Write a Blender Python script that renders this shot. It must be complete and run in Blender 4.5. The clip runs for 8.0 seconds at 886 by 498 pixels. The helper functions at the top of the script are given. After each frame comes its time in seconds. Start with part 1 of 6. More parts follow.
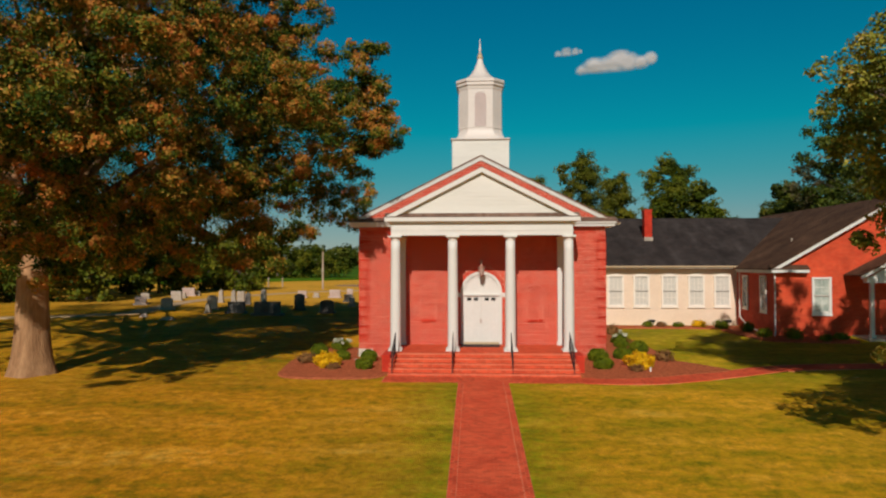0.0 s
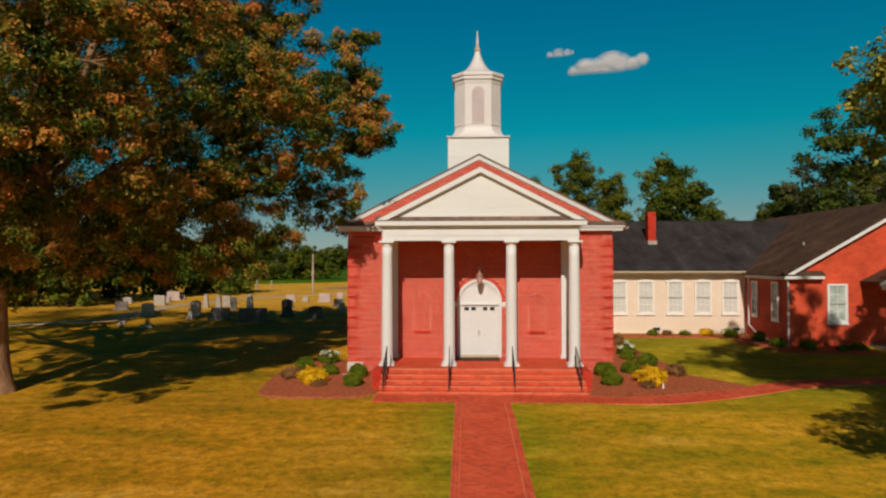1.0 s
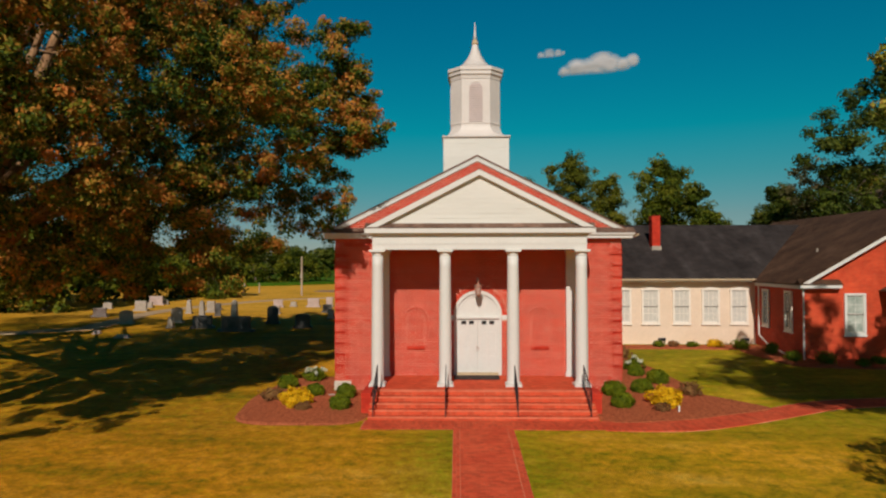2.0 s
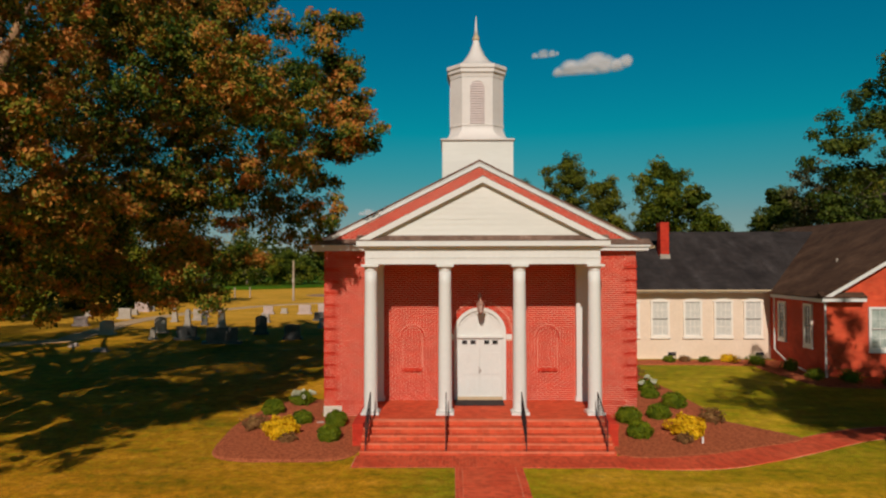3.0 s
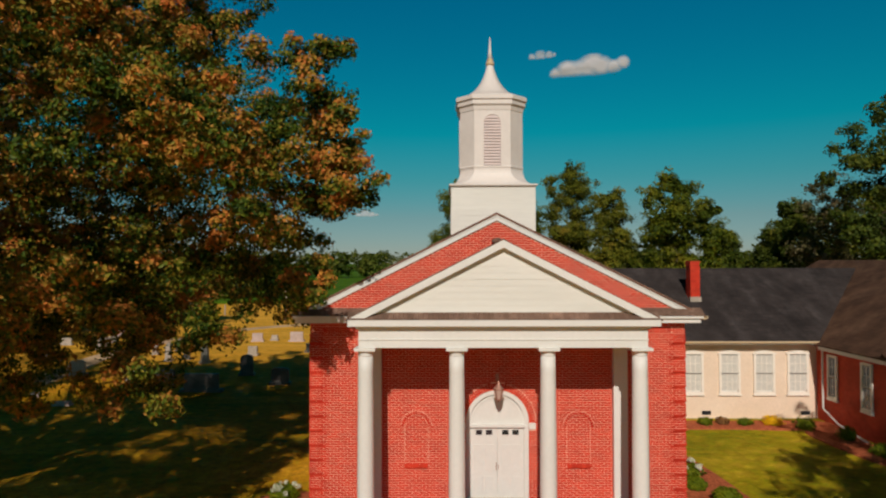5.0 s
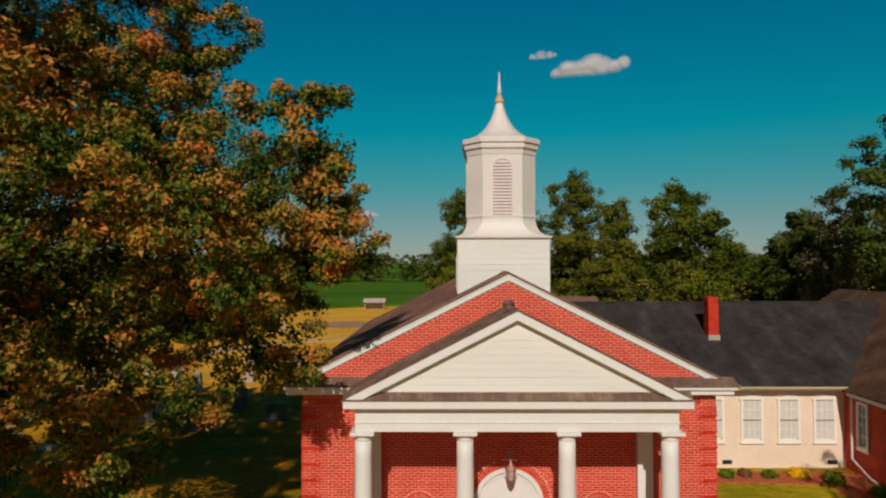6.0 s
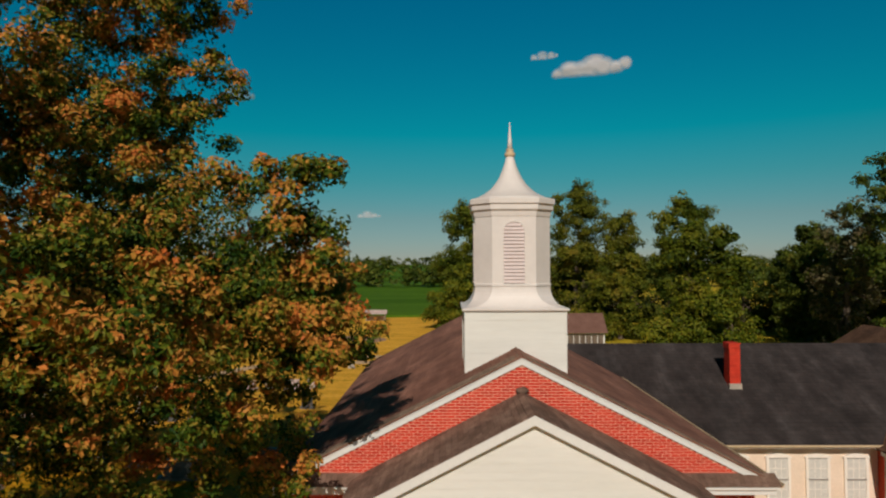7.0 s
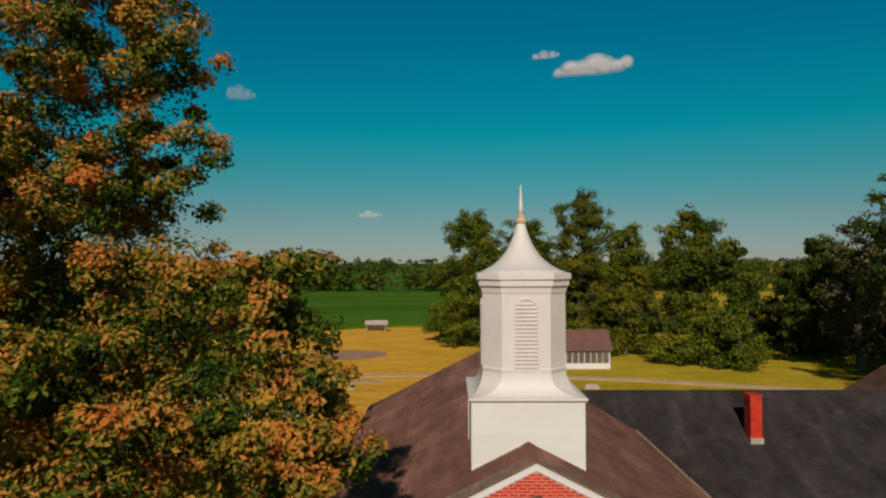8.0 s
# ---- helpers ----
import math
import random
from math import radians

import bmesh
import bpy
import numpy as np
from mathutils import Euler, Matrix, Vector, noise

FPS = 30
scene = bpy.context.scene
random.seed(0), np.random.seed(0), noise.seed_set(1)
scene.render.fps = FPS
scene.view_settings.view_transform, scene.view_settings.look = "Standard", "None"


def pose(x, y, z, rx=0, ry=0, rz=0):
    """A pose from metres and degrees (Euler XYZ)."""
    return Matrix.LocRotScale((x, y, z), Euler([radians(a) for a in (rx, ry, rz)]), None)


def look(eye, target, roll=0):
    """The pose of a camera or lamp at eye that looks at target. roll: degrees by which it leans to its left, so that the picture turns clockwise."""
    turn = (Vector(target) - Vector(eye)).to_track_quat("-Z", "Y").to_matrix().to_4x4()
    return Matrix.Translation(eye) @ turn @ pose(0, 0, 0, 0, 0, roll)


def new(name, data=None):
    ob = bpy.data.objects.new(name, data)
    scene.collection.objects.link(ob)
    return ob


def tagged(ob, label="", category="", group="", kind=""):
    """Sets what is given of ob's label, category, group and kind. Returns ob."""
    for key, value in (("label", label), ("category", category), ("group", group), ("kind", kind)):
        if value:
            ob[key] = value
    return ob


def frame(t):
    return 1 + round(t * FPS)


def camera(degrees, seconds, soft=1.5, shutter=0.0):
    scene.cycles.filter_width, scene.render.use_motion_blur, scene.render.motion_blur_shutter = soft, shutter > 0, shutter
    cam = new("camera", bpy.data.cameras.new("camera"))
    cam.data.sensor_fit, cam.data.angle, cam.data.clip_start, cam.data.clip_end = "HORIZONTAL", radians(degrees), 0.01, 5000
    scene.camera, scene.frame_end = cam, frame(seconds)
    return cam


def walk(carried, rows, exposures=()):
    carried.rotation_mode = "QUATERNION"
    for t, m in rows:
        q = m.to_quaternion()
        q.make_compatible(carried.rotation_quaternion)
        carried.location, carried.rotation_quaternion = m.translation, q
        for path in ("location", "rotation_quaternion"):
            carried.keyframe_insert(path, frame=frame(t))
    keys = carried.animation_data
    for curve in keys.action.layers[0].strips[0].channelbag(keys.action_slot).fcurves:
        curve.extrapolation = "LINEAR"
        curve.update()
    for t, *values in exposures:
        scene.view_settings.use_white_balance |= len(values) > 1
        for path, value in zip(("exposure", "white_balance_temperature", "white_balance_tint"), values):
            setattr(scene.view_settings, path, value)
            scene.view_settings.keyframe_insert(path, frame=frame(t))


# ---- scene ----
cam = camera(70.3, 8.0, soft=2.25)
PATH = [
    (0, (-0.37, -30.529, 4.854), (-0.467, -28.532, 4.892), -0.1),
    (0.5, (-0.498, -29.476, 4.999), (-0.581, -27.478, 5.037), -0.1),
    (1, (-0.612, -28.403, 5.147), (-0.684, -26.405, 5.186), -0.1),
    (1.5, (-0.738, -27.324, 5.337), (-0.796, -25.325, 5.376), -0.1),
    (3, (-1.103, -24.101, 6.095), (-1.128, -22.101, 6.135), -0.1),
    (3.5, (-1.223, -23.088, 6.436), (-1.245, -21.089, 6.478), -0.1),
    (4, (-1.34, -22.078, 6.907), (-1.358, -20.079, 6.951), -0.1),
    (4.5, (-1.455, -21.05, 7.607), (-1.47, -19.05, 7.649), -0.1),
    (6, (-1.726, -18.239, 10.268), (-1.743, -16.239, 10.31), -0.1),
    (6.5, (-1.787, -17.308, 11.319), (-1.808, -15.309, 11.361), -0.1),
    (7, (-1.844, -16.361, 12.378), (-1.866, -14.362, 12.422), -0.2),
    (7.5, (-1.883, -15.476, 13.451), (-1.907, -13.476, 13.494), -0.2),
    (8, (-1.937, -14.63, 14.551), (-1.963, -12.631, 14.592), -0.2),
]
walk(cam, [(t, look(eye, target, roll)) for t, eye, target, roll in PATH], exposures=((0.0, 0.0), (2.5, -0.1), (8.0, -0.1)))

# ---- world and sun ----
SUN_TRAVEL = Vector((0.10, 1.0, -0.70))
world = bpy.data.worlds.new("sky")
scene.world = world
world.use_nodes = True
wn, wl = world.node_tree.nodes, world.node_tree.links
wn.clear()
sky = wn.new("ShaderNodeTexSky")
sky.sky_type = "NISHITA"
sky.sun_disc = False
sky.sun_elevation = math.atan2(0.70, 1.005)
sky.sun_rotation = math.pi + math.atan2(0.10, 1.0)
sky.air_density, sky.dust_density, sky.ozone_density = 1.0, 0.05, 2.0
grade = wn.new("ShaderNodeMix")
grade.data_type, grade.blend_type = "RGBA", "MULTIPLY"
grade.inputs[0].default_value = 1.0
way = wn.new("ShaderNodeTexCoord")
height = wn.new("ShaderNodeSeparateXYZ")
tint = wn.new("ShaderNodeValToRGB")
# stops past 0.40 lie above the view, darkened to deepen the shade
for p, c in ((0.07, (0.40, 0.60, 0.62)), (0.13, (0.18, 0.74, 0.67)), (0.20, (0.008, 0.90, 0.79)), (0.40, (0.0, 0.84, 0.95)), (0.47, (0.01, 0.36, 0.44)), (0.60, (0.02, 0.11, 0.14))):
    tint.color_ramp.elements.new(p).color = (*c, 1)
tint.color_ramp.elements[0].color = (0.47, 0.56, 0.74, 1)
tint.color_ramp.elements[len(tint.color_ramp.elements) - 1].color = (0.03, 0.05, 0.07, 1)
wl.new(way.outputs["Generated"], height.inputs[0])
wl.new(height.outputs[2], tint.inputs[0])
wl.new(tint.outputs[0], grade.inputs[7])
bg = wn.new("ShaderNodeBackground")
bg.inputs["Strength"].default_value = 0.06
wo = wn.new("ShaderNodeOutputWorld")
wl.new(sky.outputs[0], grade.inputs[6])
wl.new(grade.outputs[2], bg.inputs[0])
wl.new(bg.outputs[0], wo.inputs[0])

sun = new("sun", bpy.data.lights.new("sun", "SUN"))
sun.data.energy = 3.75
sun.data.angle = radians(0.53)
sun.data.color = (1.0, 0.92, 0.82)
sun.matrix_world = Matrix.Translation((0, -60, 60)) @ SUN_TRAVEL.to_track_quat("-Z", "Y").to_matrix().to_4x4()


# ---- materials ----
def ramp(nodes, links, fac, stops):
    r = nodes.new("ShaderNodeValToRGB")
    while len(r.color_ramp.elements) < len(stops):
        r.color_ramp.elements.new(0.5)
    for e, (p, c) in zip(r.color_ramp.elements, stops):
        e.position, e.color = p, (*c, 1)
    links.new(fac, r.inputs[0])
    return r.outputs[0]


def mix(nodes, links, kind, fac, a, b):
    m = nodes.new("ShaderNodeMix")
    m.data_type, m.blend_type = "RGBA", kind
    for sock, v in ((m.inputs[0], fac), (m.inputs[6], a), (m.inputs[7], b)):
        if isinstance(v, (int, float)):
            sock.default_value = v
        elif isinstance(v, tuple):
            sock.default_value = (*v, 1)
        else:
            links.new(v, sock)
    return m.outputs[2]


def coords(nodes, links, stretch=(1, 1, 1)):
    tc = nodes.new("ShaderNodeNewGeometry")
    mp = nodes.new("ShaderNodeMapping")
    mp.inputs["Scale"].default_value = stretch
    links.new(tc.outputs["Position"], mp.inputs[0])
    return mp.outputs[0]


def noise_tex(nodes, links, co, scale, detail=4, rough=0.6):
    n = nodes.new("ShaderNodeTexNoise")
    n.inputs["Scale"].default_value, n.inputs["Detail"].default_value, n.inputs["Roughness"].default_value = scale, detail, rough
    links.new(co, n.inputs["Vector"])
    return n.outputs[0]


def material(name, a, b, rough=0.7, big=0.8, fine=18.0, stretch=(1, 1, 1), bump=0.15, depth=0.01, metal=0.0, island=0.0, spec=0.3, low=0.35, high=0.65, grain=0.28):
    """Two base colours mixed by stains of two sizes, with fine relief; island: how far pieces differ from one another."""
    m = bpy.data.materials.new(name)
    m.use_nodes = True
    n, l = m.node_tree.nodes, m.node_tree.links
    p = n["Principled BSDF"]
    co = coords(n, l, stretch)
    f1, f2 = noise_tex(n, l, co, big), noise_tex(n, l, co, fine)
    c = ramp(n, l, f1, [(low, a), (high, b)])
    dark = ramp(n, l, f2, [(0.25, (1 - grain,) * 3), (0.7, (1 + 0.3 * grain,) * 3)])
    c = mix(n, l, "MULTIPLY", 1.0, c, dark)
    if island:
        g = n.new("ShaderNodeNewGeometry")
        oi = n.new("ShaderNodeObjectInfo")
        s = n.new("ShaderNodeMath")
        s.operation = "ADD"
        l.new(g.outputs["Random Per Island"], s.inputs[0])
        l.new(oi.outputs["Random"], s.inputs[1])
        fr = n.new("ShaderNodeMath")
        fr.operation = "FRACT"
        l.new(s.outputs[0], fr.inputs[0])
        t = ramp(n, l, fr.outputs[0], [(0.0, (1 - island,) * 3), (0.5, (1, 1, 1)), (1.0, (1 + island * 0.5,) * 3)])
        c = mix(n, l, "MULTIPLY", 1.0, c, t)
    l.new(c, p.inputs["Base Color"])
    p.inputs["Roughness"].default_value = rough
    p.inputs["Metallic"].default_value = metal
    p.inputs["Specular IOR Level"].default_value = spec
    if bump:
        bp = n.new("ShaderNodeBump")
        bp.inputs["Strength"].default_value, bp.inputs["Distance"].default_value = bump, depth
        l.new(f2, bp.inputs["Height"])
        l.new(bp.outputs[0], p.inputs["Normal"])
    return m


def brick_material(name, a, b, mortar, course=0.0767, length=0.217, axis="xz", offset=0.5, joint=0.010, bump=0.4, rough=0.8, streak=None):
    """Small far-off bricks or roof tabs: courses with joints on a plane given by two axes."""
    m = bpy.data.materials.new(name)
    m.use_nodes = True
    n, l = m.node_tree.nodes, m.node_tree.links
    p = n["Principled BSDF"]
    g = n.new("ShaderNodeNewGeometry")
    sep = n.new("ShaderNodeSeparateXYZ")
    com = n.new("ShaderNodeCombineXYZ")
    l.new(g.outputs["Position"], sep.inputs[0])
    l.new(sep.outputs["xyz".index(axis[0])], com.inputs[0])
    l.new(sep.outputs["xyz".index(axis[1])], com.inputs[1])
    t = n.new("ShaderNodeTexBrick")
    l.new(com.outputs[0], t.inputs["Vector"])
    t.offset = offset
    t.inputs["Color1"].default_value, t.inputs["Color2"].default_value, t.inputs["Mortar"].default_value = (*a, 1), (*b, 1), (*mortar, 1)
    t.inputs["Scale"].default_value = 1.0
    t.inputs["Mortar Size"].default_value = joint * 0.5
    t.inputs["Brick Width"].default_value, t.inputs["Row Height"].default_value = length, course
    stain = noise_tex(n, l, g.outputs["Position"], 0.7, 5)
    c = mix(n, l, "MULTIPLY", 1.0, t.outputs[0], ramp(n, l, stain, [(0.3, (0.62, 0.62, 0.62)), (0.7, (1.18, 1.16, 1.14))]))
    if streak:
        worn = noise_tex(n, l, coords(n, l, streak), 1.0, 6, 0.7)
        c = mix(n, l, "MULTIPLY", 1.0, c, ramp(n, l, worn, [(0.34, (0.72, 0.70, 0.70)), (0.52, (1.0, 1.0, 1.0)), (0.72, (1.55, 1.62, 1.66))]))
    l.new(c, p.inputs["Base Color"])
    p.inputs["Roughness"].default_value = rough
    p.inputs["Specular IOR Level"].default_value = 0.2
    bp = n.new("ShaderNodeBump")
    bp.invert = True
    bp.inputs["Strength"].default_value, bp.inputs["Distance"].default_value = bump, 0.008
    l.new(t.outputs["Fac"], bp.inputs["Height"])
    l.new(bp.outputs[0], p.inputs["Normal"])
    return m


def leaf_material(name, stops, scale=0.35, rough=0.55, transmit=0.25, turn=0.08):
    """Foliage: colour by patches of the crown and from leaf to leaf, with some light let through."""
    m = bpy.data.materials.new(name)
    m.use_nodes = True
    n, l = m.node_tree.nodes, m.node_tree.links
    p, out = n["Principled BSDF"], n["Material Output"]
    g = n.new("ShaderNodeNewGeometry")
    f = noise_tex(n, l, g.outputs["Position"], scale, 5, 0.75)
    mm = n.new("ShaderNodeMath")
    mm.operation = "MULTIPLY_ADD"
    mm.inputs[1].default_value, mm.inputs[2].default_value = 0.22, -0.11
    l.new(g.outputs["Random Per Island"], mm.inputs[0])
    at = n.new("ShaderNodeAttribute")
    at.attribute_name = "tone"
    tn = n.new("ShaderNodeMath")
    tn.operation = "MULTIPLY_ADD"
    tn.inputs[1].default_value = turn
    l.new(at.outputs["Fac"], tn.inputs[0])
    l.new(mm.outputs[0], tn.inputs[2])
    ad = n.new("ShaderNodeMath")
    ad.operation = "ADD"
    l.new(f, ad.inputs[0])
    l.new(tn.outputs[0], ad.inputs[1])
    c = ramp(n, l, ad.outputs[0], stops)
    l.new(c, p.inputs["Base Color"])
    p.inputs["Roughness"].default_value = rough
    p.inputs["Specular IOR Level"].default_value = 0.12
    tr = n.new("ShaderNodeBsdfTranslucent")
    l.new(c, tr.inputs[0])
    ms = n.new("ShaderNodeMixShader")
    ms.inputs[0].default_value = transmit
    l.new(p.outputs[0], ms.inputs[1])
    l.new(tr.outputs[0], ms.inputs[2])
    l.new(ms.outputs[0], out.inputs[0])
    return m


M = {}
M["brick"] = material("red_brick", (0.51, 0.033, 0.017), (0.63, 0.056, 0.027), rough=0.85, big=1.3, fine=60, island=0.16, bump=0.2, spec=0.15, grain=0.14)
M["mortar"] = material("pale_mortar", (0.75, 0.37, 0.255), (0.81, 0.45, 0.325), rough=0.95, big=2, fine=40, spec=0.1)
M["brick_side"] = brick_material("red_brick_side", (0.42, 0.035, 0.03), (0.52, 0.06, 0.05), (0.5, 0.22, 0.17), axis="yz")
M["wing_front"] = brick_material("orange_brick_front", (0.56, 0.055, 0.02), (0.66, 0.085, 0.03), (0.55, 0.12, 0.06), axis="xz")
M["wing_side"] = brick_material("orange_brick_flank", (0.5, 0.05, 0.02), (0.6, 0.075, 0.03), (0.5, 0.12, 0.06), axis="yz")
M["paver"] = material("brick_paver", (0.62, 0.080, 0.033), (0.72, 0.118, 0.050), rough=0.9, big=0.9, fine=45, island=0.22, bump=0.3, spec=0.15)
M["tread"] = material("worn_nosing_brick", (0.66, 0.140, 0.070), (0.74, 0.205, 0.115), rough=0.9, big=1.2, fine=40, island=0.12, bump=0.2, spec=0.15, grain=0.15)
M["paver_bed"] = material("paver_joint_sand", (0.66, 0.22, 0.125), (0.72, 0.28, 0.17), rough=0.95, big=2, fine=50)
M["white"] = material("white_paint", (0.68, 0.655, 0.61), (0.73, 0.705, 0.66), rough=0.5, big=0.6, fine=9, bump=0.05, low=0.3, high=0.7, grain=0.05)
M["siding"] = material("white_siding", (0.68, 0.65, 0.59), (0.74, 0.71, 0.65), rough=0.5, big=0.5, fine=6, stretch=(0.4, 1, 3), bump=0.05, grain=0.05)
M["steeple"] = material("steeple_white_metal", (0.67, 0.595, 0.545), (0.73, 0.655, 0.605), rough=0.45, big=0.5, fine=5, bump=0.03, grain=0.05)
M["cream"] = material("cream_masonry_paint", (0.78, 0.60, 0.45), (0.84, 0.66, 0.51), rough=0.75, big=0.5, fine=14, bump=0.12, depth=0.006, grain=0.1)
M["trim"] = material("cream_white_trim", (0.78, 0.73, 0.65), (0.82, 0.77, 0.69), rough=0.55, big=2, fine=12, bump=0.05, grain=0.06)
M["shingle"] = brick_material("brown_roof_shingles", (0.225, 0.102, 0.069), (0.260, 0.122, 0.085), (0.190, 0.086, 0.060), course=0.12, length=0.32, axis="yz", joint=0.010, bump=0.2, rough=0.95, streak=(0.9, 0.22, 0.9))
M["shingle_edge"] = brick_material("weathered_edge_shingles", (0.215, 0.145, 0.100), (0.265, 0.185, 0.130), (0.16, 0.105, 0.072), course=0.14, length=0.3, axis="yx", joint=0.012, bump=0.3, rough=0.95, streak=(1.4, 1.0, 1.0))
M["shingle_x"] = brick_material("brown_porch_shingles", (0.175, 0.104, 0.073), (0.240, 0.148, 0.109), (0.13, 0.074, 0.054), course=0.14, length=0.3, axis="yx", joint=0.010, bump=0.3, rough=0.95, streak=(2.0, 1.2, 1.2))
M["shingle_dark"] = brick_material("charcoal_roof_shingles", (0.036, 0.029, 0.0275), (0.047, 0.037, 0.035), (0.029, 0.023, 0.022), course=0.12, length=0.32, axis="xz", joint=0.010, bump=0.2, rough=0.95, streak=(1.1, 0.35, 0.35))
M["shingle_wing"] = brick_material("dark_brown_roof_shingles", (0.098, 0.050, 0.029), (0.125, 0.065, 0.039), (0.075, 0.039, 0.023), course=0.12, length=0.32, axis="yz", joint=0.010, bump=0.2, rough=0.95, streak=(0.5, 0.6, 0.5))
M["iron"] = material("black_iron", (0.03, 0.03, 0.035), (0.05, 0.05, 0.055), rough=0.5, metal=0.6, big=4, fine=60)
M["bronze"] = material("weathered_bronze", (0.42, 0.21, 0.15), (0.50, 0.28, 0.21), rough=0.5, metal=0.4, big=6, fine=60)
M["lamp_glass"] = material("frosted_lamp_glass", (0.45, 0.30, 0.25), (0.55, 0.40, 0.33), rough=0.25, big=5, fine=30, bump=0)
M["sash"] = material("grey_sash_paint", (0.64, 0.60, 0.54), (0.70, 0.66, 0.60), rough=0.6, big=2, fine=12, bump=0.05, grain=0.06)
M["cream_trim"] = material("pale_cream_trim", (0.84, 0.75, 0.64), (0.88, 0.79, 0.69), rough=0.65, big=2, fine=12, bump=0.05, grain=0.06)
M["rail"] = material("shaded_grey_rail", (0.24, 0.21, 0.18), (0.30, 0.26, 0.23), rough=0.7, big=2, fine=12, bump=0.05, grain=0.06)
M["blind"] = material("drawn_blind", (0.60, 0.56, 0.50), (0.66, 0.62, 0.56), rough=0.8, big=2, fine=8, stretch=(1, 1, 4), bump=0.05, grain=0.08)
M["dark_glass"] = material("dark_pane", (0.02, 0.022, 0.025), (0.035, 0.035, 0.04), rough=0.08, big=2, fine=10, bump=0, spec=0.6)
M["pane"] = material("pane_with_blind", (0.62, 0.58, 0.52), (0.68, 0.64, 0.57), rough=0.15, big=2, fine=8, bump=0, spec=0.6, stretch=(1, 1, 4), grain=0.12)
# mottled green-grey of this pane is a tree reflection put into its colour
M["pane_green"] = material("pane_painted_tree_reflection", (0.28, 0.34, 0.30), (0.55, 0.58, 0.52), rough=0.1, big=2.2, fine=7, bump=0, spec=0.7, grain=0.12)
M["mat"] = material("dark_rubber_mat", (0.035, 0.022, 0.02), (0.055, 0.035, 0.03), rough=0.95, big=3, fine=90)
M["tan"] = material("tan_sill", (0.55, 0.40, 0.24), (0.62, 0.46, 0.29), rough=0.7, big=4, fine=40)
M["stone"] = material("pale_cornerstone", (0.58, 0.52, 0.42), (0.68, 0.61, 0.50), rough=0.8, big=3, fine=40)
M["granite_light"] = material("pale_granite", (0.34, 0.28, 0.22), (0.46, 0.385, 0.31), rough=0.7, big=1.5, fine=40)
M["granite_rose"] = material("rose_granite", (0.42, 0.31, 0.27), (0.55, 0.42, 0.37), rough=0.7, big=1.5, fine=40)
M["granite_dark"] = material("grey_granite", (0.07, 0.065, 0.06), (0.14, 0.125, 0.11), rough=0.5, big=1.5, fine=40)
M["mulch"] = material("red_bark_mulch", (0.31, 0.074, 0.031), (0.66, 0.180, 0.078), rough=1.0, big=9, fine=26, bump=1.0, depth=0.06, spec=0.05, low=0.28, high=0.60, grain=0.5)
M["gravel"] = material("pale_gravel", (0.50, 0.33, 0.19), (0.62, 0.42, 0.25), rough=1.0, big=0.6, fine=12, bump=0.4, depth=0.02, spec=0.05)
M["bark"] = material("oak_bark", (0.27, 0.140, 0.068), (0.50, 0.285, 0.145), rough=0.95, big=1.6, fine=14, stretch=(1, 1, 0.22), bump=0.9, depth=0.05, spec=0.1)
M["bark_dark"] = material("dark_bark", (0.10, 0.07, 0.05), (0.2, 0.15, 0.11), rough=0.95, big=1.6, fine=14, stretch=(1, 1, 0.22), bump=0.8, depth=0.04, spec=0.1)
M["wood_pole"] = material("weathered_pole_wood", (0.38, 0.28, 0.20), (0.5, 0.38, 0.28), rough=0.9, big=2, fine=20, stretch=(1, 1, 0.2))
M["roof_red"] = material("red_brown_metal_roof", (0.15, 0.072, 0.052), (0.19, 0.095, 0.07), rough=0.7, big=1, fine=12)
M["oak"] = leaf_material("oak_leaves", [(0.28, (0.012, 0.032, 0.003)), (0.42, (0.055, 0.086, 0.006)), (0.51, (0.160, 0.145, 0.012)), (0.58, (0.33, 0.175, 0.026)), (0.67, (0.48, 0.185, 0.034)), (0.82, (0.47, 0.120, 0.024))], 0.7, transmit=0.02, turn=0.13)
M["tree_green"] = leaf_material("green_leaves", [(0.28, (0.020, 0.036, 0.002)), (0.46, (0.062, 0.084, 0.005)), (0.62, (0.138, 0.134, 0.007)), (0.80, (0.20, 0.165, 0.014))], 0.22, transmit=0.04)
M["tree_olive"] = leaf_material("olive_leaves", [(0.28, (0.028, 0.040, 0.003)), (0.48, (0.085, 0.094, 0.006)), (0.64, (0.150, 0.132, 0.010)), (0.80, (0.23, 0.15, 0.018))], 0.22, transmit=0.04)
M["tree_dark"] = leaf_material("dark_green_leaves", [(0.28, (0.014, 0.024, 0.003)), (0.46, (0.042, 0.062, 0.006)), (0.62, (0.085, 0.100, 0.010)), (0.80, (0.15, 0.13, 0.02))], 0.22, transmit=0.04)
M["tree_grey"] = leaf_material("thinning_grey_brown_leaves", [(0.30, (0.04, 0.042, 0.012)), (0.50, (0.095, 0.085, 0.032)), (0.65, (0.16, 0.125, 0.06)), (0.80, (0.24, 0.17, 0.085))], 0.25, transmit=0.08)
M["near_leaf"] = leaf_material("maple_leaves", [(0.30, (0.08, 0.105, 0.012)), (0.50, (0.22, 0.225, 0.026)), (0.64, (0.42, 0.36, 0.06)), (0.80, (0.55, 0.26, 0.07))], 0.5, transmit=0.07)
M["box_leaf"] = leaf_material("boxwood_leaves", [(0.3, (0.045, 0.075, 0.003)), (0.55, (0.135, 0.165, 0.006)), (0.8, (0.27, 0.26, 0.012))], 1.6, transmit=0.08)
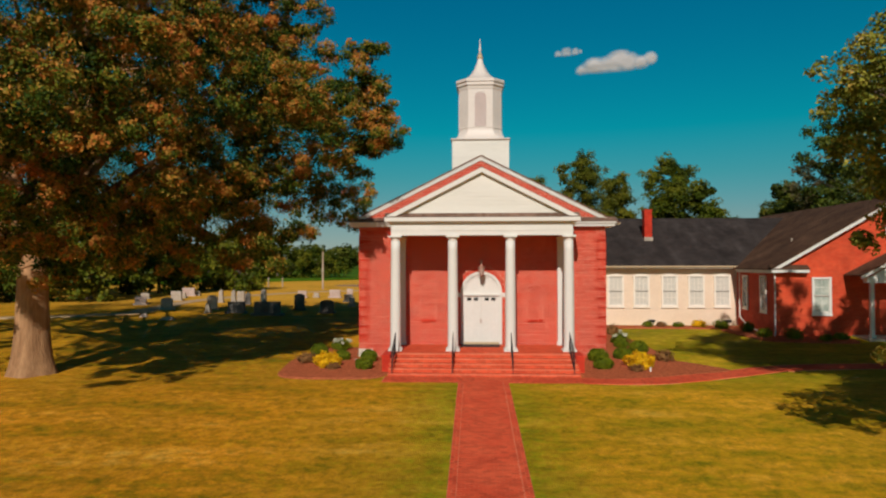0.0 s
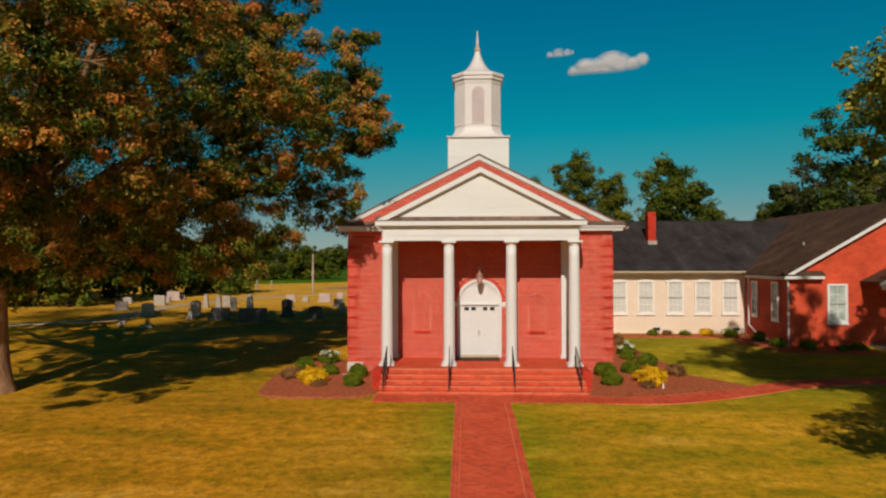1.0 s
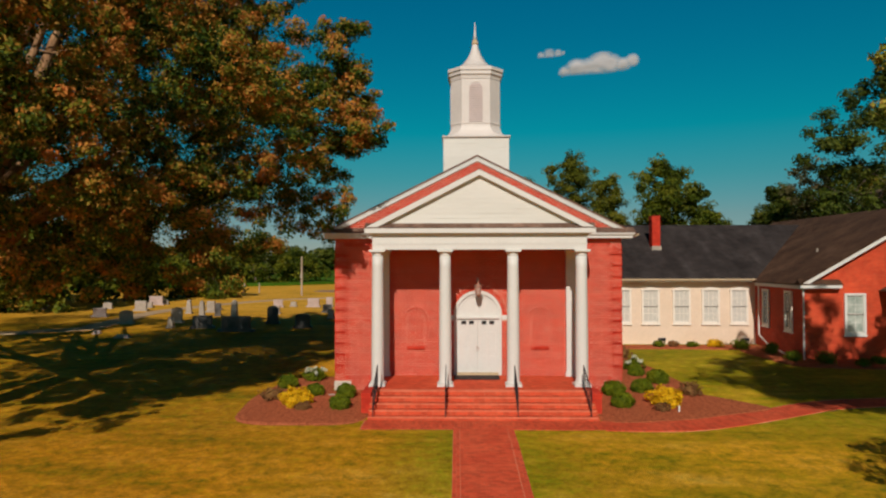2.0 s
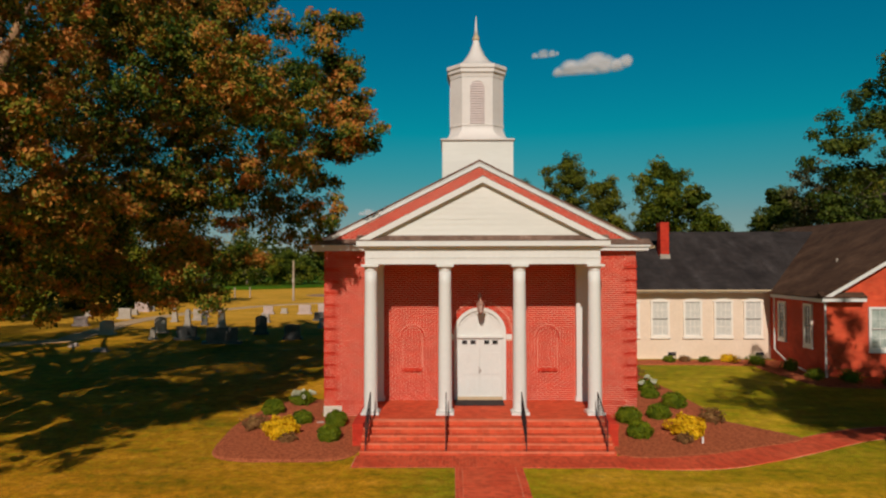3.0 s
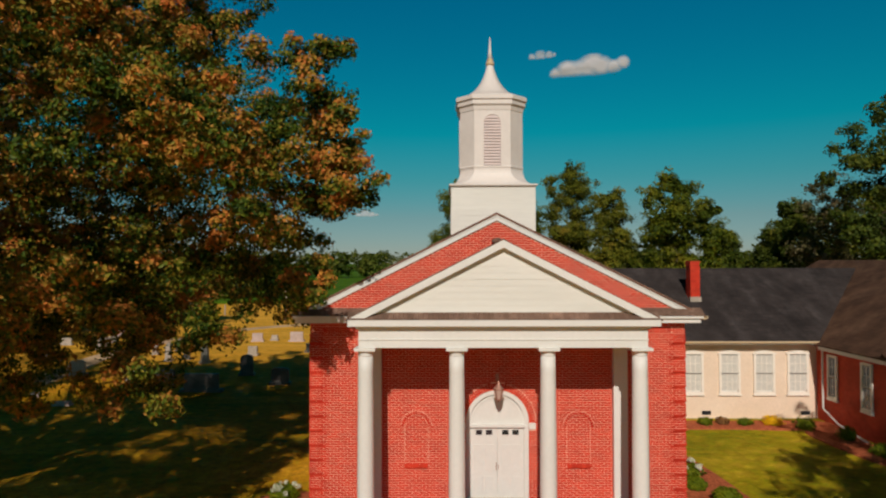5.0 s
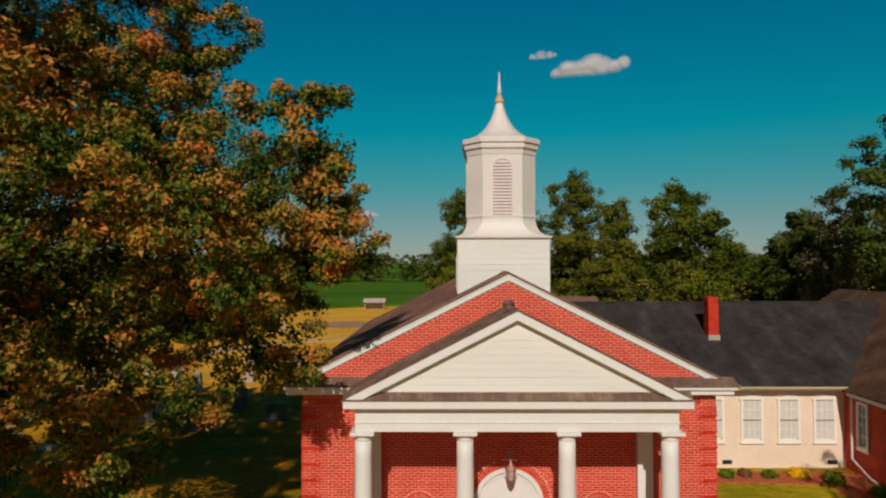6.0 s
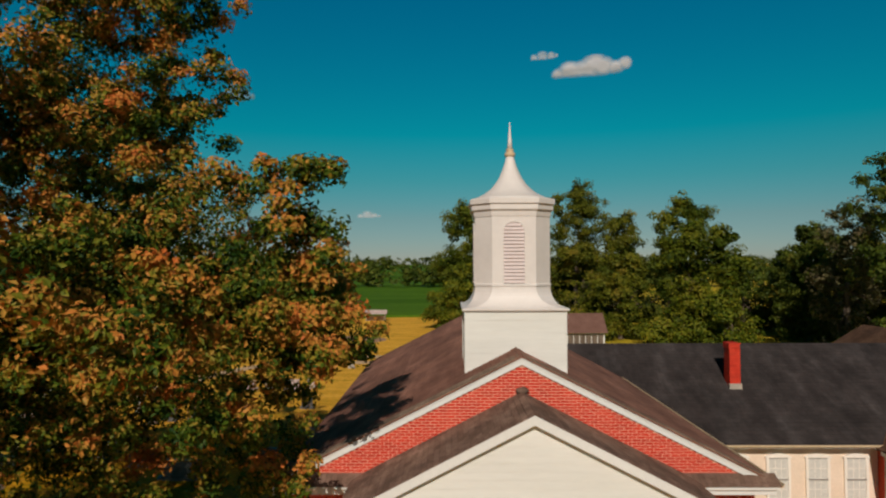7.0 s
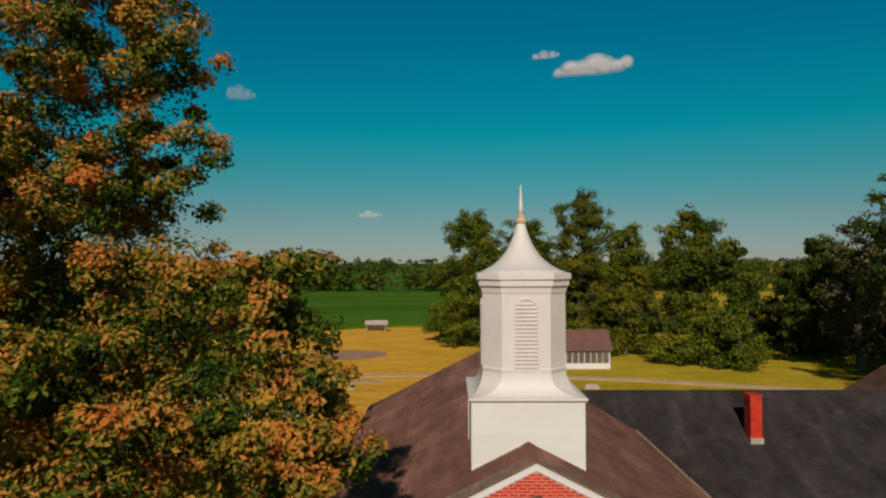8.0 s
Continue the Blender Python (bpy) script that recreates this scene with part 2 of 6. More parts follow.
M["yellow_leaf"] = leaf_material("golden_leaves", [(0.3, (0.52, 0.28, 0.006)), (0.55, (0.86, 0.52, 0.010)), (0.8, (0.92, 0.62, 0.02))], 2.0, transmit=0.15)
M["brown_leaf"] = leaf_material("rusty_leaves", [(0.3, (0.13, 0.060, 0.022)), (0.55, (0.27, 0.125, 0.045)), (0.8, (0.36, 0.23, 0.06))], 2.0, transmit=0.15)
M["slat"] = material("pinkish_white_louvre", (0.58, 0.47, 0.44), (0.64, 0.52, 0.49), rough=0.5, big=1.5, fine=9, bump=0.03, grain=0.06)
M["ceiling_dark"] = material("dark_ceiling_board", (0.16, 0.09, 0.06), (0.24, 0.14, 0.09), rough=0.7, big=1.0, fine=12, stretch=(1, 6, 1), bump=0.1)
M["flower"] = leaf_material("white_blossom", [(0.3, (0.45, 0.45, 0.28)), (0.55, (0.72, 0.70, 0.55)), (0.8, (0.85, 0.83, 0.72))], 3.0, transmit=0.1)


def grass_material():
    m = bpy.data.materials.new("lawn_grass")
    m.use_nodes = True
    n, l = m.node_tree.nodes, m.node_tree.links
    p = n["Principled BSDF"]
    flat = coords(n, l)
    streak = coords(n, l, (0.22, 1.0, 1.0))
    broad, patch = noise_tex(n, l, flat, 0.045, 3), noise_tex(n, l, streak, 0.62, 8, 0.72)
    blade = noise_tex(n, l, flat, 14.0, 6, 0.85)
    clump = noise_tex(n, l, flat, 3.2, 5, 0.75)
    both = n.new("ShaderNodeMix")
    both.inputs[0].default_value = 0.45
    l.new(patch, both.inputs[2])
    l.new(noise_tex(n, l, coords(n, l, (0.75, 1.0, 1.0)), 2.2, 7, 0.78), both.inputs[3])
    patch = both.outputs[0]
    dry = ramp(n, l, patch, [(0.36, (0.16, 0.146, 0.003)), (0.43, (0.41, 0.224, 0.005)), (0.50, (0.66, 0.278, 0.009)), (0.57, (0.81, 0.345, 0.024)), (0.66, (0.92, 0.51, 0.09))])
    fresh = ramp(n, l, patch, [(0.36, (0.21, 0.215, 0.004)), (0.43, (0.45, 0.312, 0.007)), (0.50, (0.69, 0.375, 0.014)), (0.57, (0.84, 0.44, 0.034)), (0.66, (0.94, 0.58, 0.10))])
    lush = ramp(n, l, patch, [(0.37, (0.095, 0.155, 0.003)), (0.50, (0.33, 0.325, 0.007)), (0.63, (0.66, 0.47, 0.026))])
    east = n.new("ShaderNodeSeparateXYZ")
    l.new(flat, east.inputs[0])
    er = n.new("ShaderNodeMapRange")
    er.inputs["From Min"].default_value, er.inputs["From Max"].default_value = -9.0, 6.0
    l.new(east.outputs[0], er.inputs[0])
    dry = mix(n, l, "MIX", er.outputs[0], dry, fresh)
    # greener ground beside the buildings and along the walk, drier on the open lawn
    sep = n.new("ShaderNodeSeparateXYZ")
    l.new(flat, sep.inputs[0])
    yr = n.new("ShaderNodeMapRange")
    yr.inputs["From Min"].default_value, yr.inputs["From Max"].default_value = -7.5, -4.5
    l.new(sep.outputs[1], yr.inputs[0])
    yb = n.new("ShaderNodeMapRange")
    yb.inputs["From Min"].default_value, yb.inputs["From Max"].default_value = 22.0, 34.0
    yb.inputs["To Min"].default_value, yb.inputs["To Max"].default_value = 0.85, 0.0
    l.new(sep.outputs[1], yb.inputs[0])
    ab = n.new("ShaderNodeMath")
    ab.operation = "ABSOLUTE"
    l.new(sep.outputs[0], ab.inputs[0])
    xr = n.new("ShaderNodeMapRange")
    xr.inputs["From Min"].default_value, xr.inputs["From Max"].default_value = 0.9, 3.4
    xr.inputs["To Min"].default_value, xr.inputs["To Max"].default_value = 0.8, 0.0
    l.new(ab.outputs[0], xr.inputs[0])
    xe = n.new("ShaderNodeMapRange")
    xe.inputs["From Min"].default_value, xe.inputs["From Max"].default_value = 0.0, 6.0
    xe.inputs["To Min"].default_value, xe.inputs["To Max"].default_value = 0.25, 0.85
    l.new(sep.outputs[0], xe.inputs[0])
    near = n.new("ShaderNodeMath")
    near.operation = "MULTIPLY"
    l.new(yr.outputs[0], near.inputs[0])
    l.new(xe.outputs[0], near.inputs[1])
    mu = n.new("ShaderNodeMath")
    mu.operation = "MULTIPLY"
    l.new(near.outputs[0], mu.inputs[0])
    l.new(yb.outputs[0], mu.inputs[1])
    mx = n.new("ShaderNodeMath")
    mx.operation = "MAXIMUM"
    l.new(mu.outputs[0], mx.inputs[0])
    l.new(xr.outputs[0], mx.inputs[1])
    wob = n.new("ShaderNodeMath")
    wob.operation = "MULTIPLY_ADD"
    wob.inputs[1].default_value, wob.inputs[2].default_value = 3.4, -1.75
    l.new(clump, wob.inputs[0])
    sm = n.new("ShaderNodeMath")
    sm.operation = "ADD"
    sm.use_clamp = True
    l.new(mx.outputs[0], sm.inputs[0])
    l.new(wob.outputs[0], sm.inputs[1])
    c = mix(n, l, "MIX", sm.outputs[0], dry, lush)
    c = mix(n, l, "MULTIPLY", 1.0, c, ramp(n, l, noise_tex(n, l, flat, 0.16, 4), [(0.38, (0.88, 0.93, 0.88)), (0.60, (1.12, 1.06, 1.0))]))
    c = mix(n, l, "MULTIPLY", 1.0, c, ramp(n, l, blade, [(0.25, (0.45, 0.47, 0.45)), (0.72, (1.25, 1.22, 1.2))]))
    c = mix(n, l, "MULTIPLY", 1.0, c, ramp(n, l, clump, [(0.34, (0.50, 0.62, 0.45)), (0.62, (1.22, 1.12, 1.1))]))
    gold = ramp(n, l, patch, [(0.36, (0.30, 0.20, 0.010)), (0.50, (0.70, 0.350, 0.034)), (0.64, (0.80, 0.45, 0.07))])
    green = ramp(n, l, patch, [(0.36, (0.20, 0.18, 0.008)), (0.50, (0.44, 0.31, 0.018)), (0.64, (0.62, 0.41, 0.05))])
    west = n.new("ShaderNodeMapRange")
    west.inputs["From Min"].default_value, west.inputs["From Max"].default_value = -6.0, 14.0
    l.new(sep.outputs[0], west.inputs[0])
    meadow = mix(n, l, "MIX", west.outputs[0], gold, green)
    ym = n.new("ShaderNodeMapRange")
    ym.inputs["From Min"].default_value, ym.inputs["From Max"].default_value = 20.0, 40.0
    l.new(sep.outputs[1], ym.inputs[0])
    c = mix(n, l, "MIX", ym.outputs[0], c, meadow)
    l.new(c, p.inputs["Base Color"])
    p.inputs["Roughness"].default_value = 0.9
    p.inputs["Specular IOR Level"].default_value = 0.1
    bp = n.new("ShaderNodeBump")
    bp.inputs["Strength"].default_value, bp.inputs["Distance"].default_value = 0.8, 0.05
    l.new(blade, bp.inputs["Height"])
    l.new(bp.outputs[0], p.inputs["Normal"])
    return m


M["grass"] = grass_material()
M["crop"] = material("green_crop_rows", (0.050, 0.120, 0.006), (0.085, 0.170, 0.012), rough=0.9, big=0.05, fine=0.9, stretch=(0.25, 1, 1), bump=0.6, depth=0.3, spec=0.05)
M["dirt"] = material("bare_dirt", (0.34, 0.20, 0.125), (0.42, 0.25, 0.16), rough=1.0, big=0.4, fine=6, spec=0.05)


# ---- mesh helpers ----
def thing(name, place, label, category, group="", kind=""):
    e = new(name)
    e.empty_display_size = 0.3
    e.location = place
    return tagged(e, label, category, group, kind)


def part(name, bm, mat, parent=None, label="", smooth=False):
    """Links a bmesh, in world coordinates, as one mesh under a thing or a part."""
    me = bpy.data.meshes.new(name)
    if smooth:
        for f in bm.faces:
            f.smooth = True
    bm.to_mesh(me)
    bm.free()
    return attach(name, me, mat, parent, label)


def attach(name, me, mat, parent=None, label=""):
    me.materials.append(mat)
    ob = new(name, me)
    if parent is not None:
        ob.parent = parent
        root = parent
        while root.parent:
            root = root.parent
        if parent is root:
            ob.matrix_parent_inverse = Matrix.Translation(-Vector(root.location))
    if label:
        tagged(ob, label)
    return ob


def box(bm, x0, x1, y0, y1, z0, z1, bevel=0.0):
    m = Matrix.Translation(((x0 + x1) / 2, (y0 + y1) / 2, (z0 + z1) / 2)) @ Matrix.Diagonal((x1 - x0, y1 - y0, z1 - z0, 1))
    made = bmesh.ops.create_cube(bm, size=1, matrix=m)
    if bevel:
        edges = list({e for v in made["verts"] for e in v.link_edges})
        bmesh.ops.bevel(bm, geom=edges, offset=bevel, segments=2, affect="EDGES", profile=0.5)
    return bm


def boxed(name, x0, x1, y0, y1, z0, z1, mat, parent, label="", bevel=0.0):
    return part(name, box(bmesh.new(), x0, x1, y0, y1, z0, z1, bevel), mat, parent, label)


def prism(bm, outline, axis, a, b):
    """A flat outline (pairs) pushed along an axis from a to b."""
    def at(p, d):
        return {"y": (p[0], d, p[1]), "x": (d, p[0], p[1]), "z": (p[0], p[1], d)}[axis]
    lo = [bm.verts.new(at(p, a)) for p in outline]
    hi = [bm.verts.new(at(p, b)) for p in outline]
    bm.faces.new(lo)
    bm.faces.new(list(reversed(hi)))
    for i in range(len(outline)):
        j = (i + 1) % len(outline)
        bm.faces.new((lo[j], lo[i], hi[i], hi[j]))
    bmesh.ops.recalc_face_normals(bm, faces=bm.faces[:])
    return bm


def lathe(bm, profile, x, y, sides=28):
    """A turned shape: pairs of radius and height about an upright axis."""
    rings = []
    for r, z in profile:
        rings.append([bm.verts.new((x + r * math.cos(2 * math.pi * i / sides), y + r * math.sin(2 * math.pi * i / sides), z)) for i in range(sides)])
    for a, b in zip(rings, rings[1:]):
        for i in range(sides):
            bm.faces.new((a[i], a[(i + 1) % sides], b[(i + 1) % sides], b[i]))
    bm.faces.new(list(reversed(rings[0])))
    bm.faces.new(rings[-1])
    return bm


def tube(bm, a, b, r0, r1, sides=8):
    a, b = Vector(a), Vector(b)
    q = (b - a).to_track_quat("Z", "Y")
    ra = [bm.verts.new(a + q @ Vector((r0 * math.cos(t), r0 * math.sin(t), 0))) for t in (2 * math.pi * i / sides for i in range(sides))]
    rb = [bm.verts.new(b + q @ Vector((r1 * math.cos(t), r1 * math.sin(t), 0))) for t in (2 * math.pi * i / sides for i in range(sides))]
    for i in range(sides):
        bm.faces.new((ra[i], ra[(i + 1) % sides], rb[(i + 1) % sides], rb[i]))
    bm.faces.new(list(reversed(ra)))
    bm.faces.new(rb)


def mesh_arrays(name, verts, quads, smooth=False):
    me = bpy.data.meshes.new(name)
    verts, quads = np.asarray(verts, np.float32), np.asarray(quads, np.int32)
    me.vertices.add(len(verts))
    me.vertices.foreach_set("co", verts.ravel())
    me.loops.add(quads.size)
    me.loops.foreach_set("vertex_index", quads.ravel())
    me.polygons.add(len(quads))
    me.polygons.foreach_set("loop_start", np.arange(0, quads.size, quads.shape[1], dtype=np.int32))
    me.polygons.foreach_set("use_smooth", np.full(len(quads), smooth, dtype=bool))
    me.update(calc_edges=True)
    return me


CUBE = np.array([(x, y, z) for z in (0, 1) for y in (0, 1) for x in (0, 1)], np.float32)
FACES = np.array([(0, 1, 5, 4), (1, 3, 7, 5), (3, 2, 6, 7), (2, 0, 4, 6), (4, 5, 7, 6), (0, 2, 3, 1)], np.int32)


def boxes_mesh(name, rows):
    """Many small blocks as one mesh; rows of x0, x1, y0, y1, z0, z1."""
    r = np.asarray(rows, np.float32)
    lo, hi = r[:, 0::2], r[:, 1::2]
    v = lo[:, None, :] + CUBE[None] * (hi - lo)[:, None, :]
    q = FACES[None] + (np.arange(len(r)) * 8)[:, None, None]
    return mesh_arrays(name, v.reshape(-1, 3), q.reshape(-1, 4))


def ground_z(x, y):
    z = np.interp(y, [-60, -30, -15, -7, -3, 0, 6, 11, 20, 60, 120, 300], [-1.2, -1.0, -0.45, 0, 0.03, 0.16, 0.55, 0.6, 0.6, 0.5, 0.5, 0.5])
    return float(z)


# ---- ground ----
def steps_of(parts):
    out = []
    for a, b, s in parts:
        out += list(np.arange(a, b, s))
    return out + [parts[-1][1]]


xs = steps_of([(-2500, -300, 200), (-300, -60, 20), (-60, 60, 2), (60, 300, 20), (300, 2500, 200)])
ys = steps_of([(-600, -60, 60), (-60, 24, 1), (24, 140, 4), (140, 500, 40), (500, 4000, 250)])
gv = [(x, y, ground_z(x, y) + 0.02 * noise.noise(Vector((x * 0.3, y * 0.3, 0)))) for y in ys for x in xs]
gq = [(j * len(xs) + i, j * len(xs) + i + 1, (j + 1) * len(xs) + i + 1, (j + 1) * len(xs) + i) for j in range(len(ys) - 1) for i in range(len(xs) - 1)]
ground = attach("ground", mesh_arrays("ground", gv, gq, True), M["grass"])
tagged(ground, "mown sun-dried lawn, golden with green patches", "lawn", kind="structure")


def strip(name, centre, width, lift, mat, label, category, step=0.6):
    """A ribbon on the ground along a smooth line."""
    pts = [Vector((x, y, 0)) for x, y in centre]
    line = []
    for i in range(len(pts) - 1):
        p0, p1, p2, p3 = pts[max(i - 1, 0)], pts[i], pts[i + 1], pts[min(i + 2, len(pts) - 1)]
        k = max(2, int((p2 - p1).length / step))
        for j in range(k):
            t = j / k
            line.append(0.5 * (2 * p1 + (p2 - p0) * t + (2 * p0 - 5 * p1 + 4 * p2 - p3) * t * t + (3 * p1 - p0 - 3 * p2 + p3) * t ** 3))
    line.append(pts[-1])
    bm = bmesh.new()
    rows = []
    for i, p in enumerate(line):
        d = (line[min(i + 1, len(line) - 1)] - line[max(i - 1, 0)]).normalized()
        s = Vector((-d.y, d.x, 0))
        w = width / 2 * (1 + 0.05 * noise.noise(p * 0.8))
        row = []
        for k in (-1.0, -0.95, 0, 0.95, 1.0):
            q = p + s * (w * k)
            row.append(bm.verts.new((q.x, q.y, ground_z(q.x, q.y) + (lift if abs(k) < 0.97 else -0.03))))
        rows.append(row)
    for a, b in zip(rows, rows[1:]):
        for i in range(4):
            bm.faces.new((a[i], b[i], b[i + 1], a[i + 1]))
    bmesh.ops.recalc_face_normals(bm, faces=bm.faces[:])
    ob = part(name, bm, mat)
    return tagged(ob, label, category, kind="structure"), line


strip("gravel_lane", [(-60, 6), (-31, 17.5), (-29, 23.5), (-30.5, 33.5), (-29.5, 43), (-24, 56), (-14, 62.5), (-5, 63.8), (15, 61.5), (27, 58), (35, 55), (60, 47), (110, 30)], 2.0, 0.05, M["gravel"], "pale gravel lane curving past the graves", "lane", 2.0)


def patch(name, cx, cy, rx, ry, mat, label, category, lift=0.04, seed=0, dome=0.0):
    """A flat patch with an uneven edge."""
    bm = bmesh.new()
    c = bm.verts.new((cx, cy, ground_z(cx, cy) + lift + dome))
    ring, mid = [], []
    for i in range(40):
        a = 2 * math.pi * i / 40
        k = 1 + 0.18 * noise.noise(Vector((math.cos(a) * 1.5, math.sin(a) * 1.5, seed)))
        x, y = cx + rx * k * math.cos(a), cy + ry * k * math.sin(a)
        ring.append(bm.verts.new((x, y, ground_z(x, y) + 0.004)))
        x, y = cx + 0.9 * rx * k * math.cos(a), cy + 0.9 * ry * k * math.sin(a)
        mid.append(bm.verts.new((x, y, ground_z(x, y) + lift + dome * 0.4)))
    for i in range(40):
        j = (i + 1) % 40
        bm.faces.new((ring[i], ring[j], mid[j], mid[i]))
        bm.faces.new((mid[i], mid[j], c))
    return tagged(part(name, bm, mat, smooth=True), label, category, kind="structure")


# crop field beyond the yellow meadow
bm = prism(bmesh.new(), [(30, 126), (-14, 121), (-24, 117), (-38, 104), (-60, 90), (-100, 72), (-170, 50), (-420, 50), (-2200, 3900), (1500, 3900), (30, 300)], "z", 0.2, 1.0)
tagged(part("crop_field", bm, M["crop"]), "low green crop field beyond the dry meadow", "field", kind="structure")
patch("dirt_patch", -18.5, 81, 7.0, 4.8, M["dirt"], "bare brown dirt patch in the meadow", "dirt", seed=3)
patch("dirt_patch", -12.0, 59, 2.6, 1.0, M["gravel"], "small pale bare patch beside the lane", "dirt", seed=5)


def bed(name, outline, label, dome=0.06):
    """A mulched bed: an outline of pairs, smoothed, domed a little."""
    pts = [Vector((x, y, 0)) for x, y in outline]
    n = len(pts)
    ring = []
    for i in range(n):
        p0, p1, p2, p3 = pts[i - 1], pts[i], pts[(i + 1) % n], pts[(i + 2) % n]
        for j in range(6):
            t = j / 6
            ring.append(0.5 * (2 * p1 + (p2 - p0) * t + (2 * p0 - 5 * p1 + 4 * p2 - p3) * t * t + (3 * p1 - p0 - 3 * p2 + p3) * t ** 3))
    c = sum(ring, Vector()) / len(ring)
    bm = bmesh.new()
    rows = []
    for k, h in ((1.0, -0.02), (0.96, 0.05), (0.7, 0.05 + dome * 0.7), (0.35, 0.05 + dome)):
        row = []
        for p in ring:
            q = c + (p - c) * k
            row.append(bm.verts.new((q.x, q.y, ground_z(q.x, q.y) + h + 0.02 * noise.noise(q * 2))))
        rows.append(row)
    for a, b in zip(rows, rows[1:]):
        for i in range(len(ring)):
            j = (i + 1) % len(ring)
            bm.faces.new((a[i], a[j], b[j], b[i]))
    bm.faces.new(rows[-1])
    bmesh.ops.recalc_face_normals(bm, faces=bm.faces[:])
    return tagged(part(name, bm, M["mulch"]), label, "planting bed", kind="structure")


bed("planting_bed_west", [(-4.2, -0.05), (-4.14, -4.33), (-6.4, -4.95), (-8.5, -4.5), (-9.0, -2.2), (-8.9, -0.3), (-8.0, 2.0), (-6.1, 2.2), (-6.0, 0.0)], "red bark mulch bed beside the church front")
bed("planting_bed_east", [(4.2, -0.05), (4.14, -4.40), (6.6, -4.42), (8.7, -3.66), (10.9, -2.6), (9.4, -1.6), (8.9, 1.6), (8.4, 4.5), (7.2, 9.0), (6.05, 8.0), (6.05, 0.0)], "red bark mulch bed beside the church corner")
bed("planting_bed_annex", [(6.4, 10.9), (6.5, 9.7), (9.0, 9.5), (12.0, 9.5), (14.4, 9.3), (16.6, 9.4), (16.6, 10.9), (11.0, 10.95)], "bark mulch bed along the cream annex wall", 0.02)
bed("planting_bed_wing", [(16.6, 9.6), (14.9, 9.3), (14.7, 7.4), (15.0, 5.6), (15.6, 4.5), (16.7, 4.6), (16.7, 7.0)], "bark mulch bed beside the red wing", 0.02)
bed("planting_bed_front", [(16.0, 5.9), (15.8, 4.5), (18.0, 4.1), (20.2, 4.1), (20.4, 5.9), (18.0, 5.95)], "bark mulch bed under the wing window", 0.02)

# ---- church ----
HALF, DEEP, PORCH = 5.95, 19.0, 0.82
RIDGE, PITCH = 9.975, 0.499
PED_TOP, PED_PITCH = 9.045, 0.507
COURSE, BRICK = 0.0767, 0.217
church = thing("church", (0, 9, 0.0), "small red brick church with white columned portico and steeple", "church")


def wall_block(name, outline, axis, a, b, mat, parent, label=""):
    return part(name, prism(bmesh.new(), outline, axis, a, b), mat, parent, label)


# front wall backing (mortar), with the doorway cut through it
gable = lambda x: RIDGE - 0.20 - PITCH * abs(x)
arch = [(1.0 * math.cos(t), 3.35 + 1.0 * math.sin(t)) for t in np.linspace(0, math.pi, 25)]
left = [(-HALF, -0.1), (-1.0, -0.1)] + [(-1.0, 3.35)] + [p for p in reversed(arch) if p[0] < -0.001 and p[0] > -0.999] + [(0.0, 4.35), (0.0, gable(0)), (-HALF, gable(HALF))]
right = [(-x, z) for x, z in reversed(left)]
wall_block("front_wall", left, "y", 0.0, 0.28, M["mortar"], church)
wall_block("front_wall", right, "y", 0.0, 0.28, M["mortar"], church)
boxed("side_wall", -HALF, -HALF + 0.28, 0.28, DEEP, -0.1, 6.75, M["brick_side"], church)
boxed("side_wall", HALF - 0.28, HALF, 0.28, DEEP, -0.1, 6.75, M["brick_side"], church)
wall_block("back_wall", [(-HALF, -0.1), (HALF, -0.1), (HALF, gable(HALF)), (0, gable(0)), (-HALF, gable(HALF))], "y", DEEP, DEEP + 0.28, M["wing_front"], church)


def slope_slab(name, x_in, z_in, x_out, z_out, y0, y1, thick, mat, parent, courses=0, label=""):
    """One roof slope as lapped courses: each course is a thin tilted board whose lower edge stands proud."""
    n = max(courses, 1)
    lip = 0.012 if courses else 0.0
    top = [(x_in, z_in)]
    for i in range(1, n + 1):
        x, z = x_in + (x_out - x_in) * i / n, z_in + (z_out - z_in) * i / n
        top += [(x, z + lip)] + ([(x, z)] if i < n else [])
    bm = prism(bmesh.new(), top + [(x_out, z_out - thick), (x_in, z_in - thick)], "y", y0, y1)
    return part(name, bm, mat, parent, label)


EAVE = 6.42
for x in (-EAVE + 0.04, EAVE + 0.14):
    slope_slab("roof_slope", 0, RIDGE, x, RIDGE - PITCH * abs(x), -0.10, DEEP + 0.4, 0.04, M["shingle"], church, 52, "brown asphalt shingle roof slope")
    slope_slab("edge_shingles", 0, RIDGE + 0.016, x, RIDGE + 0.016 - PITCH * abs(x), -0.105, 0.42, 0.01, M["shingle_edge"], church, 52, "paler shingle band along the gable")
bm = bmesh.new()
prism(bm, [(6.50, 6.60), (6.57, 6.58), (6.66, 6.62), (6.68, 6.70), (6.66, 6.70), (6.64, 6.64), (6.57, 6.61), (6.51, 6.62)], "y", -0.08, DEEP + 0.3)
part("gutter", bm, M["tan"], church, "tan rain gutter along the eave")
bm = bmesh.new()
prism(bm, [(-0.16, RIDGE - 0.06), (0, RIDGE + 0.025), (0.16, RIDGE - 0.06), (0, RIDGE + 0.012)], "y", -0.11, DEEP + 0.41)
part("ridge_cap", bm, M["shingle"], church)


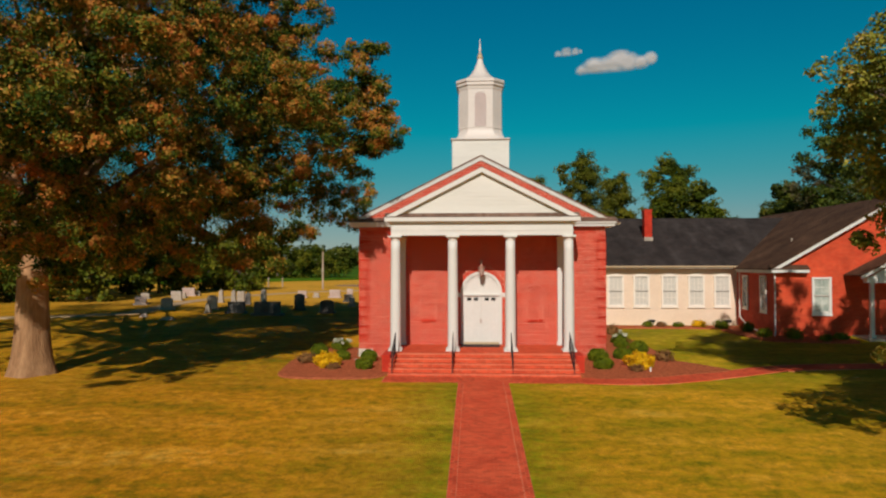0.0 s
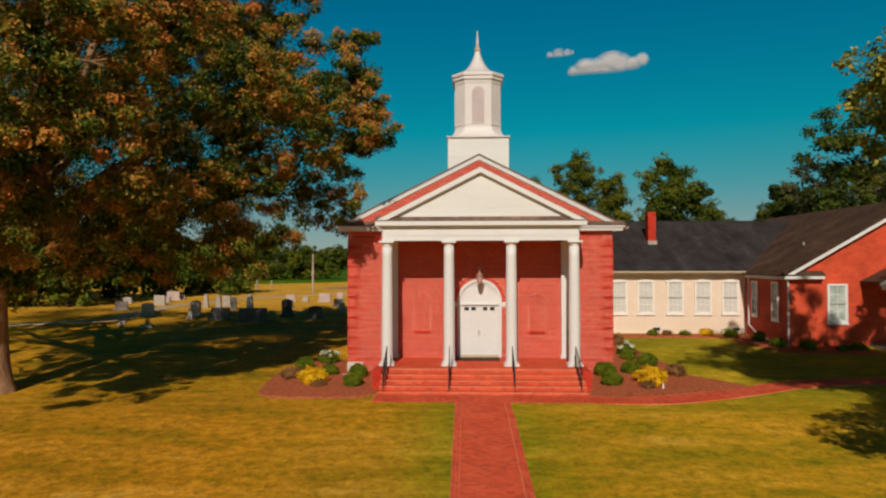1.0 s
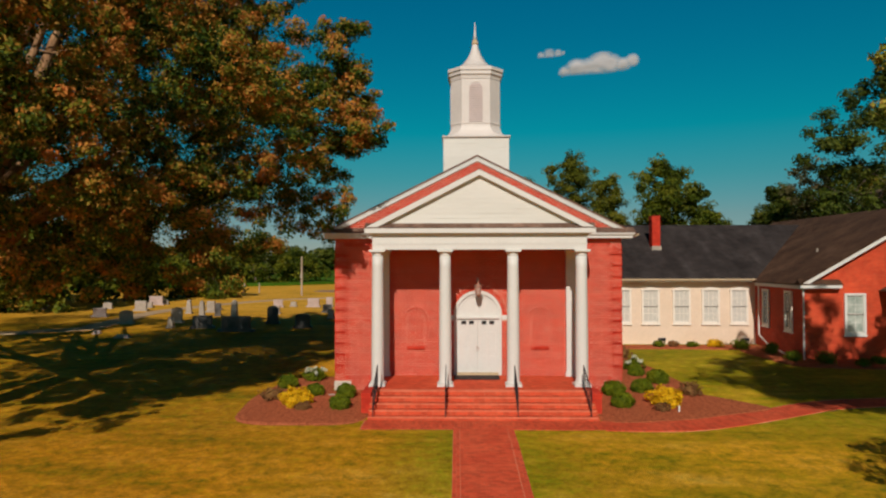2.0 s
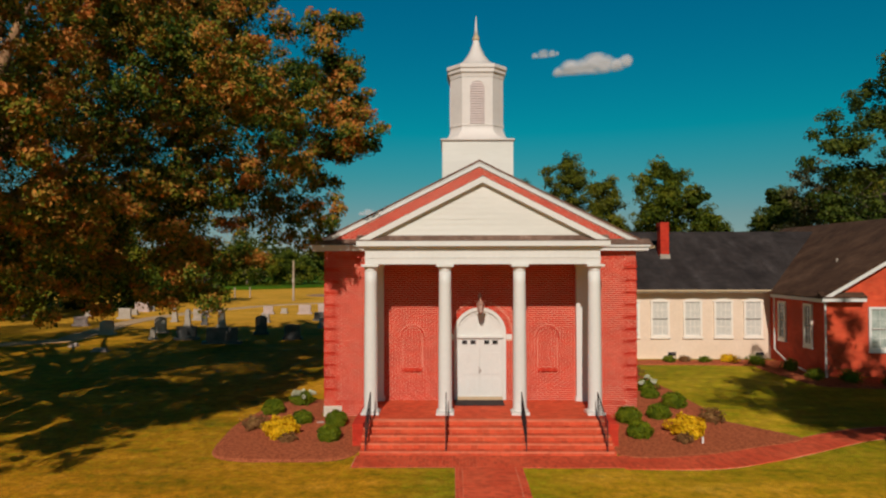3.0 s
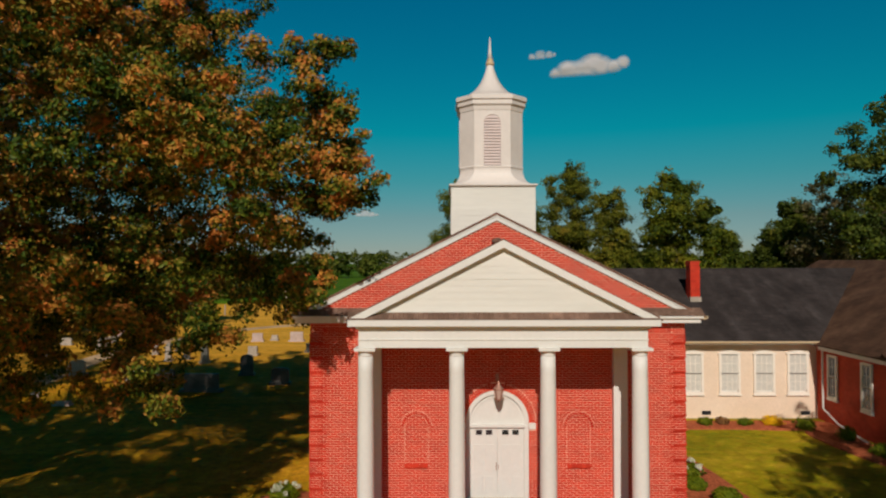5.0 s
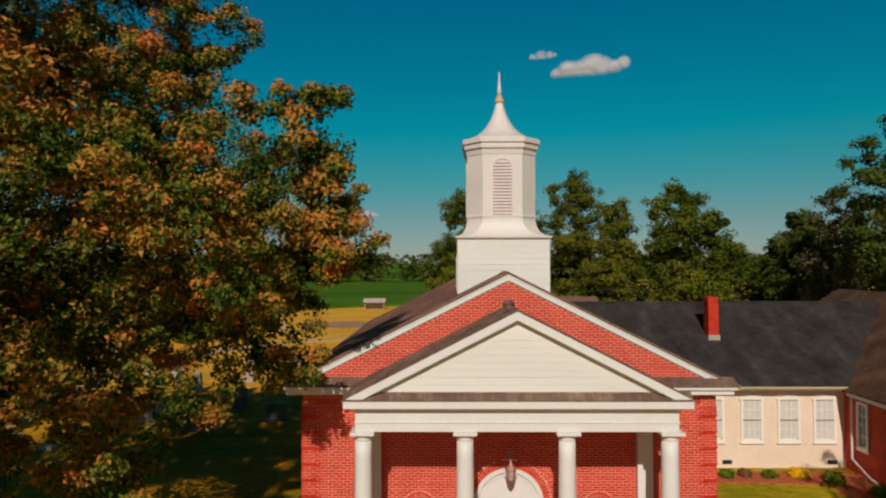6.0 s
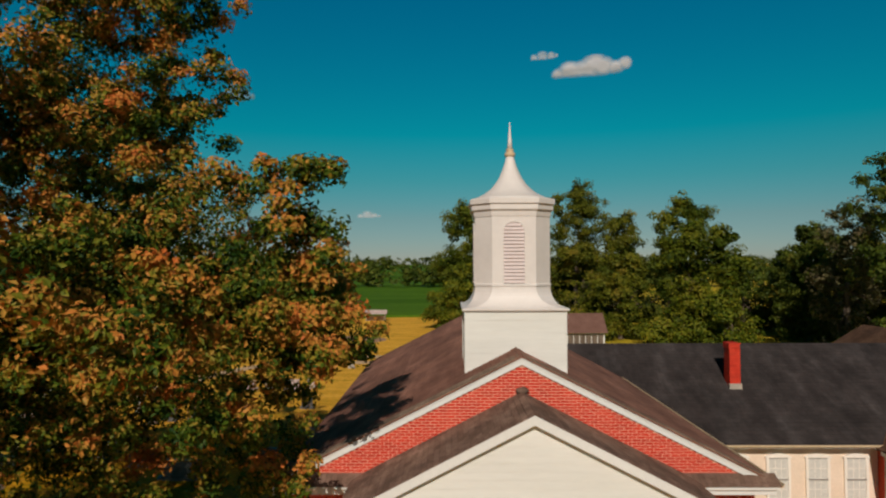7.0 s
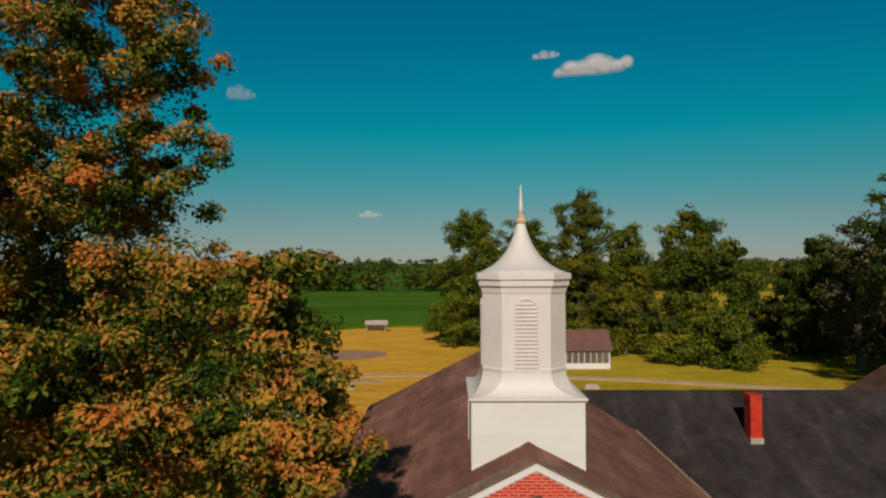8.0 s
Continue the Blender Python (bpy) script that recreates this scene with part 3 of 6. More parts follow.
def rake(name, half, top, pitch, w, y0, y1, drop, parent, mat="white"):
    """A pair of raking boards under a gable's edge."""
    for s in (-1, 1):
        bm = bmesh.new()
        prism(bm, [(0, top - drop), (s * half, top - drop - pitch * half), (s * half, top - drop - w - pitch * half), (0, top - drop - w)], "y", y0, y1)
        part(name, bm, M[mat], parent)


rake("rake_board", 6.38, RIDGE, PITCH, 0.19, -0.055, -0.018, 0.042, church)
rake("rake_moulding", 6.38, RIDGE, PITCH, 0.06, -0.070, -0.055, 0.042, church)
for s in (-1, 1):
    # boxed eave along the flank and its return on the front
    a, b = sorted((s * 5.95, s * 6.36))
    boxed("eave_box", a, b, 0.0, DEEP + 0.3, 6.50, 6.66, M["white"], church, bevel=0.01)
    a, b = sorted((s * 4.12, s * 6.36))
    boxed("eave_return", a, b, -0.30, 0.0, 6.50, 6.64, M["white"], church, bevel=0.01)
    a, b = sorted((s * 4.12, s * 6.42))
    boxed("return_cornice", a, b, -0.37, 0.0, 6.64, 6.73, M["white"], church, bevel=0.012)
    bm = bmesh.new()
    prism(bm, [(-0.40, 6.734), (0.0, 6.96), (0.0, 6.734)], "x", s * 4.12, s * 6.46)
    part("return_roof", bm, M["shingle_x"], church, "small brown shingled cornice roof")

# bricks of the front, laid course by course
NICHES = (-2.57, 2.57)


def spans(z):
    """Stretches of the front wall that show brick at height z."""
    half = min(HALF, (RIDGE - 0.27 - z) / PITCH)
    if half <= 0.1:
        return []
    if z > 6.10:
        inner = (PED_TOP - 0.22 - z) / PED_PITCH
        inner = min(inner, 4.15) if z > 6.6 else 4.15
        return [(-half, half)] if inner <= 0 else [(-half, -inner), (inner, half)] if inner < half else []
    if z > 3.35:
        d = 1.23 ** 2 - (z - 3.35) ** 2
        gap = math.sqrt(d) if d > 0 else 0
    else:
        gap = 1.0
    gap = 1.2 if 3.10 < z < 3.33 else gap
    return [(-half, half)] if gap == 0 else [(-half, -gap), (gap, half)]


def front_rows(z0, z1):
    rng = random.Random(4)
    rows = []
    k0 = int(math.ceil(z0 / COURSE))
    for k in range(k0, int(z1 / COURSE)):
        za, zb = k * COURSE + 0.0075, (k + 1) * COURSE - 0.0075
        zm = (za + zb) / 2
        soldier = 0.59 < zm < 0.82 or 6.10 < zm < 6.33
        quoin = k % 6 != 3 and 0.9 < zm < 6.1
        for xa, xb in spans(zm):
            x = -HALF - (BRICK / 2 if k % 2 else 0)
            while x < xb:
                a, b = max(x + 0.0075, xa), min(x + BRICK - 0.0075, xb)
                x += BRICK
                if b - a < 0.03:
                    continue
                mid = abs((a + b) / 2)
                if soldier and 4.25 < mid < 5.47:
                    continue
                front = -0.002 - rng.random() * 0.003
                if quoin and mid > HALF - 0.46:
                    front -= 0.050 if k % 6 == 4 else 0.012
                    if mid > HALF - 0.11:
                        a, b = (a - 0.022, b) if a < 0 else (a, b + 0.022)
                if k % 6 == 3 and 0.9 < zm < 6.1 and mid > HALF - 0.46:
                    rows.append((a - 0.008, b + 0.008, -0.001, 0.02, za - 0.008, zb + 0.008))
                    continue
                rows.append((a, b, front, 0.02, za, zb))
    for zs in ((0.621, 0.837), (6.143, 6.359)):
        for s in (-1, 1):
            for i in range(17):
                xa = s * (4.28 + i * 0.0735)
                a, b = sorted((xa, xa + s * 0.062))
                rows.append((a, b, -0.007, 0.02, zs[0], zs[1]))
    return rows


brickwork = front_rows(0.0, 9.7)


def shows_nearest(r):
    return r[4] > 9.02


nearest = [r for r in brickwork if shows_nearest(r)][:300]
rest = [r for r in brickwork if r not in set(nearest)]
tagged(attach("brickwork", boxes_mesh("brickwork", rest), M["brick"], church, "red brick courses with pale mortar joints"), kind="stuff")

# mortar behind the proud corner blocks
for k in range(9, 79, 6):
    za, zb = k * COURSE + COURSE, (k + 6) * COURSE
    if 0.9 < za and zb < 6.15:
        for q in (-1, 1):
            a, b = sorted((q * (HALF - 0.33), q * (HALF + 0.010)))
            boxed("quoin_block", a, b, -0.008, 0.0, za + 0.004, zb - 0.004, M["mortar"], church)

# blind niches in the brick
for cx in NICHES:
    bm = bmesh.new()
    for i in range(17):
        t = math.pi * (i + 0.5) / 17
        m = Matrix.Translation((cx + 0.43 * math.cos(t), -0.012, 3.21 + 0.43 * math.sin(t))) @ Matrix.Rotation(-t, 4, "Y") @ Matrix.Diagonal((0.10, 0.05, 0.066, 1))
        bmesh.ops.create_cube(bm, size=1, matrix=m)
    part("niche_arch", bm, M["brick"], church, "raised arch of red brick headers")
    bm = bmesh.new()
    for i in range(24):
        t0, t1 = math.pi * i / 24, math.pi * (i + 1) / 24
        q = [(cx + r * math.cos(t), 3.21 + r * math.sin(t)) for r, t in ((0.365, t0), (0.495, t0), (0.495, t1), (0.365, t1))]
        prism(bm, q, "y", -0.022, 0.0)
    for s in (-1, 1):
        box(bm, cx + s * 0.37 - 0.007, cx + s * 0.37 + 0.007, -0.012, 0.0, 2.06, 3.21)
    part("niche_joint", bm, M["mortar"], church)
    bm = bmesh.new()
    for i in range(5):
        box(bm, cx - 0.37 + i * 0.15, cx - 0.37 + i * 0.15 + 0.14, -0.085, 0.0, 1.91, 2.02, 0.008)
    part("niche_sill", bm, M["brick"], church, "projecting brick sill")

# brick arch round the doorway
bm = bmesh.new()
for i in range(41):
    t = math.pi * (i + 0.5) / 41
    m = Matrix.Translation((1.11 * math.cos(t), 0.019, 3.35 + 1.11 * math.sin(t))) @ Matrix.Rotation(-t, 4, "Y") @ Matrix.Diagonal((0.20, 0.05, 0.070, 1))
    bmesh.ops.create_cube(bm, size=1, matrix=m)
part("door_arch", bm, M["brick"], church, "arch of red brick headers over the doorway")
for s in (-1, 1):
    a, b = sorted((s * 1.005, s * 1.22))
    boxed("impost_block", a, b, -0.03, 0.06, 3.12, 3.32, M["white"], church, bevel=0.008)

# doorway: frame, panelled arch, two leaves
frame_outer = [(-0.995, PORCH)] + [(-0.995, 3.35)] + [(0.995 * math.cos(t), 3.35 + 0.995 * math.sin(t)) for t in np.linspace(math.pi, 0, 25)] + [(0.995, PORCH)]
doorway = part("doorway", prism(bmesh.new(), [(x * 0.99, z) for x, z in frame_outer], "y", 0.10, 0.16), M["white"], church, "white wooden double door under an arched panel")
bm = bmesh.new()
for r0, r1, y0 in ((0.86, 0.995, 0.02), (0.74, 0.80, 0.075)):
    for i in range(28):
        t0, t1 = math.pi * i / 28, math.pi * (i + 1) / 28
        prism(bm, [(r * math.cos(t), 3.35 + r * math.sin(t)) for r, t in ((r0, t0), (r1, t0), (r1, t1), (r0, t1))], "y", y0, 0.1)
part("arch_moulding", bm, M["white"], doorway)
for s in (-1, 1):
    a, b = sorted((s * 0.85, s * 0.995))
    boxed("jamb", a, b, 0.02, 0.1, PORCH, 3.35, M["white"], doorway, bevel=0.006)
boxed("transom_shelf", -0.90, 0.90, -0.03, 0.1, 3.17, 3.25, M["white"], doorway, bevel=0.008)
boxed("threshold", -0.86, 0.86, -0.02, 0.1, PORCH, 0.93, M["tan"], doorway, "tan threshold board", 0.006)
for s in (-1, 1):
    a, b = sorted((s * 0.008, s * 0.845))
    boxed("door_leaf", a, b, 0.06, 0.098, 0.935, 3.16, M["white"], doorway, bevel=0.004)
    bm = bmesh.new()
    for z0, z1 in ((1.08, 1.62), (1.78, 2.62)):
        for xa, xb in ((0.12, 0.38), (0.47, 0.74)):
            p, q = sorted((s * xa, s * xb))
            box(bm, p, q, 0.050, 0.062, z0, z1, 0.006)
    part("door_panel", bm, M["white"], doorway)
    for xa, xb in ((0.16, 0.36), (0.48, 0.68)):
        p, q = sorted((s * xa, s * xb))
        boxed("door_light", p, q, 0.046, 0.064, 2.93, 3.08, M["dark_glass"], doorway, "small dark glass door light")
boxed("door_handle", -0.045, -0.02, 0.0, 0.06, 1.82, 2.06, M["bronze"], doorway, "aged metal pull handle", 0.006)
boxed("door_plate", 0.02, 0.04, 0.03, 0.06, 1.86, 1.98, M["bronze"], doorway, "", 0.004)
boxed("cornerstone", -HALF - 0.02, -5.27, -0.06, 0.05, 0.10, 0.59, M["stone"], church, "pale stone block with a worn inscription", 0.012)
bm = bmesh.new()
for i in range(4):
    box(bm, -5.84 + 0.03 * (i % 2), -5.38 - 0.04 * (i % 2), -0.064, -0.055, 0.46 - i * 0.09, 0.49 - i * 0.09)
part("inscription_bar", bm, M["granite_rose"], church)
boxed("wall_box", 1.50, 1.58, -0.07, 0.0, 2.45, 2.75, M["iron"], church, "small dark wall box", 0.006)

# portico: floor, columns, entablature, pediment
floor_half, floor_y = 4.30, -3.08
ENT_Y = -2.33
COL_Y = -2.13
for cx in (-3.90, -1.31, 1.28, 3.88):
    shaft = [(0.246, 1.01)] + [(0.238 - 0.030 * max(0.0, (t - 0.25) / 0.75) ** 1.4, 1.03 + 4.75 * t) for t in np.linspace(0, 1, 12)]
    column = part("column", lathe(bmesh.new(), shaft, cx, COL_Y, 40), M["white"], church, "round white column, slightly tapered", smooth=True)
    boxed("plinth", cx - 0.31, cx + 0.31, COL_Y - 0.31, COL_Y + 0.31, PORCH, 0.91, M["white"], column, bevel=0.008)
    part("base_ring", lathe(bmesh.new(), [(0.285, 0.91), (0.30, 0.935), (0.295, 0.965), (0.26, 0.985), (0.245, 1.0), (0.235, 1.03)], cx, COL_Y, 40), M["white"], column, smooth=True)
    part("capital", lathe(bmesh.new(), [(0.208, 5.76), (0.219, 5.785), (0.213, 5.80), (0.213, 5.85), (0.235, 5.88), (0.27, 5.915)], cx, COL_Y, 40), M["white"], column, smooth=True)
    boxed("abacus", cx - 0.30, cx + 0.30, COL_Y - 0.30, COL_Y + 0.30, 5.915, 6.00, M["white"], column, bevel=0.008)
for cx in (-3.88, 3.86):
    pil = boxed("pilaster", cx - 0.22, cx + 0.22, -0.20, -0.016, PORCH + 0.16, 5.88, M["white"], church, "square white pilaster against the wall", 0.006)
    boxed("pilaster_base", cx - 0.26, cx + 0.26, -0.23, -0.016, PORCH, PORCH + 0.16, M["white"], pil, bevel=0.006)
    boxed("pilaster_cap", cx - 0.26, cx + 0.26, -0.23, -0.016, 5.88, 6.0, M["white"], pil, bevel=0.006)

ent = boxed("entablature", -4.08, 4.06, ENT_Y, ENT_Y + 0.42, 6.00, 6.52, M["white"], church, "white entablature over the columns", 0.01)
for s in (-1, 1):
    a, b = sorted((s * 3.68, s * 4.10))
    boxed("side_beam", a, b, ENT_Y + 0.42, -0.004, 6.00, 6.52, M["white"], church, bevel=0.008)
boxed("architrave_fillet", -4.10, 4.08, ENT_Y - 0.02, ENT_Y, 6.22, 6.25, M["white"], ent)
for z0, z1, o in ((6.52, 6.62, 0.03), (6.62, 6.81, 0.23)):
    boxed("cornice", -4.12 - o, 4.10 + o, ENT_Y - o, -0.01 if o < 0.2 else -0.40, z0, z1, M["white"], ent, bevel=0.012)
# ceiling is out of view; its dark colour is set to cut bounced light
boxed("porch_ceiling", -3.68, 3.68, ENT_Y + 0.42, -0.004, 6.05, 6.12, M["ceiling_dark"], church)
bm = bmesh.new()
prism(bm, [(ENT_Y - 0.25, 6.814), (ENT_Y + 0.01, 7.02), (ENT_Y + 0.01, 6.814)], "x", -4.36, 4.34)
part("cornice_roof", bm, M["shingle_x"], church, "narrow brown shingled cornice roof")

# tympanum of lapped boards
TY = -2.34
wall_block("tympanum_wall", [(-3.6, 6.95), (3.6, 6.95), (0, 8.75)], "y", TY + 0.03, TY + 0.10, M["white"], church)
z = 7.0
while z < 8.70:
    half0, half1 = (8.76 - z) / 0.505, (8.76 - z - 0.19) / 0.505
    bm = bmesh.new()
    h1 = max(half1, 0.03)
    lo = [bm.verts.new(v) for v in ((-half0, TY - 0.003, z), (half0, TY - 0.003, z), (h1, TY + 0.004, z + 0.19), (-h1, TY + 0.006, z + 0.19))]
    hi = [bm.verts.new(v.co + Vector((0, 0.02, 0))) for v in lo]
    bm.faces.new(lo)
    bm.faces.new(list(reversed(hi)))
    for i in range(4):
        bm.faces.new((lo[(i + 1) % 4], lo[i], hi[i], hi[(i + 1) % 4]))
    part("clapboard", bm, M["siding"], church)
    z += 0.185
for s in (-1, 1):
    slope_slab("pediment_roof", 0, PED_TOP, s * 4.42, PED_TOP - PED_PITCH * 4.42, -2.50, -0.02, 0.05, M["shingle_x"], church, 34, "brown shingled portico roof")
rake("pediment_rake", 4.36, PED_TOP, PED_PITCH, 0.215, -2.53, -2.36, 0.012, church)
rake("pediment_rake_lower", 4.20, PED_TOP, PED_PITCH, 0.07, -2.39, -2.32, 0.227, church)
bm = bmesh.new()
bmesh.ops.create_icosphere(bm, subdivisions=2, radius=0.12, matrix=Matrix.Translation((0, -0.10, PED_TOP + 0.05)) @ Matrix.Diagonal((1.5, 1.1, 0.8, 1)))
for v in bm.verts:
    v.co += 0.03 * noise.noise_vector(v.co * 6)
part("ridge_flashing", bm, M["shingle_x"], church, "crumpled dark flashing where the porch ridge meets the wall", smooth=True)
bm = bmesh.new()
prism(bm, [(-0.15, PED_TOP - 0.055), (0, PED_TOP + 0.03), (0.15, PED_TOP - 0.055), (0, PED_TOP + 0.012)], "y", -2.50, -0.02)
part("porch_ridge_cap", bm, M["shingle_x"], church)
boxed("porch_floor", -floor_half + 0.2, floor_half - 0.2, floor_y + 0.22, -0.02, -0.1, PORCH - 0.06, M["paver_bed"], church)

# ---- steeple ----
SY = 2.85
steeple = thing("steeple", (0, SY, 9.2), "white steeple with siding base, louvred belfry and pointed spire", "steeple")
part("steeple_base", box(bmesh.new(), -1.41, 1.41, SY - 1.41, SY + 1.41, 8.4, 11.0), M["white"], steeple)
z = 8.9
while z < 10.98:
    for q in range(4):
        bm = bmesh.new()
        h = 0.185 if z + 0.185 < 11.0 else 11.0 - z
        lo = [bm.verts.new(v) for v in ((-1.43, -1.426, z), (1.43, -1.426, z), (1.425, -1.420, z + h), (-1.425, -1.420, z + h))]
        hi = [bm.verts.new(v.co + Vector((0, 0.02, 0))) for v in lo]
        bm.faces.new(lo)
        bm.faces.new(list(reversed(hi)))
        for i in range(4):
            bm.faces.new((lo[(i + 1) % 4], lo[i], hi[i], hi[(i + 1) % 4]))
        bmesh.ops.transform(bm, matrix=Matrix.Translation((0, SY, 0)) @ Matrix.Rotation(q * math.pi / 2, 4, "Z"), verts=bm.verts[:])
        part("base_clapboard", bm, M["siding"], steeple)
    z += 0.185
for sx in (-1, 1):
    for sy in (-1, 1):
        part("corner_board", box(bmesh.new(), sx * 1.425 - 0.02, sx * 1.425 + 0.02, SY + sy * 1.425 - 0.02, SY + sy * 1.425 + 0.02, 8.6, 11.0, 0.006), M["siding"], steeple)


def eight(half, face):
    """Outline of a square with cut corners."""
    return [(-face, -half), (face, -half), (half, -face), (half, face), (face, half), (-face, half), (-half, face), (-half, -face)]


def stacked(name, rows, mat, parent, label="", smooth=False):
    """A shaft of cut-corner squares: rows of half width, half face and height."""
    bm = bmesh.new()
    rings = [[bm.verts.new((x, SY + y, z)) for x, y in eight(h, f)] for h, f, z in rows]
    for a, b in zip(rings, rings[1:]):
        for i in range(8):
            bm.faces.new((a[i], a[(i + 1) % 8], b[(i + 1) % 8], b[i]))
    bm.faces.new(list(reversed(rings[0])))
    bm.faces.new(rings[-1])
    return part(name, bm, mat, parent, label, smooth)


stacked("base_lip", [(1.45, 1.44, 10.99), (1.51, 1.50, 11.03), (1.515, 1.505, 11.07), (1.49, 1.48, 11.09)], M["steeple"], steeple)
flare = [(1.49, 1.47, 11.085)]
for i in range(1, 11):
    t = i / 10 * math.pi / 2
    k = 1 - math.sin(t)
    flare.append((1.105 + 0.385 * k, 0.63 + 0.84 * k ** 1.2, 11.085 + 0.62 * (1 - math.cos(t))))
stacked("flared_skirt", flare, M["steeple"], steeple, "concave white metal skirt")
belfry = stacked("belfry", [(1.105, 0.63, 11.70), (1.105, 0.63, 13.92)], M["steeple"], steeple, "eight-sided white belfry")
stacked("belfry_band", [(1.125, 0.645, 11.70), (1.125, 0.645, 11.76), (1.108, 0.632, 11.78)], M["steeple"], belfry)
stacked("belfry_cornice", [(1.12, 0.64, 13.72), (1.14, 0.65, 13.86), (1.20, 0.68, 13.92), (1.20, 0.68, 14.06), (1.25, 0.71, 14.09), (1.25, 0.71, 14.22), (1.22, 0.69, 14.25)], M["steeple"], steeple, "stepped white cornice")
for q in range(4):
    turn = Matrix.Translation((0, SY, 0)) @ Matrix.Rotation(q * math.pi / 2, 4, "Z")
    bm = bmesh.new()
    out_, in_ = [], []
    for r, store in ((0.345, out_), (0.30, in_)):
        store += [(-r, 11.76), (r, 11.76)] + [(r * math.cos(t), 13.26 + r * math.sin(t)) for t in np.linspace(0, math.pi, 15)]
    n = len(out_)
    va = [[bm.verts.new((p[0], y, p[1])) for p in ring] for ring, y in ((out_, -1.13), (in_, -1.13), (out_, -1.10), (in_, -1.10))]
    for i in range(n):
        j = (i + 1) % n
        bm.faces.new((va[0][i], va[0][j], va[1][j], va[1][i]))
        bm.faces.new((va[0][j], va[0][i], va[2][i], va[2][j]))
        bm.faces.new((va[1][i], va[1][j], va[3][j], va[3][i]))
    bmesh.ops.transform(bm, matrix=turn, verts=bm.verts[:])
    louvre = part("louvre_frame", bm, M["steeple"], belfry, "arched louvre opening")
    bm = bmesh.new()
    prism(bm, in_, "y", -1.109, -1.106)
    bmesh.ops.transform(bm, matrix=turn, verts=bm.verts[:])
    part("louvre_backing", bm, M["slat"], louvre)
    for i in range(17):
        zc = 11.82 + i * 0.102
        half = 0.295 if zc < 13.26 else math.sqrt(max(0.295 ** 2 - (zc + 0.03 - 13.26) ** 2, 0.0004))
        bm = bmesh.new()
        prism(bm, [(-1.142, zc - 0.022), (-1.134, zc - 0.03), (-1.108, zc + 0.045), (-1.112, zc + 0.05)], "x", -half, half)
        bmesh.ops.transform(bm, matrix=turn, verts=bm.verts[:])
        part("slat", bm, M["slat"], louvre)
stacked("spire_roof", [(1.20, 0.68, 14.25), (0.98, 0.50, 14.33), (0.78, 0.36, 14.45), (0.60, 0.27, 14.60), (0.45, 0.20, 14.78), (0.33, 0.145, 14.98), (0.235, 0.10, 15.2), (0.16, 0.07, 15.42), (0.115, 0.05, 15.60)], M["steeple"], steeple, "concave white metal spire roof", True)
part("spire_ball", lathe(bmesh.new(), [(0.10, 15.58), (0.15, 15.62), (0.165, 15.68), (0.14, 15.74), (0.10, 15.78), (0.125, 15.81), (0.10, 15.85)], 0, SY, 16), M["tan"], steeple, "aged ring on the spire", smooth=True)
part("spire_needle", lathe(bmesh.new(), [(0.085, 15.84), (0.06, 16.1), (0.035, 16.4), (0.012, 16.68)], 0, SY, 12), M["steeple"], steeple, "slender white needle", smooth=True)

# ---- front steps, rails, mat, lantern ----
front_steps = thing("front_steps", (0, -3.7, 0), "wide red brick steps up to the church porch", "steps")
NOSE = [(-3.08, 0.82), (-3.42, 0.656), (-3.74, 0.492), (-4.05, 0.328), (-4.35, 0.164)]
for y, z in NOSE:
    boxed("step", -3.98, 3.98, y + 0.006, -2.86 if z > 0.8 else y + 0.42, z - 0.164 - (0.05 if z < 0.3 else 0), z - 0.012, M["paver_bed"], front_steps)
for s in (-1, 1):
    a, b = sorted((s * 3.99, s * 4.33))
    boxed("cheek_wall", a, b, -3.45, -0.06, -0.05, 0.70, M["brick"], front_steps, "low brick cheek wall")
    rows = []
    y = -3.50
    while y < -0.2:
        rows.append((a - 0.01, b + 0.01, y, y + 0.066, 0.70, 0.80))
        y += 0.077
    for k in range(9):
        x = a + (0.05 if k % 2 else 0.0)
        for xa, xb in ((a, a + 0.16), (a + 0.172, b)) if k % 2 else ((a, a + 0.10), (a + 0.112, b)):
            rows.append((xa, xb, -3.475, -3.44, 0.01 + k * COURSE, 0.01 + (k + 1) * COURSE - 0.011))
    attach("cheek_bricks", boxes_mesh("cheek_bricks", rows), M["brick"], front_steps, "red brick rowlock cap")


def handrail(x):
    rail = thing("handrail", (x, -3.7, 0.16), "black wrought-iron handrail on the church steps", "handrail", "handrails of the front steps")
    top, low = Vector((x, -2.98, PORCH)), Vector((x, -4.30, 0.164))
    for p in (top, low):
        boxed("post", p.x - 0.014, p.x + 0.014, p.y - 0.014, p.y + 0.014, p.z, p.z + 0.92, M["iron"], rail)
    for h, r in ((0.90, 0.017), (0.12, 0.011)):
        bm = bmesh.new()
        tube(bm, top + Vector((0, 0, h)), low + Vector((0, 0, h)), r, r, 8)
        part("top_rail" if h > 0.5 else "bottom_rail", bm, M["iron"], rail)
    for i in range(1, 12):
        p = top.lerp(low, i / 12)
        bm = bmesh.new()
        tube(bm, p + Vector((0, 0, 0.12)), p + Vector((0, 0, 0.90)), 0.0065, 0.0065, 6)
        part("baluster", bm, M["iron"], rail)
    return rail


for x in (-3.80, -1.27, 1.25, 3.78):
    handrail(x)

door_mat = boxed("door_mat", -0.98, 0.86, -0.98, -0.06, PORCH + 0.002, PORCH + 0.018, M["mat"], None, bevel=0.004)
tagged(door_mat, "dark rubber mat on the brick porch floor", "doormat")

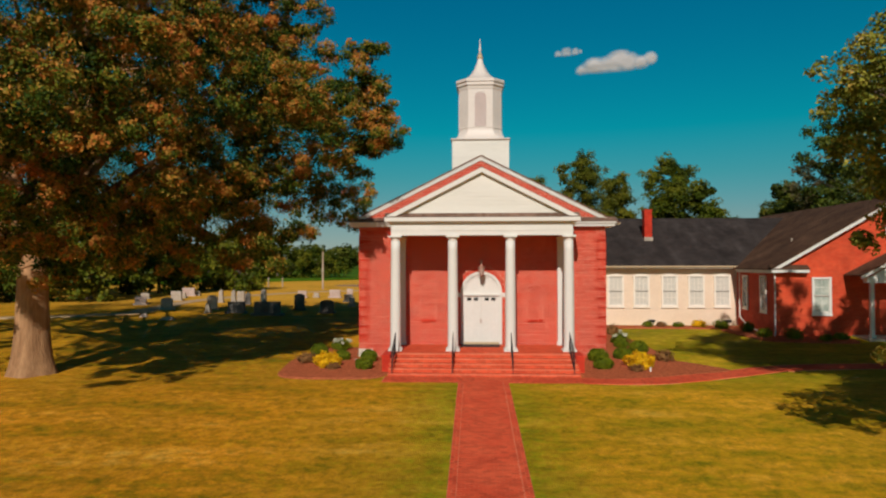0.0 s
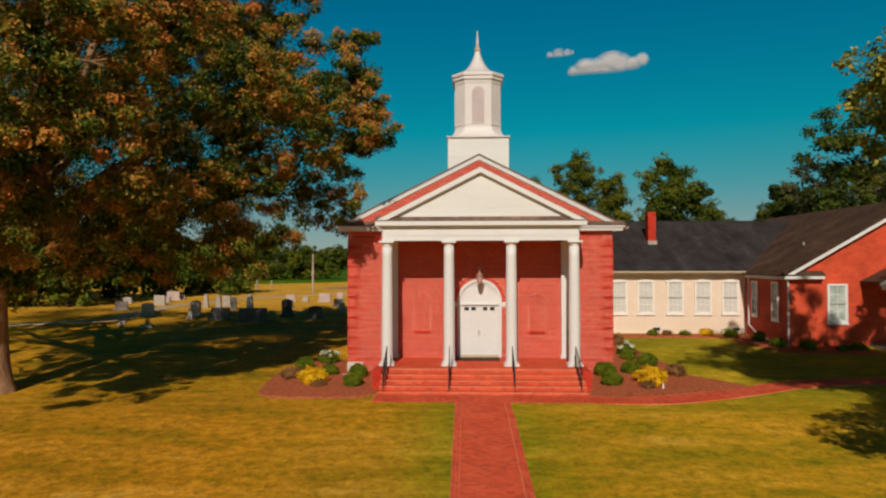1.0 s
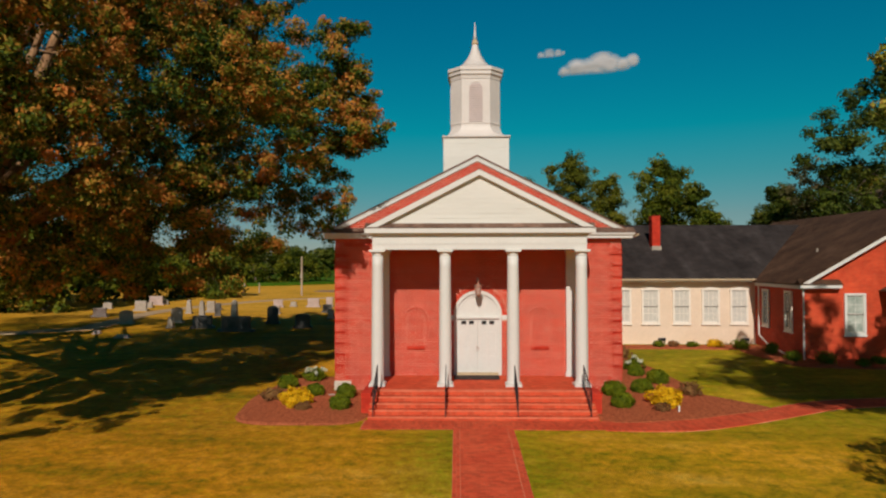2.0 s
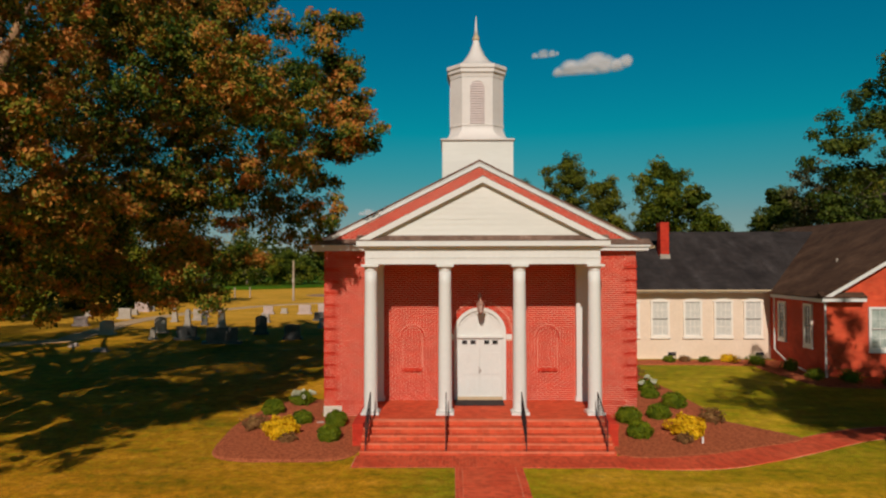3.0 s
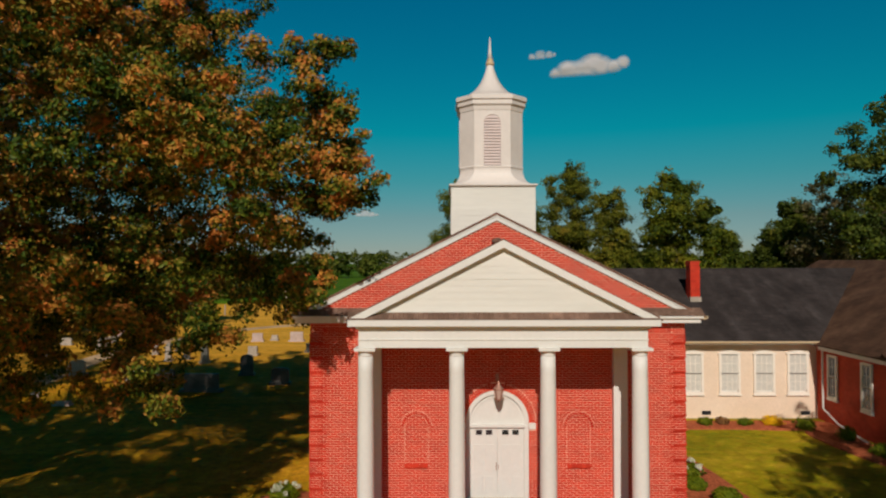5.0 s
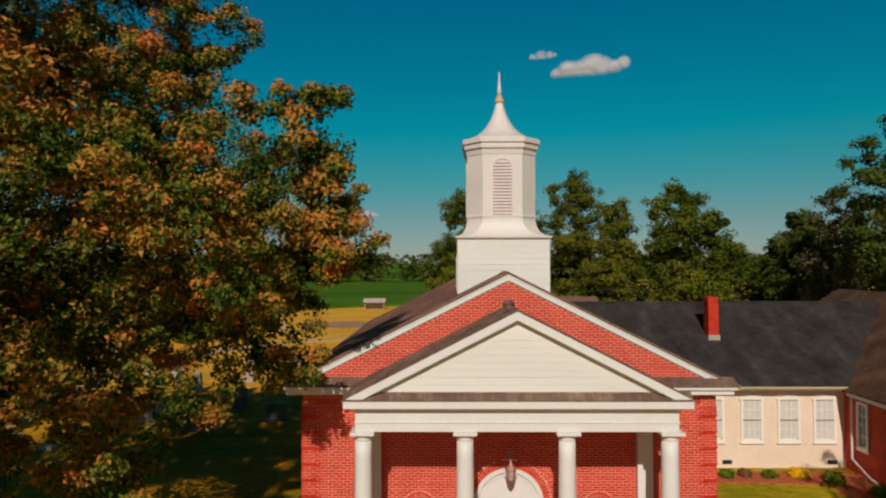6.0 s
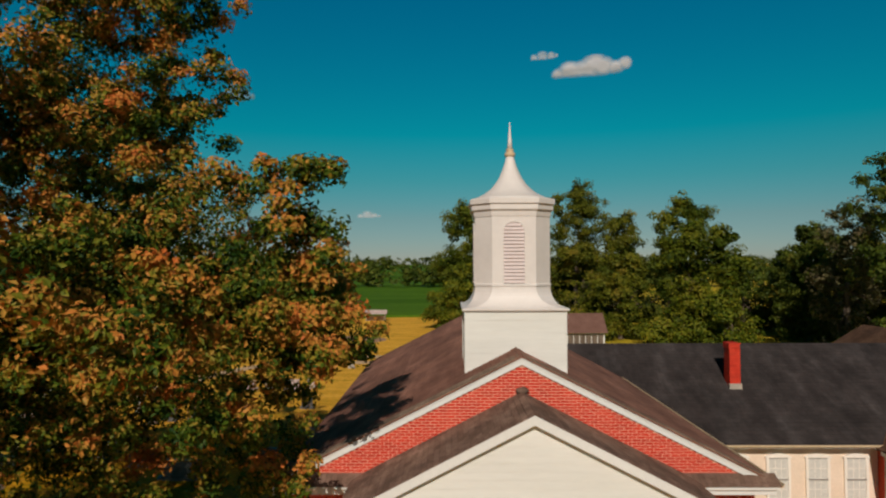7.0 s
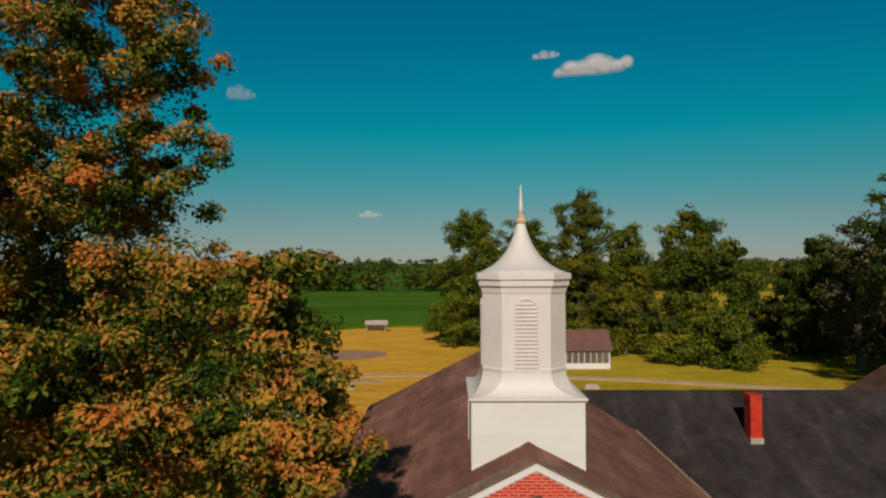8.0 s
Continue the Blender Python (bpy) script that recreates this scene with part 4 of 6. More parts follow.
lantern = thing("porch_lantern", (0, -0.5, 4.2), "bronze carriage lantern hanging over the church door", "lantern")
bm = bmesh.new()
tube(bm, (0.0, -0.02, 4.86), (0.0, -0.50, 4.86), 0.02, 0.02)
tube(bm, (0.0, -0.50, 4.86), (0.0, -0.50, 4.68), 0.012, 0.012)
part("bracket", bm, M["bronze"], lantern)
boxed("back_plate", -0.06, 0.06, -0.04, -0.02, 4.70, 4.95, M["bronze"], lantern, bevel=0.006)
part("cap", lathe(bmesh.new(), [(0.165, 4.55), (0.17, 4.57), (0.11, 4.63), (0.05, 4.69), (0.025, 4.74), (0.035, 4.77), (0.01, 4.81)], 0, -0.5, 6), M["bronze"], lantern)
part("glass", lathe(bmesh.new(), [(0.085, 4.26), (0.14, 4.54)], 0, -0.5, 6), M["lamp_glass"], lantern, "frosted tapered lantern glass")
part("foot", lathe(bmesh.new(), [(0.015, 4.15), (0.045, 4.20), (0.09, 4.25), (0.09, 4.27)], 0, -0.5, 6), M["bronze"], lantern)
bm = bmesh.new()
for i in range(6):
    t = 2 * math.pi * i / 6
    tube(bm, (0.09 * math.cos(t), -0.5 + 0.09 * math.sin(t), 4.26), (0.148 * math.cos(t), -0.5 + 0.148 * math.sin(t), 4.55), 0.010, 0.010, 5)
part("cage", bm, M["bronze"], lantern)
lantern.location += Vector((0.0, -0.06, -0.06))


# ---- annex and wing ----
def window(parent, cx, z0, z1, w, plane, face="y", head=True, glass="pane", lites=2, trim="trim"):
    """A double-hung sash window on a wall; face y looks to -y, face x looks to -x."""
    def put(name, bm, mat, par, label=""):
        if face == "x":
            bmesh.ops.transform(bm, matrix=Matrix.Rotation(-math.pi / 2, 4, "Z"), verts=bm.verts[:])
            bmesh.ops.translate(bm, verts=bm.verts[:], vec=(plane, cx, 0))
        else:
            bmesh.ops.translate(bm, verts=bm.verts[:], vec=(cx, plane, 0))
        return part(name, bm, mat, par, label)
    h = w / 2
    win = put("window", box(bmesh.new(), -h, h, -0.012, 0.10, z0, z1), M["blind"], parent, "white double-hung sash window")
    for s in (-1, 1):
        a, b = sorted((s * (h - 0.01), s * (h + 0.10)))
        put("casing", box(bmesh.new(), a, b, -0.085, 0.0, z0, z1, 0.006), M[trim], win)
    wide = 0.14 if head else 0.13
    put("sill", box(bmesh.new(), -h - wide, h + wide, -0.105, 0.0, z0 - 0.20, z0 - 0.12, 0.008), M[trim], win)
    put("apron", box(bmesh.new(), -h - 0.10, h + 0.10, -0.085, 0.0, z0 - 0.12, z0, 0.006), M[trim], win)
    if head:
        top = [(-h - 0.16, z1 - 0.01)] + [(x, z1 + 0.03 + 0.15 * (1 - (x / (h + 0.16)) ** 2)) for x in np.linspace(-h - 0.16, h + 0.16, 9)] + [(h + 0.16, z1 - 0.01)]
        put("arched_head", prism(bmesh.new(), top, "y", -0.10, 0.0), M[trim], win)
    else:
        put("head_casing", box(bmesh.new(), -h - 0.10, h + 0.10, -0.09, 0.0, z1 - 0.02, z1 + 0.09, 0.006), M[trim], win)
    zm = (z0 + z1) / 2
    for a, b, y in ((z0, zm + 0.02, -0.034), (zm - 0.02, z1, -0.050)):
        bm = bmesh.new()
        for x0, x1, za, zb in ((-h, h, a, a + 0.05), (-h, h, b - 0.05, b), (-h, -h + 0.05, a, b), (h - 0.05, h, a, b)):
            box(bm, x0, x1, y - 0.012, y + 0.014, za, zb)
        sash = put("sash", bm, M["sash"], win, "grey-white sash frame")
        put("pane", box(bmesh.new(), -h + 0.05, h - 0.05, y, y + 0.006, a + 0.05, b - 0.05), M[glass], sash)
        bm = bmesh.new()
        for c in range(1, lites):
            x = -h + 0.05 + c * (w - 0.10) / lites
            box(bm, x - 0.009, x + 0.009, y - 0.006, y - 0.001, a + 0.05, b - 0.05)
        box(bm, -h + 0.05, h - 0.05, y - 0.005, y - 0.001, (a + b) / 2 - 0.009, (a + b) / 2 + 0.009)
        # rails coloured dark for the shade lines across the sash top and middle
        if a > z0:
            put("meeting_rail", box(bmesh.new(), -h, h, y - 0.020, y, a - 0.035, a + 0.02), M["rail"], sash, "meeting rail coloured dark for its shade line")
            put("top_rail", box(bmesh.new(), -h, h, y - 0.016, y, b - 0.06, b), M["rail"], sash)
        put("muntin", bm, M[trim], sash)
    return win


annex = thing("annex", (11.5, 16, 0.6), "long cream-painted annex with a charcoal shingle roof", "building")
AY, AX0, AX1 = 11.0, 5.70, 17.0
boxed("wall", AX0 + 0.004, AX1 - 0.1, AY, AY + 0.25, 0.3, 4.36, M["cream"], annex, "cream painted masonry wall")
boxed("rear_wall", AX0 + 0.004, 30.2, 22.8, 23.05, 0.3, 4.36, M["cream"], annex)
boxed("plinth", AX0 + 0.004, AX1 - 0.1, AY - 0.03, AY, 0.3, 0.72, M["cream"], annex)
AE, AZ, AR, ARZ = 10.42, 4.58, 16.96, 8.08


def slope_y(name, y0, z0, y1, z1, xa0, xa1, xb0, xb1, mat, parent, n, label=""):
    """A roof slope running up along y in lapped courses, with slanting ends."""
    bm = bmesh.new()
    lines = []
    for i in range(n + 1):
        t = i / n
        y, z, xa, xb = y0 + (y1 - y0) * t, z0 + (z1 - z0) * t, xa0 + (xb0 - xa0) * t, xa1 + (xb1 - xa1) * t
        for lift in ((0.012,) if i == 0 else (0.0,) if i == n else (0.0, 0.012)):
            lines.append([bm.verts.new((x, y, z + h)) for x, h in ((xa, -0.06), (xa, lift), (xb, lift), (xb, -0.06))])
    for a, b in zip(lines, lines[1:]):
        for k in range(4):
            q = [a[k], a[(k + 1) % 4], b[(k + 1) % 4], b[k]]
            if k != 3 or (a[0].co - b[0].co).length > 1e-6:
                bm.faces.new(q)
    bm.faces.new(lines[0])
    bm.faces.new(lines[-1])
    bmesh.ops.recalc_face_normals(bm, faces=bm.faces[:])
    return part(name, bm, mat, parent, label)


slope_y("roof_slope", AE, AZ, AR, ARZ, 5.97, 17.0, 2.0, 24.2, M["shingle_dark"], annex, 50, "charcoal asphalt shingle roof")
slope_y("roof_slope", 23.5, AZ, AR, ARZ, 5.97, 17.0, 2.0, 24.2, M["shingle_dark"], annex, 50)
boxed("fascia", AX0 + 0.02, 16.62, AE + 0.02, AE + 0.06, AZ - 0.20, AZ - 0.03, M["white"], annex)
boxed("soffit", AX0 + 0.02, 16.62, AE + 0.06, AY, AZ - 0.17, AZ - 0.12, M["white"], annex)
bm = bmesh.new()
prism(bm, [(AE - 0.09, AZ - 0.02), (AE - 0.09, AZ - 0.10), (AE - 0.04, AZ - 0.15), (AE + 0.02, AZ - 0.15), (AE + 0.02, AZ - 0.13), (AE - 0.03, AZ - 0.13), (AE - 0.075, AZ - 0.09), (AE - 0.075, AZ - 0.02)], "x", AX0 + 0.5, 16.55)
part("gutter", bm, M["tan"], annex, "tan rain gutter")
for cx in (6.98, 8.75, 10.42, 12.25, 13.97, 15.64):
    window(annex, cx, 1.99, 3.86, 0.86, AY, lites=3, trim="cream_trim")
for cx in (11.08, 16.0):
    boxed("vent", cx - 0.22, cx + 0.22, AY - 0.045, AY + 0.02, 0.84, 1.02, M["iron"], annex, "dark crawl-space vent")
chimney = boxed("chimney", 11.66, 12.14, 13.25, 13.85, 5.9, 8.38, M["brick"], annex, "red brick chimney")
rows = []
for k in range(31):
    z0 = 6.02 + k * 0.0767
    o = 0.03 if k > 27 else 0.0
    for i in range(2):
        x0 = 11.65 - o + i * 0.255
        rows.append((x0 + (0.06 if k % 2 and i else 0), x0 + 0.245 + (0.06 if k % 2 and not i else 0), 13.235 - o, 13.26, z0, z0 + 0.065))
    rows.append((11.635 - o, 11.66, 13.24 - o, 13.54, z0, z0 + 0.065))
    rows.append((11.635 - o, 11.66, 13.55, 13.86 + o, z0, z0 + 0.065))
attach("chimney_bricks", boxes_mesh("chimney_bricks", rows), M["brick"], chimney)
boxed("chimney_cap", 11.62, 12.18, 13.20, 13.90, 8.38, 8.44, M["brick"], chimney, bevel=0.01)
boxed("flashing", 11.60, 12.20, 13.17, 13.30, 6.0, 6.50, M["granite_light"], chimney, "pale metal flashing")

chimney.location = (-0.25, 0.44, 0.06)
annex.location += Vector((0.25, 0.60, -0.05))

wing = thing("wing", (23.5, 14, 0.6), "red-orange brick wing with a brown gable roof", "building")
WX0, WX1, WY, WR, WRZ = 16.8, 30.2, 6.0, 23.5, 8.50
WP = 0.58
wg = lambda x: WRZ - 0.12 - WP * abs(x - WR)
wall_block("front_wall", [(WX0, 0.2), (WX1, 0.2), (WX1, wg(WX1)), (WR, wg(WR)), (WX0, wg(WX0))], "y", WY, WY + 0.25, M["wing_front"], wing, "red-orange brick gable wall")
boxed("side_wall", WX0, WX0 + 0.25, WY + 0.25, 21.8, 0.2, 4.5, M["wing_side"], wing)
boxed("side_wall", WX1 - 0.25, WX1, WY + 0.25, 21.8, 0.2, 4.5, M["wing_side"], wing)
for s, edge in ((-1, 16.36), (1, 30.64)):
    slope_slab("roof_slope", WR, WRZ, edge, WRZ - WP * abs(edge - WR), 5.62, 22.4, 0.06, M["shingle_wing"], wing, 56, "dark brown shingle roof slope")
for s in (-1, 1):
    bm = bmesh.new()
    prism(bm, [(WR, WRZ - 0.065), (WR + s * 7.1, WRZ - 0.065 - WP * 7.1), (WR + s * 7.1, WRZ - 0.265 - WP * 7.1), (WR, WRZ - 0.265)], "y", 5.64, 5.72)
    part("rake_board", bm, M["white"], wing)
boxed("eave_box", 16.40, 16.80, 5.66, 10.5, 4.12, 4.30, M["white"], wing, bevel=0.01)
boxed("eave_return", 16.40, 18.5, 5.60, 5.99, 4.16, 4.34, M["white"], wing, bevel=0.01)
bm = bmesh.new()
prism(bm, [(5.55, 4.344), (5.99, 4.60), (5.99, 4.344)], "x", 16.4, 18.55)
part("return_roof", bm, M["shingle_wing"], wing)
window(wing, 19.33, 1.90, 3.80, 0.88, WY, head=False, glass="pane_green", trim="white")
window(wing, 9.95, 1.95, 3.84, 0.56, WX0, face="x", head=False, glass="dark_glass", trim="trim")
window(wing, 7.48, 1.92, 3.86, 0.56, WX0, face="x", head=False, glass="dark_glass", trim="trim")
boxed("gable_vent", 22.9, 23.9, WY - 0.06, WY, 6.2, 7.2, M["white"], wing)
bm = bmesh.new()
bmesh.ops.create_cone(bm, segments=12, radius1=0.06, radius2=0.05, depth=0.26, cap_ends=True, matrix=Matrix.Translation((19.3, 9.2, 6.12)))
part("vent_pipe", bm, M["granite_light"], wing, "pale roof vent pipe")


def downspout(points, parent):
    bm = bmesh.new()
    for a, b in zip(points, points[1:]):
        tube(bm, a, b, 0.045, 0.045, 8)
    part("downspout", bm, M["white"], parent, "white rain downspout")


downspout([(16.62, 5.85, 4.2), (16.72, 5.92, 3.95), (16.72, 5.92, 0.85), (16.5, 5.5, 0.62)], wing)
downspout([(16.55, 10.7, 4.3), (16.7, 10.85, 4.0), (16.72, 10.88, 1.25), (16.55, 9.4, 0.85), (16.45, 7.2, 0.62)], annex)

wing.location += Vector((0.05, 0.30, 0.0))

# entrance porch of the wing
porch = thing("wing_porch", (22.5, 4.5, 0.5), "small white gabled entrance porch of the wing", "porch")
boxed("slab", 20.0, 25.0, 4.4, 5.99, 0.2, 0.62, M["granite_light"], porch, bevel=0.01)
for px in (20.35, 21.35, 23.7, 24.65):
    post = boxed("post", px - 0.09, px + 0.09, 4.6, 4.78, 0.62, 3.62, M["white"], porch, bevel=0.008)
    boxed("post_base", px - 0.13, px + 0.13, 4.56, 4.82, 0.62, 0.80, M["white"], post, bevel=0.008)
boxed("beam", 20.0, 25.0, 4.55, 4.85, 3.62, 3.92, M["white"], porch, bevel=0.008)
for s in (-1, 1):
    slope_slab("porch_roof", 22.5, 5.55, 22.5 + s * 2.9, 5.55 - 0.52 * 2.9, 4.35, 5.99, 0.06, M["shingle_wing"], porch, 22)
    bm = bmesh.new()
    prism(bm, [(22.5, 5.48), (22.5 + s * 2.86, 5.48 - 0.52 * 2.86), (22.5 + s * 2.86, 5.30 - 0.52 * 2.86), (22.5, 5.30)], "y", 4.37, 4.45)
    part("rake_board", bm, M["white"], porch)
wall_block("gable_panel", [(20.2, 3.92), (24.8, 3.92), (22.5, 5.2)], "y", 4.6, 4.7, M["white"], porch)
boxed("porch_door", 22.0, 23.0, WY - 0.05, WY - 0.004, 0.62, 2.7, M["white"], porch, "white entrance door", 0.006)
porch.location += Vector((1.0, 0.28, 0.0))

# ---- brick walks ----
def paver_rows(x0, x1, y0, y1, run, lift, jitter=0.002, seed=1):
    """Flat bricks over a rectangle; run says along which axis their length lies."""
    rng = random.Random(seed)
    rows = []
    du, dv = (0.205, 0.103)
    if run == "x":
        k, y = 0, y0
        while y < y1 - 0.02:
            x = x0 - (du / 2 if k % 2 else 0)
            while x < x1:
                a, b = max(x + 0.0028, x0), min(x + du - 0.0028, x1)
                if b - a > 0.03:
                    z = ground_z(0, y + dv / 2) + lift + rng.random() * jitter
                    rows.append((a, b, y + 0.0028, min(y + dv - 0.0028, y1), z - 0.05, z))
                x += du
            y += dv
            k += 1
    else:
        k, x = 0, x0
        while x < x1 - 0.02:
            y = y0 - (du / 2 if k % 2 else 0)
            while y < y1:
                a, b = max(y + 0.0028, y0), min(y + du - 0.0028, y1)
                if b - a > 0.03:
                    z = ground_z(0, (a + b) / 2) + lift + rng.random() * jitter
                    rows.append((x + 0.0028, min(x + dv - 0.0028, x1), a, b, z - 0.05, z))
                y += du
            x += dv
            k += 1
    return rows


def sheet_on_ground(name, x0, x1, y0, y1, lift, mat, label, category):
    bm = bmesh.new()
    n = max(2, int((y1 - y0) / 0.5))
    rows = []
    for i in range(n + 1):
        y = y0 + (y1 - y0) * i / n
        z = ground_z(0, y) + lift
        rows.append([bm.verts.new(v) for v in ((x0, y, z - 0.1), (x0, y, z), (x1, y, z), (x1, y, z - 0.1))])
    for a, b in zip(rows, rows[1:]):
        for i in range(3):
            bm.faces.new((a[i], a[i + 1], b[i + 1], b[i]))
    bmesh.ops.recalc_face_normals(bm, faces=bm.faces[:])
    return tagged(part(name, bm, mat), label, category, kind="structure")


walkway = sheet_on_ground("walkway", -1.0, 1.0, -60, -5.45, 0.022, M["paver_bed"], "straight red brick walk up to the church steps", "walkway")
landing = sheet_on_ground("landing", -4.08, 4.08, -5.47, -4.33, 0.022, M["paver_bed"], "red brick landing below the church steps", "walkway")
walk_rows = paver_rows(-0.78, 0.78, -44.0, -5.47, "x", 0.035)
edge_rows = paver_rows(-0.995, -0.79, -44.0, -5.47, "y", 0.037, seed=2) + paver_rows(0.79, 0.995, -44.0, -5.47, "y", 0.037, seed=3)
landing_rows = paver_rows(-4.05, 4.05, -5.45, -4.36, "y", 0.034, 0.002, 5)
near_walk = [r for r in walk_rows if -16.6 < r[2] < -14.75][:270]
far_walk = [r for r in walk_rows if not (-16.6 < r[2] < -14.75)] + edge_rows
tagged(attach("paver_rows", boxes_mesh("paver_rows", far_walk), M["paver"], walkway, "red brick pavers"), kind="stuff")
tagged(attach("landing_pavers", boxes_mesh("landing_pavers", landing_rows), M["paver"], landing, "red brick pavers"), kind="stuff")

# side walk to the wing, curving past the bed
side_walk, side_line = strip("side_walk", [(4.0, -4.95), (5.5, -4.98), (6.9, -4.85), (8.5, -4.25), (10.1, -3.45), (12.7, -2.15), (15.0, -1.6), (18.0, -1.35), (24.0, -1.2)], 1.25, 0.012, M["paver_bed"], "curved red brick walk past the planting bed", "walkway", 0.3)
rows_v, rows_q = [], []
rng = random.Random(8)
dist = 0.0
for a, b in zip(side_line, side_line[1:]):
    d = (b - a)
    ln = d.length
    d = d.normalized()
    s = Vector((-d.y, d.x, 0))
    k = max(1, round(ln / 0.105))
    for i in range(k):
        p = a.lerp(b, i / k)
        off = 0.1 if (len(rows_q) // 36) % 2 else 0.0
        for j in range(6):
            w0, w1 = -0.6 + j * 0.2 + 0.002, -0.6 + (j + 1) * 0.2 - 0.002
            z = ground_z(p.x, p.y) + 0.034 + rng.random() * 0.003
            base = len(rows_v)
            e = d * (ln / k - 0.005)
            for h in (-0.04, 0.0):
                for u, w in ((p, w0), (p, w1), (p + e, w0), (p + e, w1)):
                    q = u + s * w
                    rows_v.append((q.x, q.y, z + h))
            rows_q += [tuple(base + f for f in face) for face in ((0, 1, 5, 4), (1, 3, 7, 5), (3, 2, 6, 7), (2, 0, 4, 6), (4, 5, 7, 6))]
tagged(attach("side_pavers", mesh_arrays("side_pavers", rows_v, rows_q), M["paver"], side_walk, "red brick pavers"), kind="stuff")

# brick faces of the steps and porch floor
rows, nosings = [], []
for i, (y, z) in enumerate(NOSE):
    x = -3.98
    while x < 3.94:
        nosings.append((x + 0.002, x + 0.101, y, y + 0.07, z - 0.052, z))
        x += 0.103
    if i:
        y_in = NOSE[i - 1][0]
        x = -3.98
        while x < 3.94:
            rows.append((x + 0.002, x + 0.203, y + 0.073, y_in + 0.03, z - 0.054, z - 0.004))
            x += 0.206
    x = -3.98
    while x < 3.94:
        rows.append((x + 0.002, x + 0.203, y + 0.003, y + 0.06, z - 0.160, z - 0.055))
        x += 0.206
tagged(attach("step_bricks", boxes_mesh("step_bricks", rows), M["paver"], front_steps, "red brick treads and risers"), kind="stuff")
tagged(attach("nosing_bricks", boxes_mesh("nosing_bricks", nosings), M["tread"], front_steps, "worn pale brick nosings"), kind="stuff")
rows = []
y, k = -2.87, 0
while y < -0.03:
    x = -4.0 - (0.1 if k % 2 else 0)
    while x < 4.0:
        a, b = max(x + 0.004, -4.0), min(x + 0.201, 4.0)
        if b - a > 0.03:
            rows.append((a, b, y + 0.004, min(y + 0.099, -0.02), PORCH - 0.06, PORCH))
        x += 0.205
    y += 0.103
    k += 1
tagged(attach("porch_pavers", boxes_mesh("porch_pavers", rows), M["paver"], church, "red brick porch floor"), kind="stuff")


# ---- plants ----
def leaves(name, pts, out, size, mat, parent, rng, label="", up=0.5, wide=0.62, tone=None, loose=0.45):
    """Folded leaves at points, facing roughly outward and up; tone: how far each has turned colour, set darker inside
    for the crown's shade.
    """
    n = len(pts)
    pts = np.asarray(pts, np.float32)
    nor = np.asarray(out, np.float32) * (1 - up) + np.array((0, 0, up), np.float32) + rng.normal(0, loose, (n, 3)).astype(np.float32)
    nor /= np.linalg.norm(nor, axis=1, keepdims=True) + 1e-6
    t = rng.normal(0, 1, (n, 3)).astype(np.float32)
    t -= nor * (t * nor).sum(1, keepdims=True)
    t /= np.linalg.norm(t, axis=1, keepdims=True) + 1e-6
    b = np.cross(nor, t)
    s = (size * (0.65 + 0.7 * rng.random(n)))[:, None].astype(np.float32)
    a, w, f = t * s * 0.5, b * s * 0.5 * wide, nor * s * 0.12
    v = np.stack([pts - a, pts - a * 0.1 + w + f, pts + a, pts - a * 0.1 - w + f], 1)
    base = (np.arange(n) * 4)[:, None]
    q = np.concatenate([base + np.array([[0, 1, 2]]), base + np.array([[0, 2, 3]])], 1).reshape(-1, 3)
    me = mesh_arrays(name, v.reshape(-1, 3), q)
    if tone is not None:
        me.attributes.new("tone", "FLOAT", "POINT").data.foreach_set("value", np.repeat(np.asarray(tone, np.float32), 4))
    return attach(name, me, mat, parent, label)


def clumps(blobs, density, s0, s1, rng, gap=0.0, gap_size=1.6):
    """Leafy clumps on the outer part of each bough, with open hollows between them; returns centres, sizes, outward ways and how far out each lies."""
    c, size, out, reach = [], [], [], []
    for x, y, z, r in blobs:
        n = int(density * r * r) + 1
        d = rng.normal(0, 1, (n, 3))
        d[:, 2] += 0.15
        d /= np.linalg.norm(d, axis=1, keepdims=True)
        k = 0.50 + 0.50 * rng.random(n) ** 0.55
        c.append(np.array((x, y, z)) + d * r * k[:, None] * np.array((1.0, 1.0, 0.82)))
        size.append(s0 + (s1 - s0) * rng.random(n))
        out.append(d)
        reach.append(k)
    c, size, out, reach = np.concatenate(c), np.concatenate(size), np.concatenate(out), np.concatenate(reach)
    if gap:
        keep = np.array([noise.noise(Vector((p[0], p[1], p[2] * 1.25)) / gap_size) > gap for p in c])
        c, size, out, reach = c[keep], size[keep], out[keep], reach[keep]
    return c, size, out, reach


def clump_leaves(c, size, out, reach, per, rng):
    """Points, ways and tones of the leaves of many clumps; per: leaves in a clump of half a metre."""
    count = np.maximum(8, (per * (size / 0.5) ** 2 * rng.uniform(0.6, 1.4, len(c)))).astype(int)
    k = np.repeat(np.arange(len(c)), count)
    d = rng.normal(0, 1, (len(k), 3))
    d[:, 2] = d[:, 2] * 0.8 + 0.25
    d /= np.linalg.norm(d, axis=1, keepdims=True)
    share = 0.25 + 0.85 * rng.random(len(k)) ** 0.7
    p = c[k] + d * (size[k] * share)[:, None] * np.array((1.0, 1.0, 0.82))
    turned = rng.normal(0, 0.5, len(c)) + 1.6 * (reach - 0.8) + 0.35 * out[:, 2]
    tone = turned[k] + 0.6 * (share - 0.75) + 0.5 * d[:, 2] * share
    return p, d * 0.6 + out[k] * 0.4, tone


